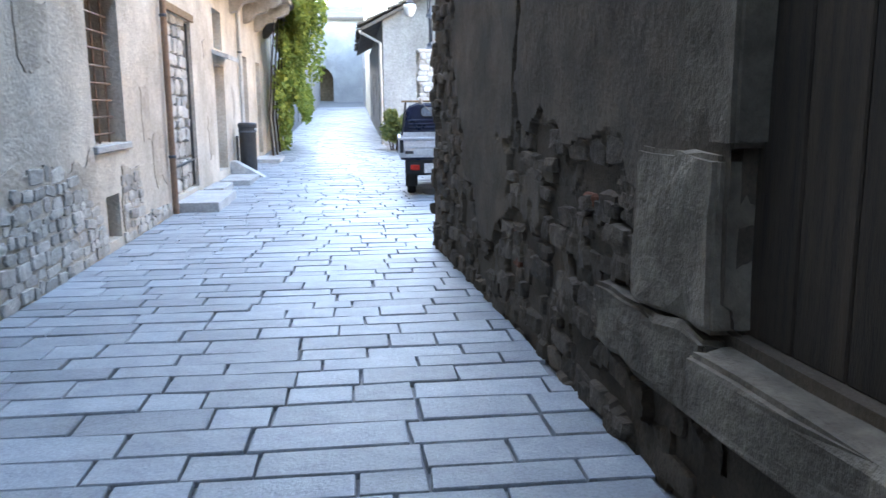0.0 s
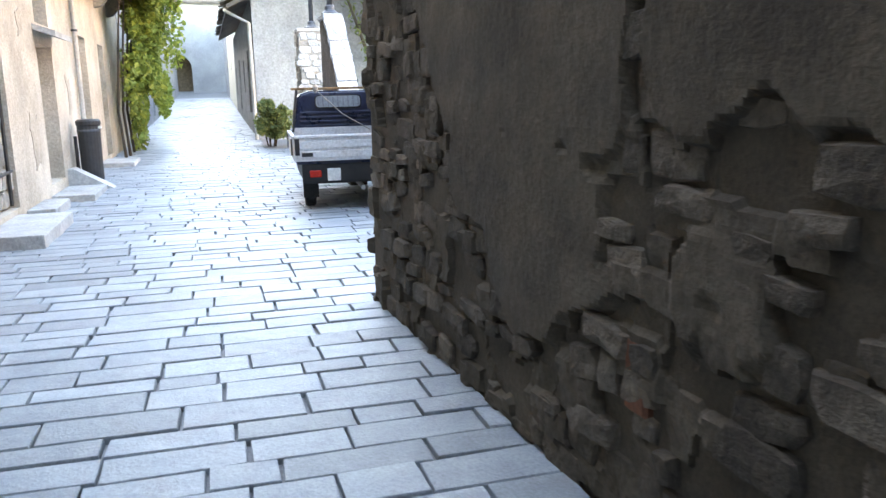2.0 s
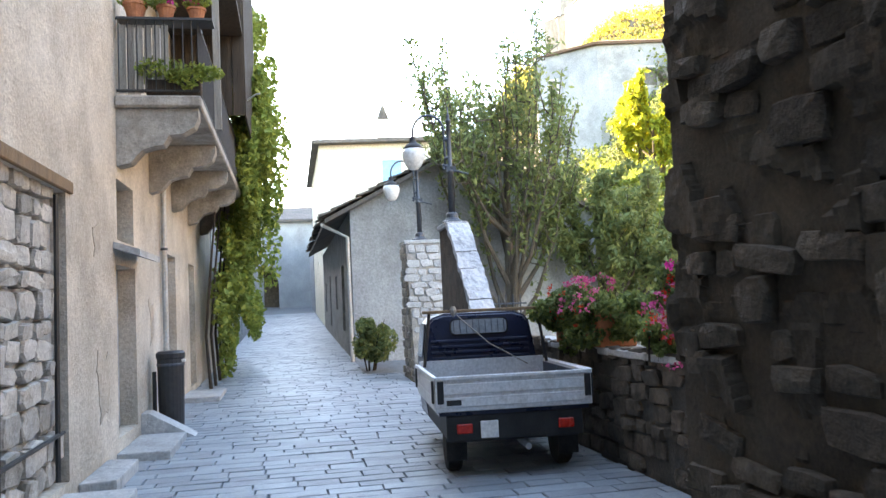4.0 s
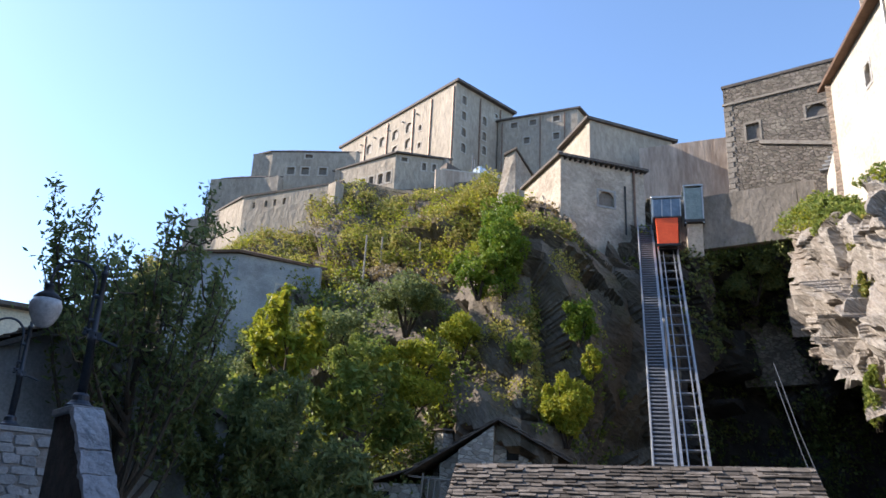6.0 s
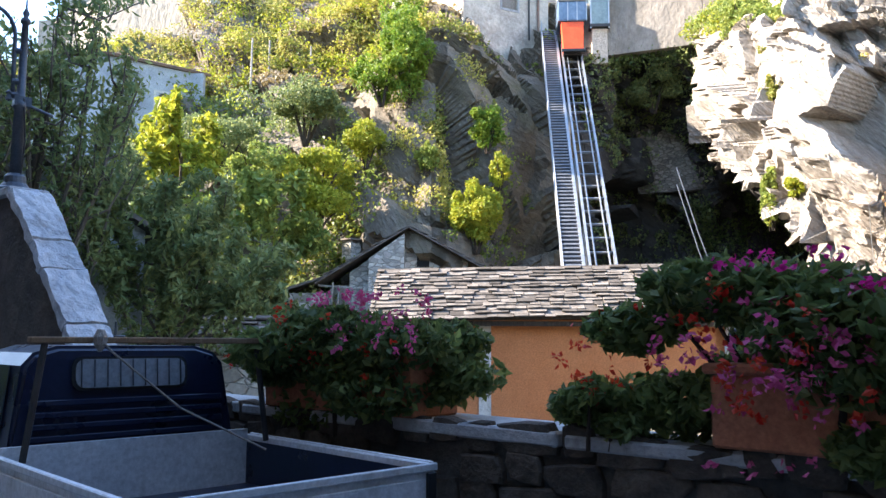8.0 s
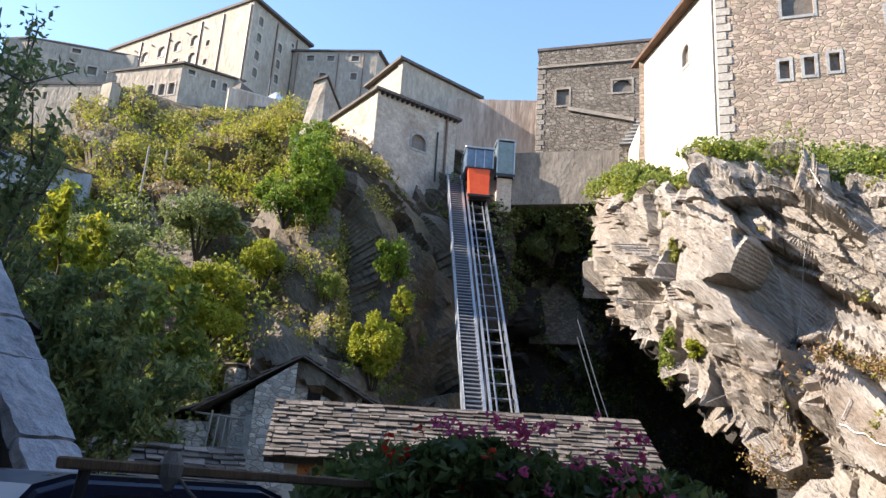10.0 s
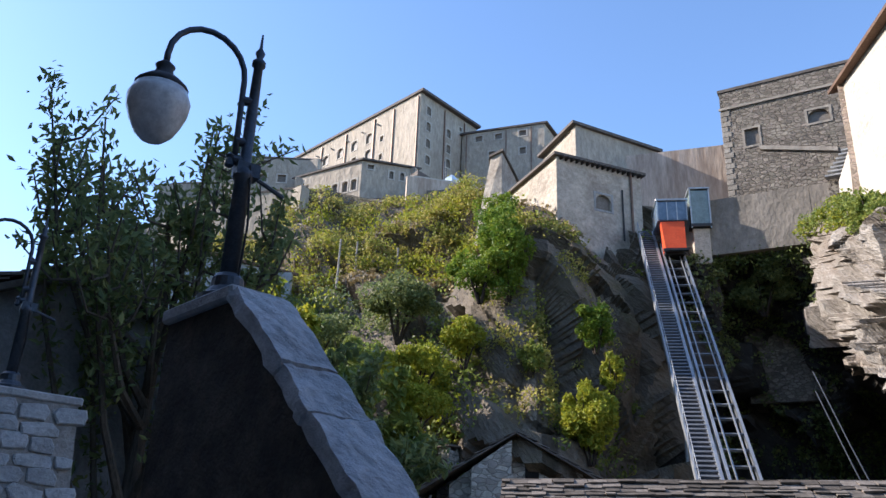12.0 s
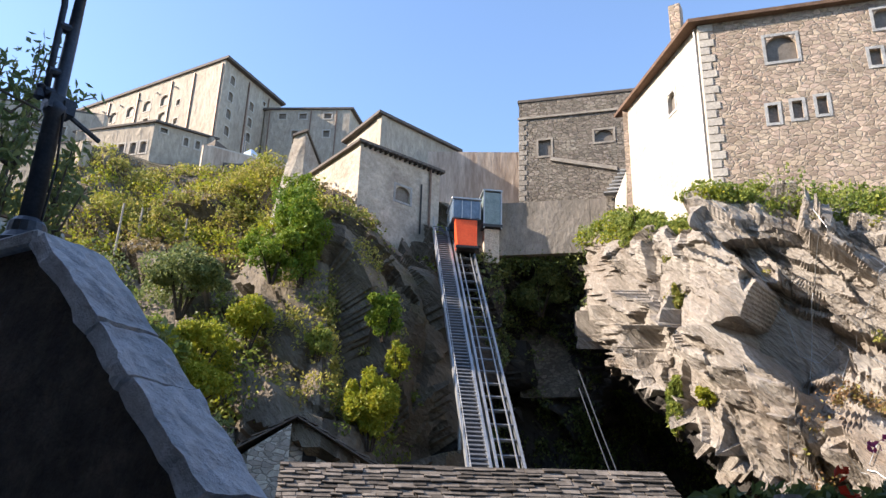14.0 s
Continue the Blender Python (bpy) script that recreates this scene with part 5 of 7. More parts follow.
# ---- three-wheeled pickup ----
def pickup(x, y):
    e = thing("pickup", "dark blue three-wheeled pickup with pale grey drop-side bed", "pickup", at=(x, y, 0))
    e.rotation_euler.z = radians(-3.5)
    W, L0 = 0.755, 1.75
    part("bed_floor", one_box(-W + 0.03, W - 0.03, 0.03, L0 - 0.03, 0.60, 0.66), BLUE_DARK, e, "dark painted bed floor")
    for sx in (-1, 1):
        part("bed_lining", one_box(sx * (W - 0.034) - 0.003, sx * (W - 0.034) + 0.003, 0.04, L0 - 0.035, 0.663, 0.93), BLUE_DARK, e)
    part("bed_lining", one_box(-W + 0.045, W - 0.045, 0.032, 0.037, 0.663, 0.93), BLUE_DARK, e)

    def side(name, m, ln):
        bm = one_box(0, ln, -0.028, 0, 0.64, 0.965, m, bevel=0.006)
        p = part(name, bm, BED_GREY, e)
        part("top_rail", one_box(0, ln, 0.003, 0.022, 0.935, 0.972, m, bevel=0.005), BED_GREY, p)
        part("pressed_rib", one_box(0.04, ln - 0.04, 0.002, 0.012, 0.80, 0.90, m, bevel=0.004), BED_GREY, p)
        part("pressed_rib", one_box(0.04, ln - 0.04, 0.002, 0.010, 0.68, 0.77, m, bevel=0.004), BED_GREY, p)
        for u in (0.015, ln - 0.075):
            part("latch", one_box(u, u + 0.06, 0.012, 0.03, 0.72, 0.93, m, bevel=0.004), BLACK_PLASTIC, p, "dark corner latch")
        return p
    back = side("tailgate", wall_frame((-W, 0), (W, 0))[1], 2 * W)
    for k in range(7):
        part("embossed_mark", one_box(0.45 + 0.085 * k, 0.505 + 0.085 * k, 0.0125, 0.016, 0.815, 0.885, wall_frame((-W, 0), (W, 0))[1]), BED_GREY, back)
    part("badge", one_box(0.10, 0.24, 0.011, 0.016, 0.70, 0.75, wall_frame((-W, 0), (W, 0))[1]), IRON_BLACK, back, "small dark badge")
    side("side_panel", wall_frame((-W, L0), (-W, 0.03))[1], L0 - 0.03)
    side("side_panel", wall_frame((W, 0.03), (W, L0))[1], L0 - 0.03)
    part("front_board", one_box(-W + 0.03, W - 0.03, L0 - 0.03, L0, 0.66, 1.0), BED_GREY, e)
    bm = one_box(-0.64, 0.64, 0.06, 2.6, 0.34, 0.595, bevel=0.02)
    box(bm, -0.66, 0.66, 0.03, 0.06, 0.36, 0.60, bevel=0.01)
    part("chassis", bm, BLACK_PLASTIC, e)
    for sx in (-1, 1):
        m = Matrix.Translation((sx * 0.55, 0.5, 0.245)) @ Matrix.Rotation(math.pi / 2, 4, "Y")
        w = part("wheel", lathe(bmesh.new(), [(0.16, -0.075), (0.225, -0.07), (0.245, -0.045), (0.245, 0.045), (0.225, 0.07), (0.16, 0.075)], 20, m), RUBBER, e, "black tyre")
        part("rim", lathe(bmesh.new(), [(0.04, -0.065), (0.15, -0.07), (0.158, -0.03), (0.158, 0.03), (0.15, 0.07), (0.04, 0.065)], 16, m), STEEL, w, "steel rim")
        part("tail_light", one_box(sx * 0.49 - 0.075, sx * 0.49 + 0.075, 0.005, 0.03, 0.43, 0.52, bevel=0.008), LAMP_RED, e, "red rear lamp")
        part("mud_flap", one_box(sx * 0.55 - 0.1, sx * 0.55 + 0.1, 0.2, 0.215, 0.15, 0.36), RUBBER, e)
    part("number_plate", one_box(-0.34, -0.17, 0.005, 0.016, 0.38, 0.54, bevel=0.004), PLATE_WHITE, e, "small white number plate")
    part("exhaust", tube(bmesh.new(), [(0.1, 0.9, 0.3), (0.12, 0.2, 0.28), (0.12, 0.04, 0.27)], 0.03, 8), STEEL, e)
    # cab: tapering shell with rounded top edges
    prof = [(0.64, 0.34), (0.67, 0.62), (0.67, 0.98), (0.61, 1.42), (0.55, 1.49), (0.42, 1.53)]
    sec = [(1.80, 1.0, 0.0), (1.84, 1.0, 0.0), (2.5, 1.0, 0.0), (2.95, 0.92, 0.0)]
    bm = bmesh.new()
    rings = []
    for yy, k, _ in sec:
        r = [(a * k, z) for a, z in prof] + [(-a * k, z) for a, z in reversed(prof)]
        rings.append([bm.verts.new((a, yy + (0.12 * (z - 1.0) if yy < 2 and z > 1.0 else 0) - (0.35 * (z - 1.0) if yy > 2.6 and z > 1.0 else 0), z)) for a, z in r])
    for q, w in zip(rings, rings[1:]):
        n = len(q)
        for k in range(n):
            bm.faces.new((q[k], q[(k + 1) % n], w[(k + 1) % n], w[k]))
    bm.faces.new(rings[0])
    bm.faces.new(rings[-1][::-1])
    bmesh.ops.recalc_face_normals(bm, faces=bm.faces[:])
    bmesh.ops.bevel(bm, geom=[d for d in bm.edges if d.is_manifold and d.calc_face_angle() > 0.6], offset=0.03, segments=3, affect="EDGES")
    cab = part("cab", bm, BLUE_DARK, e, smooth=False)
    tilt = Matrix.Translation((0, 1.80, 1.0)) @ Matrix.Rotation(-math.atan(0.12), 4, "X")
    for z in (0.0, 0.065, 0.13, 0.195):
        part("rib", one_box(-0.58, 0.58, -0.014, -0.002, z, z + 0.035, tilt, bevel=0.006), BLUE_DARK, cab)
    bm = bmesh.new()
    rr = 0.05
    w2, z0, z1 = 0.33, 0.29, 0.455
    ring = [(s * (w2 - rr) + rr * math.cos(t), c + rr * math.sin(t)) for s, c, t0 in ((1, z1 - rr, 0), (-1, z1 - rr, 90), (-1, z0 + rr, 180), (1, z0 + rr, 270)) for t in [radians(t0 + 30 * k) for k in range(4)]]
    prism(bm, [(a, -0.004, b) for a, b in ring], [(a, -0.016, b) for a, b in ring])
    bmesh.ops.recalc_face_normals(bm, faces=bm.faces[:])
    bm.transform(tilt)
    part("rear_window", bm, surface("hazy_rear_glass", (0.22, 0.24, 0.26), (0.27, 0.29, 0.31), 5, 0.12, 0, 30, spec=0.6), cab, "pale reflecting rear window")
    bm = bmesh.new()
    big = [(a * 1.06, (b - 0.3725) * 1.18 + 0.3725) for a, b in ring]
    prism(bm, [(a, -0.002, b) for a, b in big], [(a, -0.010, b) for a, b in big])
    bmesh.ops.recalc_face_normals(bm, faces=bm.faces[:])
    bm.transform(tilt)
    part("window_seal", bm, RUBBER, cab)
    for k in range(9):
        part("guard_wire", one_box(-0.3 + 0.075 * k - 0.003, -0.3 + 0.075 * k + 0.003, -0.026, -0.019, 0.295, 0.45, tilt), IRON, cab)
    for sx in (-1, 1):
        part("side_glass", prism(bmesh.new(), [(sx * 0.668, 1.98, 1.03), (sx * 0.668, 2.55, 1.03), (sx * 0.62, 2.5, 1.42), (sx * 0.62, 2.02, 1.42)], [(sx * 0.676, 1.98, 1.03), (sx * 0.676, 2.55, 1.03), (sx * 0.626, 2.5, 1.42), (sx * 0.626, 2.02, 1.42)]), PANE, cab)
        part("rack_post", tube(bmesh.new(), [(sx * 0.70, 1.46, 0.95), (sx * 0.62, 1.48, 1.555)], 0.018, 8), IRON_BLACK, e, "black rack post")
    part("rack_bar", one_box(-0.70, 0.72, 1.45, 1.51, 1.545, 1.58, bevel=0.006), WOOD, e, "wooden bar tied across the rack")
    part("rope", tube(bmesh.new(), [(-0.35, 1.44, 1.585), (-0.34, 1.43, 1.55), (-0.30, 1.41, 1.5), (0.0, 1.2, 1.2), (0.35, 0.9, 0.98)], 0.006, 6), WOOD_GREY, e, "thin rope")
    part("rope_knot", lathe(bmesh.new(), [(0.01, -0.06), (0.035, -0.02), (0.04, 0.02), (0.02, 0.06)], 8, Matrix.Translation((-0.35, 1.45, 1.56))), WOOD_GREY, e)
    return e


pickup(1.53, 12.69)

# ---- planters and bougainvillea on the parapet ----
def planter(y0, y1, label):
    e = thing("planter", label, "planter", at=(2.74, (y0 + y1) / 2, 1.131))
    h = (y1 - y0) / 2
    bm = bmesh.new()
    box(bm, -0.16, 0.24, -h, h, 0.0, 0.30, bevel=0.012)
    part("trough", bm, TERRACOTTA, e)
    part("rim", one_box(-0.185, 0.265, -h - 0.025, h + 0.025, 0.304, 0.35, bevel=0.012), TERRACOTTA, e)
    return e


def flowering(label, centre, radii, n, flowers):
    e = bush(label, centre, radii, n, 0.06, LEAF_DEEP, "flowering shrub", "bougainvillea", 30)
    inv = Matrix.Translation((-centre[0], -centre[1], -(centre[2] - radii[2])))
    for mat, k, bias, lab in flowers:
        C = blob_points(k * 9, centre, np.asarray(radii) * 1.05, 20, 0.95)
        keep = ((C - np.asarray(centre)) / np.asarray(radii)) @ np.asarray(bias)
        C = C[np.argsort(-keep)[:k]]
        C = np.repeat(C, 7, 0) + rng.normal(size=(k * 7, 3)) * 0.016
        me = leaf_mesh("flower", C, 0.036, long=0.9)
        me.transform(inv)
        tagged(finish("blossom", me, mat, e, lab), kind="stuff")
    return e


planter(10.35, 11.35, "long terracotta planter box on the parapet")
planter(13.1, 14.5, "dark terracotta trough on the parapet")
flowering("dense dark bougainvillea with magenta and red flowers", (2.78, 10.95, 1.48), (0.58, 1.12, 0.50), 24000, [(PETAL, 45, (0.0, -0.5, 1.0), "magenta flower heads"), (PETAL_RED, 40, (-1.0, 0.6, 0.0), "red flower heads"), (PETAL_PINK, 45, (-1, -0.8, 0.1), "pink flower heads"), (PETAL_PINK, 30, (-1, 0.4, 0.4), "pink flower heads")])
flowering("dark bougainvillea bush with scattered pink flowers", (2.74, 13.85, 1.44), (0.54, 1.2, 0.46), 22000, [(PETAL_PINK, 60, (-0.6, -0.5, 0.9), "pink flower heads"), (PETAL_RED, 45, (-1.0, 0.2, 0.0), "red flower heads")])
flowering("trailing red geranium on the parapet", (2.66, 11.95, 1.26), (0.2, 0.3, 0.17), 2000, [(PETAL_RED, 14, (-0.5, 0, 1.0), "red flower heads")])
bush("dark shrub in front of the grey house", (1.35, 24.9, 0.95), (0.6, 1.1, 0.75), 5000, 0.09, LEAF_DARK, "shrub", "shrub", 14)

# ---- tree behind the buttresses ----
def tree(label, base, height, spread, n_limbs, leaves, size, mat, start=0.25, lean=0.25, seed=1, fork=5):
    r = random.Random(seed)
    e = thing("tree", label, "tree", at=base)
    bm = bmesh.new()
    h0 = height * start
    tube(bm, [(0, 0, -0.6), (0.03, 0.02, h0 * 0.5), (0, 0.05, h0), (0.1, 0.1, height * 0.62)], [height * 0.021, height * 0.017, height * 0.014, height * 0.006], 9)
    pts = []
    for k in range(n_limbs):
        t = 2 * math.pi * k / n_limbs + r.uniform(-0.3, 0.3)
        z0 = h0 + (height * 0.4) * r.random() ** 1.4
        reach = spread * r.uniform(0.45, 1.0)
        top = min(height, z0 + (height - z0) * r.uniform(0.45, 1.0) * (1.15 - 0.45 * reach / spread))
        a = Vector((0.05, 0.05, z0))
        c = Vector((reach * math.cos(t), reach * math.sin(t), top))
        m1 = a.lerp(c, 0.5) + Vector((0.18 * reach * math.cos(t), 0.18 * reach * math.sin(t), -0.06 * height))
        path = [a, a.lerp(m1, 0.6), m1.lerp(c, 0.35), c]
        tube(bm, path, [height * 0.007, height * 0.005, height * 0.003, height * 0.0012], 6)
        for j in range(fork):
            s = r.uniform(0.2, 0.98)
            p = path[1].lerp(path[2], s * 2) if s < 0.5 else path[2].lerp(path[3], s * 2 - 1)
            q = p + Vector((r.gauss(0, 0.32) * spread * 0.5, r.gauss(0, 0.32) * spread * 0.5, r.uniform(0.05, 0.2) * height * lean * 2))
            tube(bm, [p, p.lerp(q, 0.5) + Vector((0, 0, -0.03 * height)), q], [height * 0.0025, height * 0.0018, height * 0.0008], 5)
            pts.append((p, q))
        pts.append((path[1], path[2]))
        pts.append((path[2], path[3]))
    part("trunk", bm, surface("bark", (0.075, 0.06, 0.045), (0.13, 0.105, 0.08), 8, 0.9, 0.6, 40, stretch=(3, 3, 0.5)), e)
    ln = np.array([(q - p).length for p, q in pts])
    k = rng.choice(len(pts), leaves, p=ln / ln.sum())
    A, B = np.array([tuple(p) for p, _ in pts]), np.array([tuple(q) for _, q in pts])
    t = rng.uniform(0.05, 1.08, (leaves, 1))
    C = A[k] * (1 - t) + B[k] * t + rng.normal(size=(leaves, 3)) * np.array([1, 1, 0.8]) * spread * 0.045
    finish("crown", leaf_mesh("crown", C, size, lean=np.array([0, 0, -0.5]), long=1.5), mat, e)
    return e


tree("tall slender tree with dark green leaves", (5.3, 26.2, -0.9), 11.1, 2.45, 22, 12500, 0.115, LEAF_DARK, 0.14, seed=4, fork=9)
tree("small leafy tree beside the grey house", (8.5, 26.6, -0.9), 6.6, 2.4, 16, 15000, 0.13, LEAF_DARK, 0.25, seed=9)
for (x, y, z), h, sp, n, mat, lab, sd in (((18.2, 43.6, 5.2), 8.2, 2.5, 5200, LEAF_YELLOW, "sunlit yellow-green tree on the slope", 12), ((15.2, 41.0, 1.5), 7.0, 2.8, 5000, LEAF_MID, "green tree at the foot of the slope", 13),
                                          ((12.2, 38.2, -0.5), 6.5, 3.2, 5000, LEAF_DARK, "dark green tree behind the houses", 14), ((21.5, 41.5, 3.0), 7.0, 3.0, 5000, LEAF_MID, "green tree above the stone house", 15),
                                          ((17.5, 37.5, -0.5), 5.5, 3.0, 4500, LEAF_DARK, "dark tree behind the low stone house", 16)):
    tree(lab, (x, y, z), h, sp, 12, n, 0.3, mat, 0.2, seed=sd, fork=5)

# ---- bushes on the rock ----
for c, r, n, mat, lab in (((30.0, 35.5, 8.0), (1.6, 1.6, 1.8), 9500, LEAF_YELLOW, "round yellow-green bush on a rock ledge"),
                          ((31.4, 41.8, 18.4), (2.1, 2.1, 3.0), 6500, LEAF_BRIGHT, "tall fresh green bush on the spur"),
                          ((29.6, 42.2, 16.6), (2.2, 2.0, 1.6), 4000, LEAF_BRIGHT, "fresh green bush under the gatehouse"),
                          ((35.6, 46.2, 22.4), (2.4, 2.2, 2.2), 5000, LEAF_BRIGHT, "fresh green bush at the foot of the gatehouse"),
                          ((32.6, 36.9, 13.3), (1.35, 1.35, 1.35), 3000, LEAF_BRIGHT, "sunlit bush on the rock face"),
                          ((28.3, 42.0, 12.4), (1.7, 1.6, 1.3), 3000, LEAF_YELLOW, "yellow-green bush on the spur"),
                          ((25.6, 42.6, 10.4), (2.7, 2.0, 1.5), 4200, LEAF_YELLOW, "spreading yellow-green tree crown"),
                          ((24.2, 41.0, 8.3), (2.2, 1.8, 1.2), 3600, LEAF_YELLOW, "low layered yellow-green tree crown"),
                          ((22.6, 43.5, 10.2), (2.2, 2.0, 1.6), 3600, LEAF_MID, "green bush on the slope"),
                          ((32.0, 35.6, 10.6), (0.8, 0.8, 1.0), 1500, LEAF_YELLOW, "small bush in a cleft"),
                          ((29.6, 38.6, 11.3), (0.8, 0.8, 0.9), 1400, LEAF_MID, "small bush in a cleft"),
                          # these three thickets take the dark leaves to colour in the slope's shade
                          ((27.6, 46.5, 15.0), (3.0, 2.6, 1.9), 5000, LEAF_DARK, "dark green thicket with shade in its leaf colour"),
                          ((24.0, 49.5, 12.6), (3.4, 2.6, 1.9), 5500, LEAF_DARK, "dark green thicket with shade in its leaf colour"),
                          ((20.6, 50.5, 10.6), (3.0, 2.6, 2.0), 5000, LEAF_DARK, "dark green thicket with shade in its leaf colour"),
                          ((38.4, 25.0, 18.0), (1.4, 1.3, 1.3), 3000, LEAF_MID, "bush on the cliff edge"),
                          ((36.9, 23.4, 8.6), (0.55, 0.6, 1.6), 1500, LEAF_MID, "hanging ivy on the cliff"),
                          ((34.8, 21.6, 8.3), (0.5, 0.5, 0.5), 700, LEAF_YELLOW, "yellow tuft on the cliff"),
                          ((35.3, 22.4, 13.1), (0.45, 0.45, 0.8), 900, LEAF_SCRUB, "dry tuft on the cliff"),
                          ((47.0, 34.4, 18.6), (1.6, 2.6, 1.7), 3500, LEAF_DARK, "dark ivy under the rampart")):
    bush(lab, c, r, int(n * 1.35), 0.175, mat, lumps=42 if n > 9000 else 20)


def scrub(name, label, a0, a1, s0, s1, clumps, per, mat, size, radius, squash=0.7, lift=0.35, keep=None):
    """Low growth scattered over a stretch of the slope."""
    i = rng.integers(np.searchsorted(AZ, a0), np.searchsorted(AZ, a1), clumps)
    c = P[i, np.searchsorted(S_STEPS, rng.uniform(s0, s1, clumps))]
    if keep is not None:
        c = c[[noise.noise(Vector(p) * 0.22 + Vector((keep, 0, 0))) > -0.12 for p in c]]
    m = len(c)
    R = radius * rng.uniform(0.5, 1.5, m)
    k = np.repeat(np.arange(m), per)
    q = rng.normal(size=(m * per, 3))
    q /= np.linalg.norm(q, axis=1)[:, None]
    q *= rng.uniform(0.5, 1.0, (m * per, 1))
    q[:, 2] *= squash
    C = c[k] + q * R[k][:, None]
    C[:, 2] += lift * R[k]
    return tagged(finish(name, leaf_mesh(name, C, size), mat), label, "scrub", kind="stuff")


scrub("hill_scrub", "sunlit olive scrub on the upper slope", 17, 50, 3.2, 4.98, 2300, 60, LEAF_SCRUB, 0.24, 0.95, keep=3)
scrub("hill_scrub", "green scrub on the upper slope", 17, 50, 3.0, 4.98, 620, 60, LEAF_YELLOW, 0.24, 1.0, keep=9)
scrub("hill_grass", "dry grass between the bushes", 17, 52, 3.0, 4.98, 2600, 9, DRY_GRASS, 0.30, 0.5, 0.5, 0.2)
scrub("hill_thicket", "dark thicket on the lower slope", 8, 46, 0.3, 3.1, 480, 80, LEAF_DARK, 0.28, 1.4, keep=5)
scrub("hill_thicket", "green thicket on the lower slope", 8, 46, 0.3, 2.6, 330, 80, LEAF_MID, 0.26, 1.2, keep=14)
scrub("hill_thicket", "yellow-green sunlit crowns on the lower slope", 26, 47, 0.8, 2.9, 110, 90, LEAF_YELLOW, 0.24, 1.1, keep=21)
scrub("rock_ivy", "creepers and brambles on the rock spur", 47.5, 53.5, 1.2, 3.6, 260, 46, LEAF_SCRUB, 0.2, 0.65, 0.9, 0.1)
scrub("rock_ivy", "sparse growth on the spur", 50, 58, 0.6, 4.2, 130, 40, LEAF_MID, 0.22, 0.55, 0.9, 0.15, keep=2)
C = np.concatenate([np.array((44.3 + 2.7 * t, 36.7 - 7.2 * t, 20.2)) + rng.normal(size=(110, 3)) * (0.25, 0.3, 0.45) for t in np.linspace(0, 1, 22)])
tagged(finish("rampart_ivy", leaf_mesh("rampart_ivy", C, 0.2), LEAF_DEEP), "dark ivy hanging along the foot of the rampart", "ivy", kind="stuff")
# Brush with extra dark leaves added to paint the gully's shade.
scrub("gully_growth", "brush under the overhanging cliff, dark leaves deepening its shade", 68.5, 79.0, 0.2, 2.5, 420, 46, LEAF_DEEP, 0.24, 0.7, 0.9, 0.1)
scrub("gully_growth", "growth in the gully, dark leaves standing in for shade", 60.5, 70.5, 0.6, 4.1, 520, 40, LEAF_DARK, 0.25, 0.7, 0.9, 0.1)
scrub("cliff_top_scrub", "low green scrub along the cliff top", 70, 112, 4.25, 4.99, 800, 52, LEAF_MID, 0.2, 0.62, 0.8, 0.3)
scrub("cliff_top_scrub", "yellowing scrub along the cliff top", 70, 112, 4.2, 4.99, 420, 46, LEAF_YELLOW, 0.19, 0.5, 0.8, 0.3, keep=6)
scrub("cliff_tufts", "dry tufts in the cracks of the cliff", 72, 112, 0.8, 4.4, 150, 30, LEAF_SCRUB, 0.16, 0.3, 0.8, 0.1, keep=4)
def on_rock(a, q, out):
    i, j = int(np.searchsorted(AZ, a)), int(np.abs(S_STEPS - q).argmin())
    p = P[i, j]
    away = np.array([EYE_X - p[0], EYE_Y - p[1], 0.0])
    return Vector(p + away / np.linalg.norm(away) * out)


for a0, q0, a1, q1 in ((78.5, 4.2, 92, 2.0), (84, 4.2, 98, 2.4), (74.5, 3.6, 86, 1.6), (86, 4.0, 79.5, 2.7), (90, 3.8, 82, 2.2), (95, 3.6, 86, 1.6), (80, 3.0, 90, 1.3)):
    pts = [on_rock(a0 + (a1 - a0) * k / 16, q0 + (q1 - q0) * k / 16, 0.12) for k in range(17)]
    tagged(part("rock_net_cable", tube(bmesh.new(), pts, 0.018, 5), STEEL), "thin steel cable of the rockfall net on the cliff", "cable", "rockfall net cables")
C = np.concatenate([np.array(on_rock(81.5 + 9 * t, 3.0 - 0.95 * t, 0.05)) + rng.normal(size=(60, 3)) * (0.3, 0.35, 0.22) for t in np.linspace(0, 1, 46)])
tagged(finish("ledge_growth", leaf_mesh("ledge_growth", C, 0.15), DRY_RED), "dry red-brown plants along a ledge of the cliff", "dry plants", kind="stuff")
# ---- funicular ----
track = thing("funicular_track", "steep steel funicular track with a stair beside the rails", "railway track")
bot, topp = Vector((27.2, 26.6, 0.0)), Vector((43.9, 39.7, 22.8))
way = (topp - bot).normalized()
across = Vector((way.y, -way.x, 0)).normalized()
upn = across.cross(way).normalized()
if upn.z < 0:
    upn = -upn
span = (topp - bot).length


def on_track(a, s, h):
    return bot + across * a + way * s + upn * h


def beam(a, s0, s1, h0, h1, w):
    lo = [on_track(a + x, s, h0) for s, x in ((s0, -w), (s0, w), (s1, w), (s1, -w))]
    hi = [on_track(a + x, s, h1) for s, x in ((s0, -w), (s0, w), (s1, w), (s1, -w))]
    bm = prism(bmesh.new(), lo, hi)
    bmesh.ops.recalc_face_normals(bm, faces=bm.faces[:])
    return bm


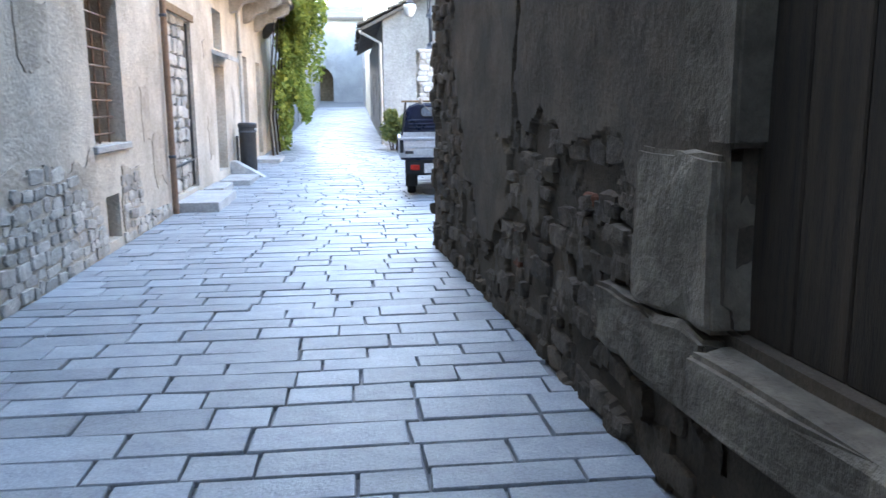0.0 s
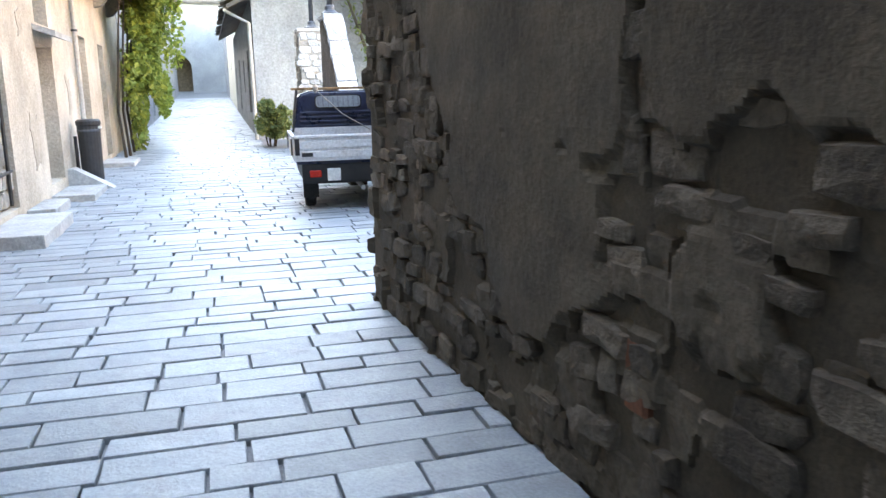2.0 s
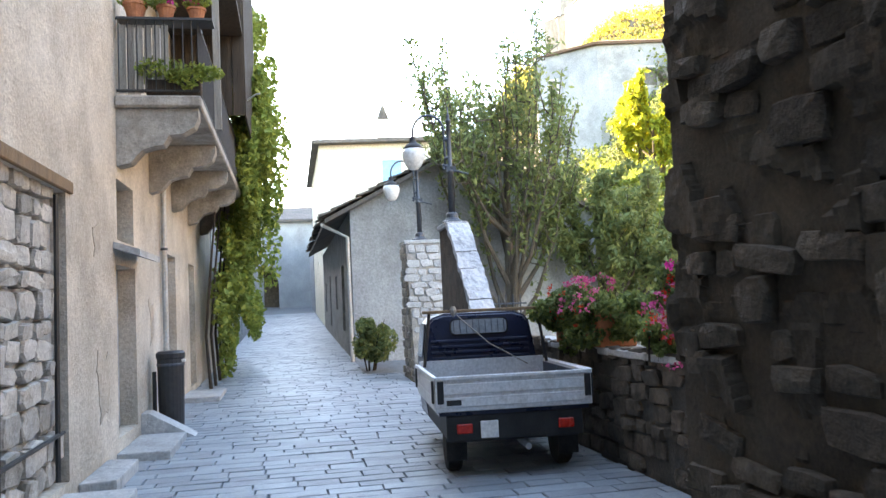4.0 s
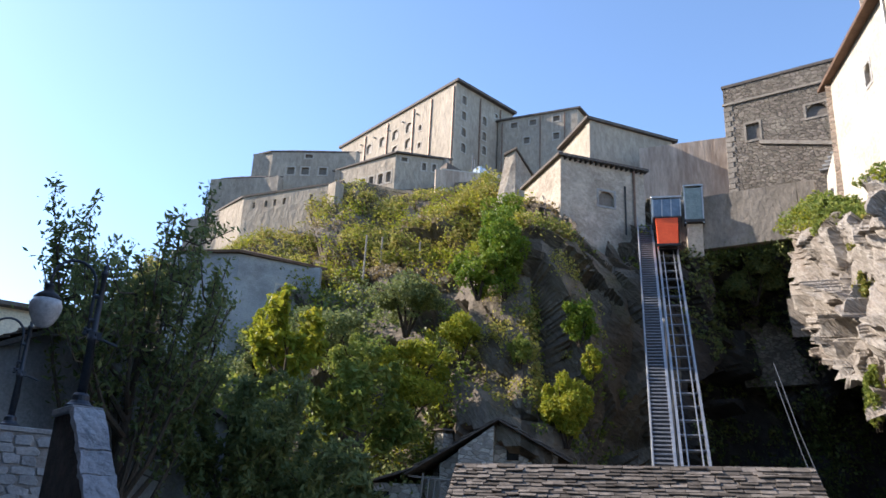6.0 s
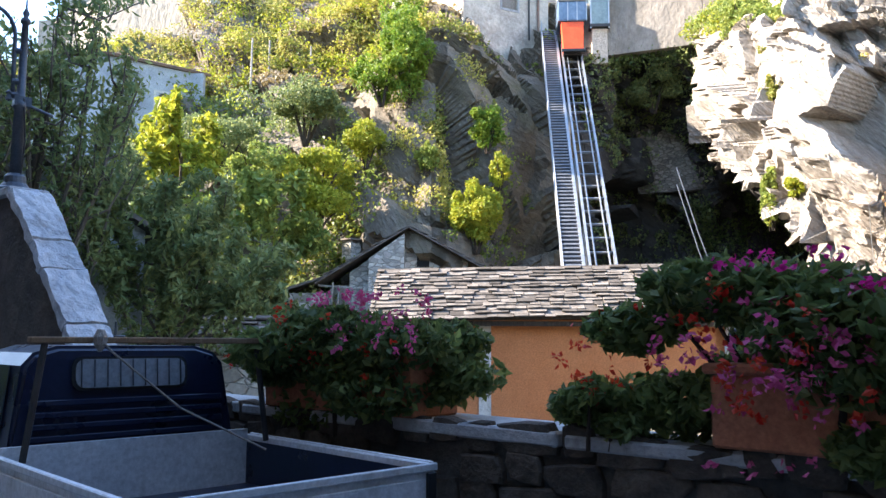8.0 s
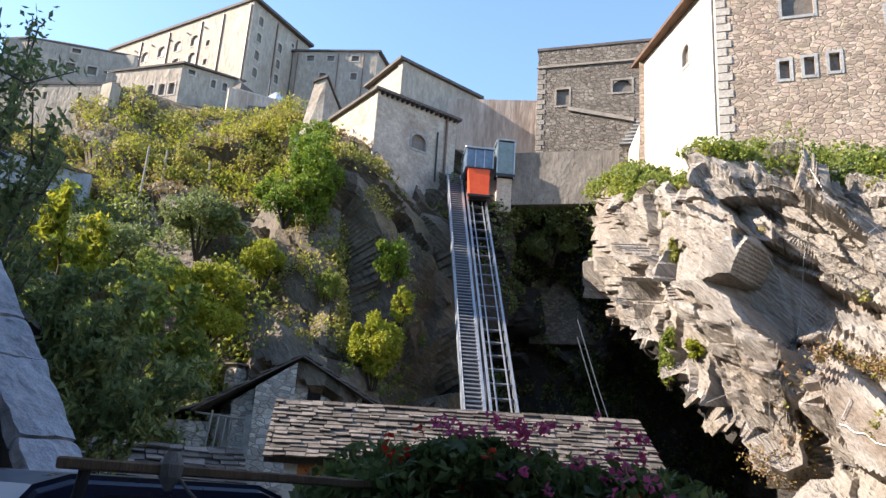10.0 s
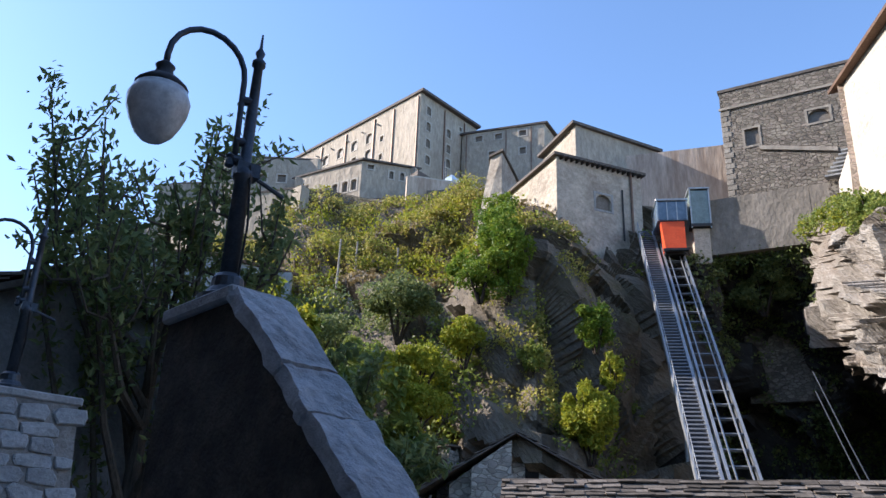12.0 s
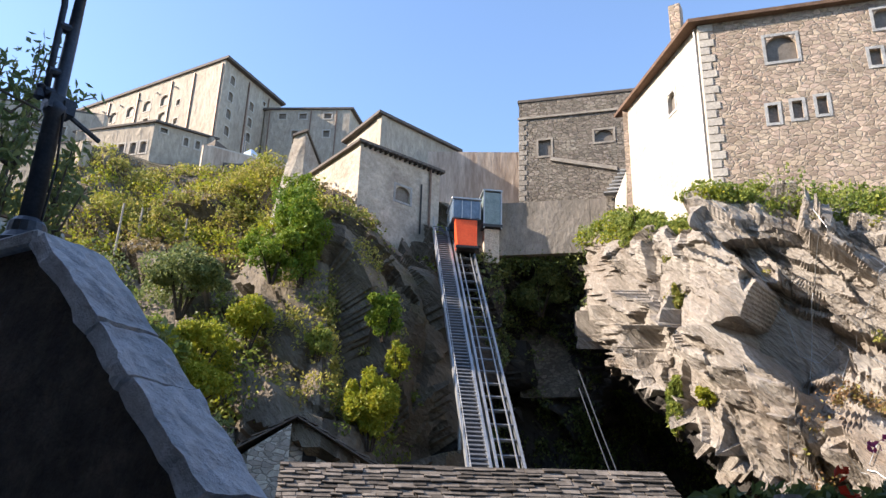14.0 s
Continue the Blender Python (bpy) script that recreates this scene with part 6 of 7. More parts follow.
for a, w in ((-1.25, 0.05), (-0.28, 0.07), (0.0, 0.06), (1.2, 0.06)):
    part("girder", beam(a, 0, span, -0.25, 0.06, w), STEEL, track, "pale galvanised girder")
for k in range(104):
    part("tread", beam(-0.76, 0.3 + k * 0.3, 0.41 + k * 0.3, -0.03, 0.02, 0.42), GRATING, track, "dark steel grating tread")
part("stair_bed", beam(-0.76, 0, span, -0.24, -0.2, 0.46), IRON_BLACK, track)
for k in range(30):
    part("sleeper", beam(0.6, 0.5 + k * 1.05, 0.58 + k * 1.05, -0.12, 0.0, 0.56), GRATING, track)
for a in (0.28, 0.92):
    part("rail", beam(a, 0, span, 0.004, 0.09, 0.03), STEEL, track)
bm = bmesh.new()
for k in range(22):
    tube(bm, [on_track(-1.28, 0.3 + 1.45 * k, 0.0), on_track(-1.28, 0.3 + 1.45 * k, 0) + Vector((0, 0, 0.95))], 0.02, 5)
tube(bm, [on_track(-1.28, 0.3, 0) + Vector((0, 0, 0.95)), on_track(-1.28, 30.7, 0) + Vector((0, 0, 0.95))], 0.022, 5)
part("handrail", bm, STEEL, track)
for s in (4, 10, 16, 22):
    p = on_track(0.0, s, -0.25)
    part("pier", tube(bmesh.new(), [Vector((p.x, p.y, -1.2)), p], 0.12, 8), STEEL, track)

car = thing("funicular_car", "red and glass funicular cabin at the top of the track", "cabin", at=tuple(on_track(0.6, 27.3, 0.1)))
o = Matrix.Translation((0, 0, 0)) @ Matrix.Rotation(math.atan2(across.y, across.x), 4, "Z")
part("nose_panel", prism(bmesh.new(), [o @ Vector(p) for p in ((-0.62, -0.9, 0.15), (0.62, -0.9, 0.15), (0.62, 0.3, 0.15), (-0.62, 0.3, 0.15))], [o @ Vector(p) for p in ((-0.72, -0.25, 2.2), (0.72, -0.25, 2.2), (0.72, 0.3, 2.2), (-0.72, 0.3, 2.2))]), RED_PAINT, car, "red-orange painted nose")
part("cabin", one_box(-0.95, 0.95, -0.3, 2.2, 2.25, 3.6, o, bevel=0.12, seg=2), GLAZED_BLUE, car, "grey glass cabin")
for x in (-0.9, -0.3, 0.3, 0.9):
    part("frame_bar", one_box(x - 0.03, x + 0.03, -0.34, -0.3, 2.25, 3.6, o), STEEL, car)
part("roof", one_box(-1.0, 1.0, -0.38, 2.3, 3.603, 3.75, o, bevel=0.03), STEEL, car)
part("bumper", one_box(-0.75, 0.75, -0.95, -0.7, 0.0, 0.14, o), IRON_BLACK, car)
part("undercarriage", one_box(-0.6, 0.6, -0.4, 2.2, -0.05, 0.13, o), IRON_BLACK, car)
stage = thing("lift_shaft", "glass lift landing with steel frame beside the cabin", "lift landing", at=tuple(on_track(2.4, 28.0, 0.0)))
part("glass_box", one_box(-0.55, 0.55, -0.5, 1.2, 1.7, 4.0, o), GLAZED, stage, "greenish glass box")
for x, y in ((-0.58, -0.53), (0.58, -0.53), (-0.58, 1.23), (0.58, 1.23)):
    part("corner_post", one_box(x - 0.04, x + 0.04, y - 0.04, y + 0.04, 1.4, 4.1, o), STEEL, stage)
part("floor_frame", one_box(-0.66, 0.66, -0.6, 1.3, 1.5, 1.69, o), IRON_BLACK, stage)
part("top_frame", one_box(-0.66, 0.66, -0.6, 1.3, 4.104, 4.2, o), STEEL, stage)
part("brick_base", one_box(-0.5, 0.5, -0.3, 1.1, -0.9, 1.45, o), PLASTER_GATE, stage)
path = thing("service_stair", "dark zigzag service stair in the gully", "stair")
for p, q in (((37.2, 28.2, 9.6), (36.0, 26.6, 6.0)), ((36.0, 26.6, 6.0), (35.2, 24.6, 1.2))):
    for h in (0.0, 0.9):
        part("handrail", tube(bmesh.new(), [Vector(p) + Vector((0, 0, h)), Vector(q) + Vector((0, 0, h))], 0.03, 6), IRON, path)

# ---- poles and terrace wall on the slope ----
for x, y, z in ((33.1, 60.4, 20.5), (34.4, 60.0, 20.6), (37.0, 58.2, 20.4)):
    e = thing("pole", "thin pale wooden pole on the slope", "pole", "poles on the slope", at=(x, y, z))
    part("shaft", tube(bmesh.new(), [(0, 0, 0), (0.03, 0, 4.0)], [0.09, 0.07], 8), WOOD_GREY, e)
block("grey terrace wall on the slope", ring_from((34.0, 60.0), (35.0, 58.4), (40.8, 53.4)), 16.5, 21.6, [PLASTER_GREY], roof=None, name="terrace_wall")
bm = bmesh.new()
tube(bm, [(25.3, 19.3, 2.2), (26.3, 16.5, 0.9), (27.6, 13.0, -0.8)], 0.09, 6)
part("wooden_beam", bm, WOOD_GREY)
tagged(bpy.data.objects["wooden_beam"], "long weathered beam sloping down beside the outbuilding", "beam")
m_a = wall_frame(a2, b2)[1]
for u in (0.98, 1.6, 2.22):
    part("window_bar", one_box(u - 0.035, u + 0.035, -0.11, -0.04, -0.72, 1.52, m_a), BLUE_SHUTTER, annex, "pale blue window frame")
for v in (-0.72, 0.1, 0.8, 1.5):
    part("window_bar", one_box(1.02, 2.18, -0.10, -0.05, v - 0.03, v + 0.03, m_a), BLUE_SHUTTER, annex)
part("downpipe", tube(bmesh.new(), [Vector((B.x, B.y, 2.15)) + nn * 0.5, Vector((B.x, B.y, 1.85)) + nn * 0.12, Vector((B.x, B.y, -1.2)) + nn * 0.12], 0.06, 8), ZINC, annex, "zinc downpipe")
part("eave_board", one_box(-0.6, 11.4, 0.42, 0.47, 2.08, 2.24, m_a), WOOD_DARK, annex)
rack = thing("drying_frame", "rough wooden pole frame against the stone house", "wooden frame")
q0 = ha - hd * 1.0 + hn * 0.35
for k in range(4):
    part("pole", tube(bmesh.new(), [q0 + hd * (0.35 * k) + Vector((0, 0, 1.2)), q0 + hd * (0.30 * k + 0.25) + hn * 0.1 + Vector((0, 0, 4.4 - 0.15 * k))], 0.05, 6), WOOD_GREY, rack)
part("pole", tube(bmesh.new(), [q0 - hd * 0.5 + Vector((0, 0, 4.25)), q0 + hd * 1.7 + Vector((0, 0, 4.1))], 0.05, 6), WOOD_GREY, rack)

# iron gate by the buttress
gate = thing("railing", "thin iron railing between the buttress and the parapet", "railing", at=(2.45, 17.9, 0))
for k in range(6):
    part("bar", tube(bmesh.new(), [(0.1 + 0.12 * k, 0, 0), (0.1 + 0.12 * k, 0, 1.75)], 0.012, 6), IRON, gate)
for z in (0.35, 1.6):
    part("cross_bar", tube(bmesh.new(), [(0.05, 0, z), (0.8, 0, z)], 0.014, 6), IRON, gate)

# ---- along the houses on the left ----
def stone_step(y0, y1, w, h, label):
    e = one_box(LX + 0.004, LX + w, y0, y1, -0.03, h, bevel=0.018, seg=2)
    for v in e.verts:
        v.co.y += 0.05 * math.sin(v.co.x * 9) * (1 if v.co.y > (y0 + y1) / 2 else -0.6)
    return tagged(part("door_step", e, STONE_PALE), label, "step", "door steps")


stone_step(11.25, 12.95, 0.62, 0.14, "worn grey stone slab step at a walled-up doorway")
stone_step(13.5, 14.7, 0.34, 0.12, "low worn stone step against the house")
stone_step(15.2, 16.6, 0.60, 0.10, "flat stone step before a grey door")
stone_step(20.6, 22.1, 0.7, 0.15, "low stone step by the vine")
bm = prism(bmesh.new(), [(LX + 0.004, 16.75, -0.02), (LX + 0.75, 16.75, -0.02), (LX + 0.75, 17.15, -0.02), (LX + 0.004, 17.15, -0.02)], [(LX + 0.004, 16.75, 0.36), (LX + 0.1, 16.75, 0.36), (LX + 0.1, 17.15, 0.36), (LX + 0.004, 17.15, 0.36)])
tagged(part("kerb_stone", bm, STONE_PALE), "sloping stone guard block beside a door", "kerb stone")

litter = thing("litter_bin", "tall dark cylindrical litter bin by the wall", "litter bin", at=(LX + 0.30, 17.45, 0.02))
part("body", lathe(bmesh.new(), [(0.16, 0.0), (0.175, 0.03), (0.19, 1.02), (0.205, 1.04), (0.205, 1.10), (0.17, 1.13)], 20), IRON_BLACK, litter, smooth=False)
part("band", lathe(bmesh.new(), [(0.19, 0.92), (0.197, 0.93), (0.197, 0.95), (0.19, 0.96)], 20), IRON, litter)
part("sticker", one_box(0.14, 0.212, -0.09, 0.0, 0.97, 1.01), PLATE_WHITE, litter, "small white sticker")
part("post", tube(bmesh.new(), [(-0.22, -0.05, 0), (-0.22, -0.05, 0.85)], 0.03, 8), IRON_BLACK, litter)

for y, mat, lab in ((10.95, COPPER, "thin brown downpipe on the house front"), (18.65, ZINC, "grey zinc downpipe on the house front")):
    e = thing("downpipe", lab, "downpipe", at=(LX + 0.07, y, 0))
    part("pipe", tube(bmesh.new(), [(0, 0, 0.02), (0, 0.02, 4.2), (0, 0, 9.2)], 0.045, 10), mat, e)
    for z in (0.8, 2.7, 4.6, 6.6):
        part("clamp", lathe(bmesh.new(), [(0.05, z), (0.056, z + 0.005), (0.056, z + 0.035), (0.05, z + 0.04)], 10), IRON, e)

# window grille
g = thing("window_grille", "rusty iron grille in front of a shuttered window", "window grille", at=(LX, 7.82, 1.12))
for k in range(9):
    part("bar", tube(bmesh.new(), [(-0.12, 0.02, 0.1 + 0.18 * k), (-0.12, 1.1, 0.1 + 0.18 * k)], 0.011, 6), COPPER, g)
for y in (0.2, 0.56, 0.92):
    part("upright", tube(bmesh.new(), [(-0.12, y, 0.0), (-0.12, y, 1.62)], 0.012, 6), COPPER, g)
part("window_sill", one_box(LX - 0.4, LX + 0.05, 7.74, 9.02, 1.04, 1.118, bevel=0.01), STONE_PALE, wall_left)
part("door_canopy", slab(bmesh.new(), [(LX + 0.004, 15.2, 2.56), (LX + 0.3, 15.2, 2.46), (LX + 0.3, 16.7, 2.46), (LX + 0.004, 16.7, 2.56)], 0.08), STONE_PALE, wall_left, "pale stone door canopy")
part("lintel", one_box(LX - 0.2, LX + 0.035, 11.2, 13.35, 2.85, 2.97, bevel=0.01), WOOD, wall_left, "brown wooden lintel")
for y in (11.45, 12.95):
    part("iron_strap", tube(bmesh.new(), [(LX - 0.03, y, 0.25), (LX - 0.03, y + 0.04, 2.8)], 0.025, 6), IRON_BLACK, wall_left, "black iron bar")
part("iron_strap", tube(bmesh.new(), [(LX - 0.03, 11.4, 0.62), (LX - 0.02, 13.1, 0.66)], 0.02, 6), IRON_BLACK, wall_left)

# ---- balcony on carved brackets ----
balcony = thing("balcony", "stone balcony on carved brackets with black railing and flower boxes", "balcony", at=(LX, 15.4, 4.2))
BW, BL = 1.02, 9.6
part("floor_slab", one_box(0.004, BW, 0, BL, 0.02, 0.16, bevel=0.02), STONE, balcony)
for k in range(5):
    y = 0.08 + k * 2.3
    prof = [(0.0, -0.7), (0.16, -0.66), (0.3, -0.5), (0.42, -0.46), (0.55, -0.44), (0.62, -0.32), (0.78, -0.3), (0.92, -0.22), (0.97, -0.1), (0.97, 0.015), (0.0, 0.015)]
    bm = prism(bmesh.new(), [(x + 0.004, y, z) for x, z in prof], [(x + 0.004, y + 0.26, z) for x, z in prof])
    bmesh.ops.recalc_face_normals(bm, faces=bm.faces[:])
    part("bracket", bm, STONE, balcony, "carved stone bracket")
for z in (0.22, 1.12):
    part("rail", tube(bmesh.new(), [(0.03, 0.03, z), (BW - 0.03, 0.03, z), (BW - 0.03, BL - 0.03, z)], 0.018, 6), IRON_BLACK, balcony)
for k in range(9):
    part("baluster", tube(bmesh.new(), [(0.06 + 0.108 * k, 0.03, 0.22), (0.06 + 0.108 * k, 0.03, 1.12)], 0.009, 5), IRON_BLACK, balcony)
for k in range(70):
    part("baluster", tube(bmesh.new(), [(BW - 0.03, 0.1 + 0.135 * k, 0.22), (BW - 0.03, 0.1 + 0.135 * k, 1.12)], 0.009, 5), IRON_BLACK, balcony)
part("ledge_rack", one_box(0.05, BW + 0.16, -0.02, 0.3, 1.10, 1.13), IRON_BLACK, balcony, "iron rack for flower pots")
for k in range(6):
    part("screen_board", one_box(0.05 + 0.1 * k, 0.14 + 0.1 * k, 0.07, 0.085, 0.2, 1.06, bevel=0.004), WOOD_GREY, balcony, "weathered pale board")
for x, y, s in ((0.25, 15.52, 1.0), (0.62, 15.5, 0.8), (0.98, 15.55, 0.8)):
    e = thing("flower_pot", "terracotta pot with small plants on the balcony rail", "flower pot", "balcony flower pots", at=(LX + x, y, 5.335))
    part("pot", lathe(bmesh.new(), [(0.09 * s, 0), (0.135 * s, 0.17 * s), (0.15 * s, 0.17 * s), (0.15 * s, 0.21 * s), (0.12 * s, 0.21 * s)], 14), TERRACOTTA, e)
    C = blob_points(420, (0, 0, 0.3 * s), (0.24 * s, 0.24 * s, 0.2 * s), 8)
    finish("foliage", leaf_mesh("foliage", C, 0.05), LEAF_MID, e)
    C = blob_points(60, (0, 0, 0.34 * s), (0.24 * s, 0.24 * s, 0.2 * s), 8)
    tagged(finish("bloom", leaf_mesh("bloom", C, 0.04), PETAL_RED if s == 1.0 else PETAL, e), kind="stuff")
e = thing("flower_box", "long flower box with trailing plants on the balcony floor", "flower box", at=(LX + 0.72, 15.55, 4.37))
part("box", one_box(-0.35, 0.3, -0.1, 0.1, 0.0, 0.2, bevel=0.01), WOOD_DARK, e)
finish("foliage", leaf_mesh("foliage", blob_points(1500, (0, -0.05, 0.28), (0.55, 0.25, 0.3), 10), 0.06), LEAF_MID, e)
upper = thing("gallery", "dark wooden gallery with board cladding under the eaves", "gallery", at=(LX, 17.2, 5.9))
for k in range(24):
    y = 3.2 + 0.2 * k
    part("board", one_box(1.30, 1.33, y, y + 0.19, -0.6, 6.0, bevel=0.004), WOOD_DARK, upper)
for k in range(6):
    part("board", one_box(0.05 + 0.21 * k, 0.25 + 0.21 * k, 3.17, 3.19, -0.6, 6.0, bevel=0.004), WOOD_DARK, upper)
part("floor", one_box(0.004, 1.3, 0.2, 8.0, 0.9, 1.0), WOOD_DARK, upper)
part("post", one_box(1.0, 1.1, 0.3, 0.4, -1.5, 3.6), WOOD_GREY, upper, "grey timber post")
for z in (1.3, 1.8):
    part("rail", one_box(1.02, 1.08, 0.42, 3.1, z, z + 0.06), WOOD_DARK, upper)
part("roof", slab(bmesh.new(), [(0.004, -1.5, 6.6), (1.75, -1.5, 6.1), (1.75, 8.2, 6.1), (0.004, 8.2, 6.6)], 0.1), WOOD_DARK, upper)
part("bracket_lamp", tube(bmesh.new(), [(1.34, 3.6, -0.2), (1.5, 3.55, -0.1), (1.58, 3.5, -0.1)], 0.015, 6), ZINC, upper)
# vine over the house end
vine = thing("vine", "large green vine climbing over the house end", "vine", at=(LX + 0.2, 25.5, 0))
C = np.concatenate([blob_points(9000, (0.45, 1.0, 2.3), (0.75, 4.6, 2.4), 26), blob_points(10000, (1.05, -1.2, 5.4), (1.0, 2.3, 3.2), 24), blob_points(3500, (1.0, 1.8, 8.4), (0.7, 2.4, 1.4), 12)])
finish("foliage", leaf_mesh("foliage", C, 0.15), LEAF_MID, vine)
bm = bmesh.new()
for k in range(7):
    y = -3.2 + 1.05 * k
    tube(bm, [(0.2, y, -0.05), (0.1, y + 0.15, 1.2), (0.25, y - 0.1, 2.6), (0.4, y + 0.3, 4.4)], [0.04, 0.03, 0.025, 0.012], 6)
part("stem", bm, WOOD_DARK, vine)
# ---- stones, boards and pavers, one by one ----
def stone_meshes(n, mat, seed, corners=8, dome=0.55):
    """Irregular rounded stones, one metre wide and high and one deep, to be scaled."""
    r = random.Random(seed)
    out = []
    for i in range(n):
        V, F = [], []
        ring = []
        for k in range(corners):
            t = 2 * math.pi * (k + r.uniform(-0.25, 0.25)) / corners
            c, s = math.cos(t), math.sin(t)
            q = 0.5 / max(abs(c), abs(s)) * r.uniform(0.86, 1.03)
            q = q * 0.82 + 0.5 * 0.18
            ring.append((q * c, q * s))
        for d, k in ((-0.4, 1.0), (0.62, 0.985), (0.93, 0.88)):
            V += [(x * k, d * (1 + (r.uniform(-0.15, 0.15) if d > 0 else 0)), z * k) for x, z in ring]
        V.append((r.uniform(-0.1, 0.1), 1.0 * (0.9 + 0.2 * dome), r.uniform(-0.1, 0.1)))
        for a in (0, corners):
            for k in range(corners):
                F.append((a + k, a + (k + 1) % corners, a + corners + (k + 1) % corners, a + corners + k))
        for k in range(corners):
            F.append((2 * corners + k, 2 * corners + (k + 1) % corners, 3 * corners))
        me = bpy.data.meshes.new("stone")
        me.from_pydata(V, [], F)
        me.materials.append(mat)
        out.append(me)
    return out


ROUGH = stone_meshes(14, STONE, 1)
DARK_STONES = stone_meshes(14, STONE_DARK, 2)
PALE = stone_meshes(8, STONE_PALE, 3)
WARM = stone_meshes(14, STONE_WARM, 4)


def rubble(parent, m, u0, u1, v0, v1, meshes, row=(0.1, 0.2), length=(0.14, 0.42), proud=0.05, where=None, seed=1, name="stone", lean=0.0, off=0.0):
    """Courses of uneven stones on a wall's face, each an object of its own."""
    r = random.Random(seed)
    inv = parent.matrix_world.inverted() if parent.parent else Matrix.Translation(-parent.location)
    v = v0
    count = 0
    while v < v1:
        h = r.uniform(*row)
        u = u0 + r.uniform(-0.2, 0)
        while u < u1:
            w = r.uniform(*length)
            c, z = u + w / 2, v + h / 2 + r.uniform(-0.02, 0.02)
            u += w
            if c < u0 or c > u1 or (where and not where(c, z, r)):
                continue
            k = r.uniform(0.92, 1.12)
            ob = new(name, r.choice(meshes))
            ob.parent = parent
            ob.matrix_local = inv @ m @ Matrix.Translation((c, off + lean * (v1 - z), z)) @ Matrix.Rotation(r.gauss(0, 0.08), 4, "Y") @ Matrix.Diagonal((w * 1.0, proud * r.uniform(0.55, 1.35), h * k, 1))
            count += 1
        v += h
    return count


def patchy(scale, cut, seed):
    return lambda u, z: noise.noise(Vector((u * scale, z * scale, seed))) > cut


# right wall: bare stones at the foot and at the corner
m_end = wall_frame((7.05, 8.05), (RX, 8.05))[1]
rubble(wall_right, m_end, 5.3, 5.98, 0.0, 3.1, ROUGH, (0.12, 0.22), (0.2, 0.5), 0.05, None, 6)


def ragged_patch(u0, u1, v0, v1, thick, seed, step=0.05, rag=0.09, m=m_r):
    """A sheet of old plaster with a worn, wandering edge."""
    ring = []
    for a, b in (((u0, v0), (u1, v0)), ((u1, v0), (u1, v1)), ((u1, v1), (u0, v1)), ((u0, v1), (u0, v0))):
        n = max(2, int((abs(b[0] - a[0]) + abs(b[1] - a[1])) / step))
        for k in range(n):
            t = k / n
            p = Vector((a[0] + (b[0] - a[0]) * t, a[1] + (b[1] - a[1]) * t, seed * 3.7))
            q = noise.noise_vector(p * 2.6) * rag + noise.noise_vector(p * 9.0) * rag * 0.3
            ring.append((p.x + q.x, p.y + q.y))
    c = (sum(p[0] for p in ring) / len(ring), sum(p[1] for p in ring) / len(ring))
    inner = [(c[0] + (u - c[0]) * 0.985, c[1] + (v - c[1]) * 0.985) for u, v in ring]
    lo, mid, hi = [(u, -0.01, v) for u, v in ring], [(u, thick * 0.7, v) for u, v in ring], [(u, thick, v) for u, v in inner]
    bm = prism(bmesh.new(), lo, mid)
    prism(bm, mid, hi)
    bmesh.ops.remove_doubles(bm, verts=bm.verts[:], dist=0.0001)
    bmesh.ops.recalc_face_normals(bm, faces=bm.faces[:])
    bm.transform(m)
    return bm


out_by = lambda z: 0.1 * (8.5 - z) / 9.0          # how far the leaning face stands out at a height


def plaster_left(u, z):
    """Above zero where the old plaster still holds."""
    y = 8.05 - u
    q = Vector((u * 0.9, z * 1.15, 7.7))
    v = noise.fractal(q, 1.0, 2.0, 4) * 0.75 + noise.noise(q * 5.0) * 0.12
    v -= 0.14 + 0.25 * max(0.0, noise.noise(q * 1.7 + Vector((9, 0, 0))))
    v += min(0.9, (z - 0.75) * 0.75)                       # bare at the foot
    v -= max(0.0, (y - 5.9)) * 0.55                        # bare at the corner
    v -= max(0.0, 0.9 - 2.2 * abs(y - 2.9)) * max(0.0, 1.4 - z) * 0.9
    v -= max(0.0, 0.45 - abs(z - 1.15 - 0.06 * (y - 3))) * 1.1 if 2.6 < y < 5.6 else 0.0
    v -= max(0.0, 0.14 - abs(y - 4.55 - 0.05 * math.sin(z * 5))) * 4 if z < 2.3 else 0.0
    return v


def relief(u, z):
    v = plaster_left(u, z)
    k = min(1.0, max(0.0, v / 0.07 + 0.4))
    q = Vector((u, z, 1.0))
    core = noise.cell(Vector((u * 5.2 + 0.7 * noise.noise(q * 3), z * 8.5 + 0.7 * noise.noise(q * 3 + Vector((4, 0, 0))), 3.0))) * 0.05 + noise.fractal(q * 6, 1.0, 2.0, 4) * 0.022
    skin = 0.055 + noise.fractal(q * 1.6, 1.0, 2.0, 3) * 0.014 + noise.noise(q * 24) * 0.0025
    return core * (1 - k) + skin * k


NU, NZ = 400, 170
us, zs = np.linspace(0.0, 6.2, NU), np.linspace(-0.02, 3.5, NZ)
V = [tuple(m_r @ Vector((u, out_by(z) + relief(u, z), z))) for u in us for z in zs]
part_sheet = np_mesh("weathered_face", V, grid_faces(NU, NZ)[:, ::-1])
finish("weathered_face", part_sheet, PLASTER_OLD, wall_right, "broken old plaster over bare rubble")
rubble(wall_right, m_r, 0.02, 6.2, 0.0, 3.3, DARK_STONES, (0.07, 0.17), (0.10, 0.34), 0.055, lambda u, z, r: plaster_left(u, z) < 0.02 and not (8.05 - u < 2.6 and z > 0.35) and r.random() < 0.5, 5, lean=0.0111, off=0.045)
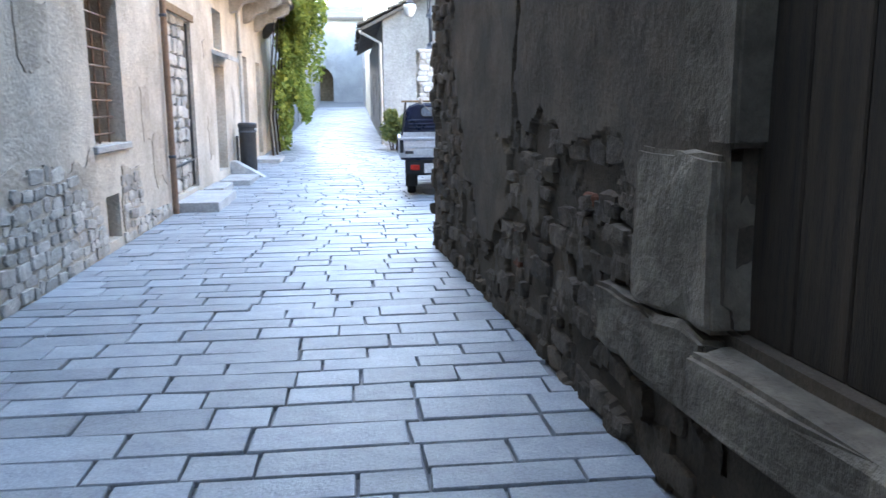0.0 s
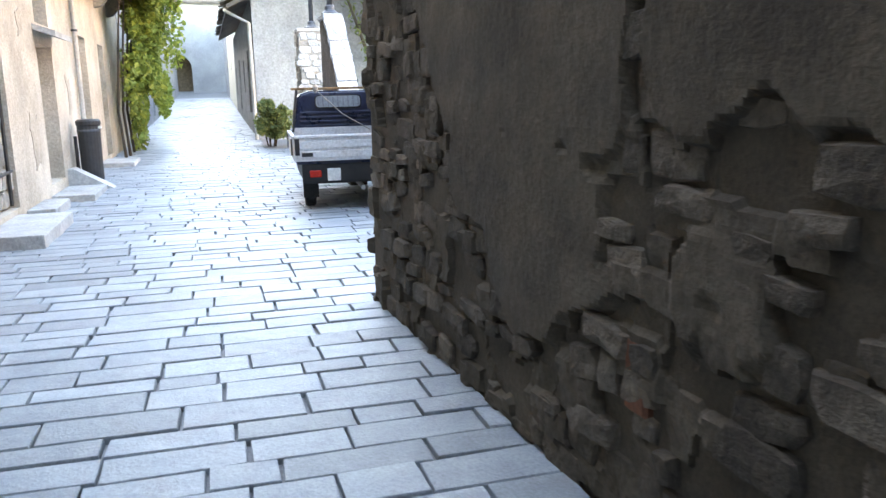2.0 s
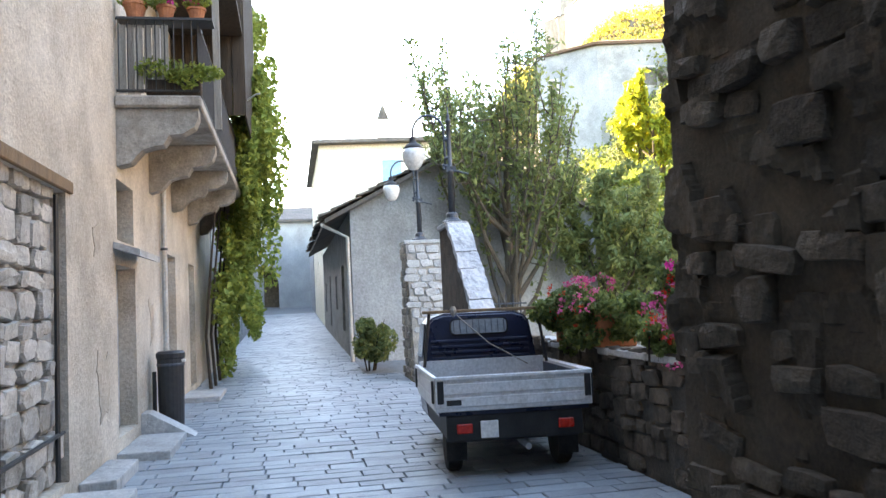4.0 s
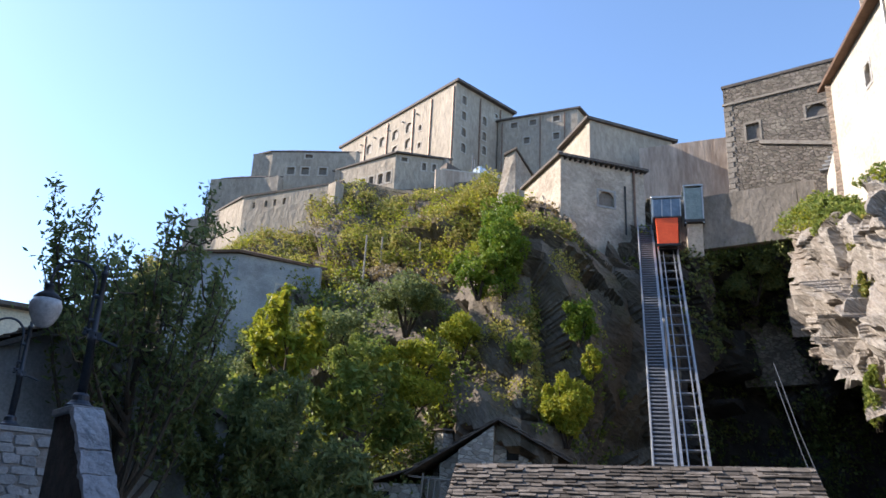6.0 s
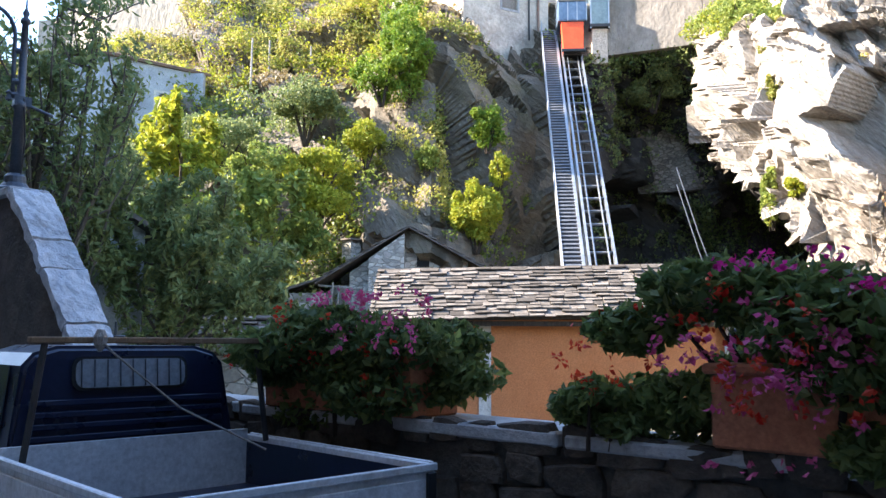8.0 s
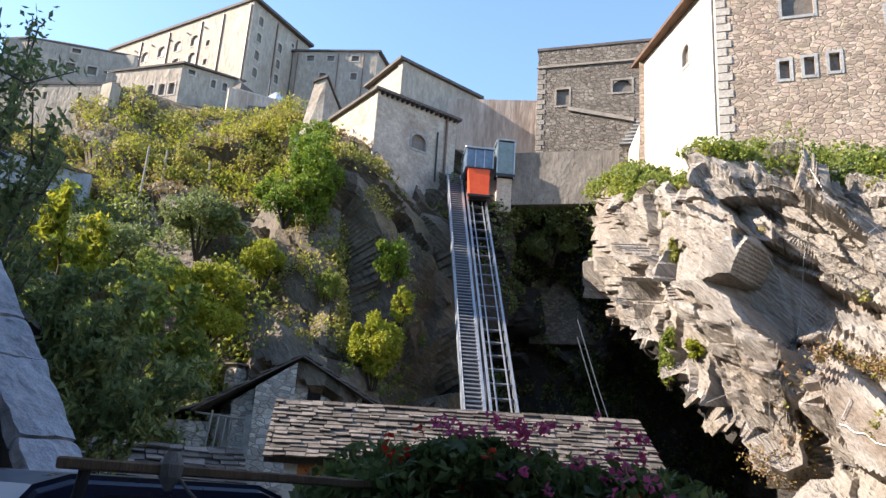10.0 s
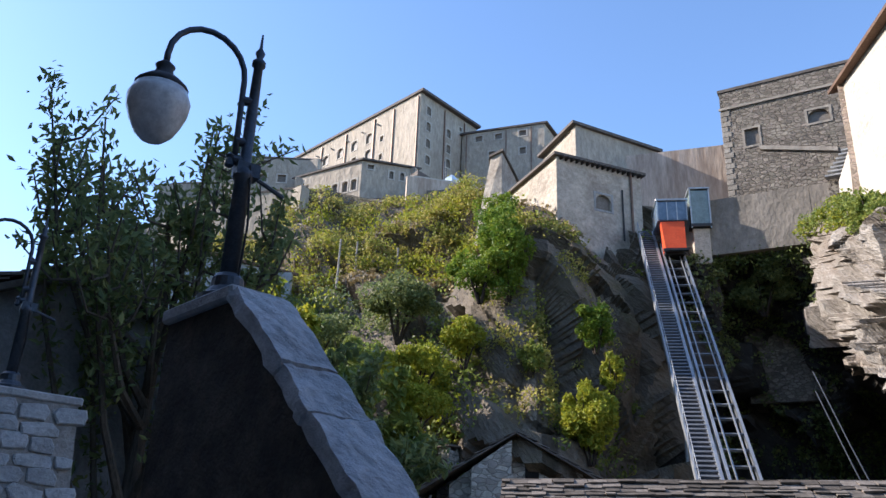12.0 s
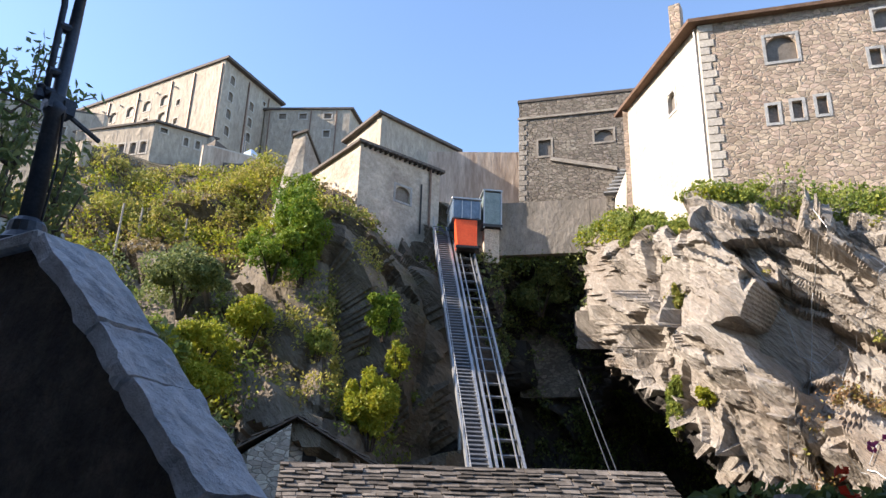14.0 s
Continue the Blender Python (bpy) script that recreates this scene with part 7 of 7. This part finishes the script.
for y, z, h, w in ((4.62, 0.56, 0.26, 0.13), (3.3, 1.03, 0.07, 0.14), (2.78, 0.80, 0.07, 0.16)):
    part("brick", one_box(U(y), U(y) + w, out_by(z) - 0.03, out_by(z) + 0.035, z - h / 2, z + h / 2, m_r, bevel=0.014), BRICK, wall_right, "bare red brick")


def hewn(u0, u1, o0, o1, z0, z1, seed, amount=0.035):
    bm = one_box(u0, u1, o0, o1, z0, z1)
    bmesh.ops.subdivide_edges(bm, edges=bm.edges[:], cuts=5, use_grid_fill=True)
    for v in bm.verts:
        v.co += noise.noise_vector(v.co * 3.1 + Vector((seed, 0, 0))) * amount + noise.noise_vector(v.co * 9 + Vector((seed, 2, 0))) * amount * 0.3
    bmesh.ops.bevel(bm, geom=[e for e in bm.edges if e.is_manifold and e.calc_face_angle() > 0.8], offset=0.02, segments=2, affect="EDGES")
    bm.transform(m_r)
    return bm


part("jamb_stone", hewn(U(2.52), U(1.87), -0.05, 0.18, 0.72, 1.33, 1, 0.024), STONE_JAMB, wall_right, "large grimy hewn jamb stone")
part("jamb_stone", hewn(U(2.2), U(1.82), -0.05, 0.15, 1.35, 2.8, 2, 0.02), STONE_JAMB, wall_right, "plastered stone door jamb")
part("sill_stone", hewn(U(1.9), U(0.1), -0.1, 0.24, 0.46, 0.68, 3), STONE_JAMB, wall_right, "worn stone door sill")
part("sill_stone", hewn(U(2.95), U(1.92), -0.1, 0.185, 0.40, 0.69, 4), STONE_JAMB, wall_right, "rough stone ledge")
for k in range(6):
    part("door_board", one_box(U(1.88) + 0.255 * k, U(1.88) + 0.255 * k + 0.248, -0.02, 0.03, 0.72, 2.75, m_r, bevel=0.006), WOOD_DARK, wall_right, "dark door plank")
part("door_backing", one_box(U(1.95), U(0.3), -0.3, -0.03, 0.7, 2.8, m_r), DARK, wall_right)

# left wall: rubble foot below the grilled window, stones filling the old doorway
foot = patchy(0.9, -0.1, 8.8)
def left_where(u, z, r):
    y = u - 8
    if 7.95 < y < 8.6 and z < 0.66:
        return False
    return z < 0.85 + 0.5 * noise.noise(Vector((y * 0.7, 0, 4))) and y < 7.8 or z < 0.75 and 8.55 < y < 9.4 or (z < 0.25 and y < 11 and foot(u, z))
part("bare_masonry", ragged_patch(Y(2.0), Y(7.8), -0.1, 1.0, 0.014, 21, rag=0.22, m=m_l), PLASTER_WORN, wall_left, "bare rubble and mortar where the plaster fell")
part("bare_masonry", ragged_patch(Y(8.62), Y(9.5), -0.1, 0.85, 0.014, 22, rag=0.15, m=m_l), PLASTER_WORN, wall_left)
for k, (y, z, w, h) in enumerate(((6.1, 1.9, 0.7, 0.5), (5.2, 2.5, 0.5, 0.6), (9.7, 1.2, 0.35, 0.5), (14.4, 0.6, 0.5, 0.7), (14.2, 2.3, 0.3, 0.4), (17.6, 1.3, 0.3, 0.6), (10.2, 0.5, 0.6, 0.6))):
    part("worn_patch", ragged_patch(Y(y), Y(y + w), z, z + h, 0.008, 30 + k, rag=0.2, m=m_l), PLASTER_WORN, wall_left, "worn patch of older plaster")
rubble(wall_left, m_l, Y(3.0), Y(10.8), 0.0, 1.35, WARM, (0.08, 0.19), (0.10, 0.38), 0.03, left_where, 7)
part("door_fill", one_box(LX - 0.45, LX - 0.14, 11.33, 13.22, 0.15, 2.86), PLASTER_GREY, wall_left)
m_fill = wall_frame((LX - 0.13, -8), (LX - 0.13, 27))[1]
rubble(wall_left, m_fill, Y(11.42), Y(13.1), 0.22, 2.82, WARM, (0.14, 0.28), (0.2, 0.55), 0.075, None, 9)
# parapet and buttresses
rubble(parapet, m_p, 0.1, 8.1, 0.02, 1.02, DARK_STONES, (0.11, 0.22), (0.16, 0.42), 0.05, lambda u, z, r: r.random() < 0.9, 11)
for b in [o for o in scene.objects if o.name.startswith("buttress")]:
    first = b.location.y < 20
    x0, x1, yb = (1.85, 2.42, 18.2) if first else (1.95, 2.95, 23.1)
    side = wall_frame((x0, yb), (x0, yb - 3.0))[1]
    zt, reach, ft = (2.78, 2.05, 1.0) if first else (2.95, 0.75, 0.0)
    def inside(u, z, r, zt=zt, reach=reach, ft=ft):
        return u + 0.12 < 0.75 + (zt - z - 0.1) / (zt - ft) * reach if z > ft else u < 0.75 + reach
    if not first:
        rubble(b, side, 0.05, 2.7, 0.0, zt - 0.08, ROUGH, (0.12, 0.24), (0.18, 0.45), 0.04, inside, 13)
    if not first:
        n_f, m_f = wall_frame((x0, yb - 1.5), (x1, yb - 1.5))
        tiltm = Matrix.Translation((0, 0, 0)) @ m_f @ Matrix.Rotation(math.atan(0.75 / 2.95), 4, "X")
        rubble(b, tiltm, 0.05, 0.95, 0.05, 3.0, PALE, (0.12, 0.22), (0.16, 0.4), 0.04, None, 17)

# ---- paving ----
def paver_mesh(seed):
    r = random.Random(seed)
    c = [(-0.5 + r.uniform(0, 0.02), -0.5 + r.uniform(0, 0.05)), (0.5 - r.uniform(0, 0.02), -0.5 + r.uniform(0, 0.05)), (0.5 - r.uniform(0, 0.02), 0.5 - r.uniform(0, 0.05)), (-0.5 + r.uniform(0, 0.02), 0.5 - r.uniform(0, 0.05))]
    V = [(x, y, -0.06) for x, y in c] + [(x, y, -0.007) for x, y in c] + [(x * 0.982, y * 0.965, r.uniform(-0.003, 0.003)) for x, y in c]
    F = [(k, (k + 1) % 4, 4 + (k + 1) % 4, 4 + k) for k in range(4)] + [(4 + k, 4 + (k + 1) % 4, 8 + (k + 1) % 4, 8 + k) for k in range(4)] + [(8, 9, 10, 11)]
    return V, F


FORMS = [paver_mesh(k) for k in range(12)]
PAVER_MESHES = []
for V, F in FORMS:
    me = bpy.data.meshes.new("paver")
    me.from_pydata(V, [], F)
    me.materials.append(PAVER)
    PAVER_MESHES.append(me)
r = random.Random(21)
RV, RF = [], []
y, placed = -6.0, 0
while y < 62:
    d = r.uniform(0.19, 0.30)
    x = LX + 0.02 + r.uniform(-0.3, 0)
    xr_end = 0.86 + 0.06 * (8.05 - y) if y < 8.0 else (2.64 if y < 16 else 1.9 if y < 23.6 else 1.15)
    z = street_z(y + d / 2)
    tilt = math.atan2(street_z(y + d) - street_z(y), d)
    while x < xr_end:
        w = r.uniform(0.28, 0.74)
        a, b = max(x, LX + 0.01), min(x + w, xr_end)
        x += w
        if b - a < 0.08:
            continue
        skew = 0.018 * (((a + b) / 2) ** 2) * 0.4
        m = Matrix.Translation(((a + b) / 2, y + d / 2 + skew + r.uniform(-0.006, 0.006), z + r.uniform(-0.004, 0.003))) @ Matrix.Rotation(tilt + r.gauss(0, 0.004), 4, "X") @ Matrix.Rotation(r.gauss(0, 0.004), 4, "Y") @ Matrix.Rotation(r.gauss(0, 0.006), 4, "Z") @ Matrix.Diagonal((b - a - 0.006, d - 0.004, 1, 1))
        k = r.randrange(12)
        if 2.0 < y < 9.2 and placed < 300:
            ob = new("paver", PAVER_MESHES[k])
            ob.parent = road
            ob.matrix_local = m
            placed += 1
        else:
            V, F = FORMS[k]
            n0 = len(RV)
            RV += [tuple(m @ Vector(v)) for v in V]
            RF += [tuple(n0 + q for q in f) for f in F]
    y += d
tagged(finish("paving_rest", np_mesh("paving_rest", RV, RF), PAVER, road, "blue-grey stone paving slabs"), kind="stuff")
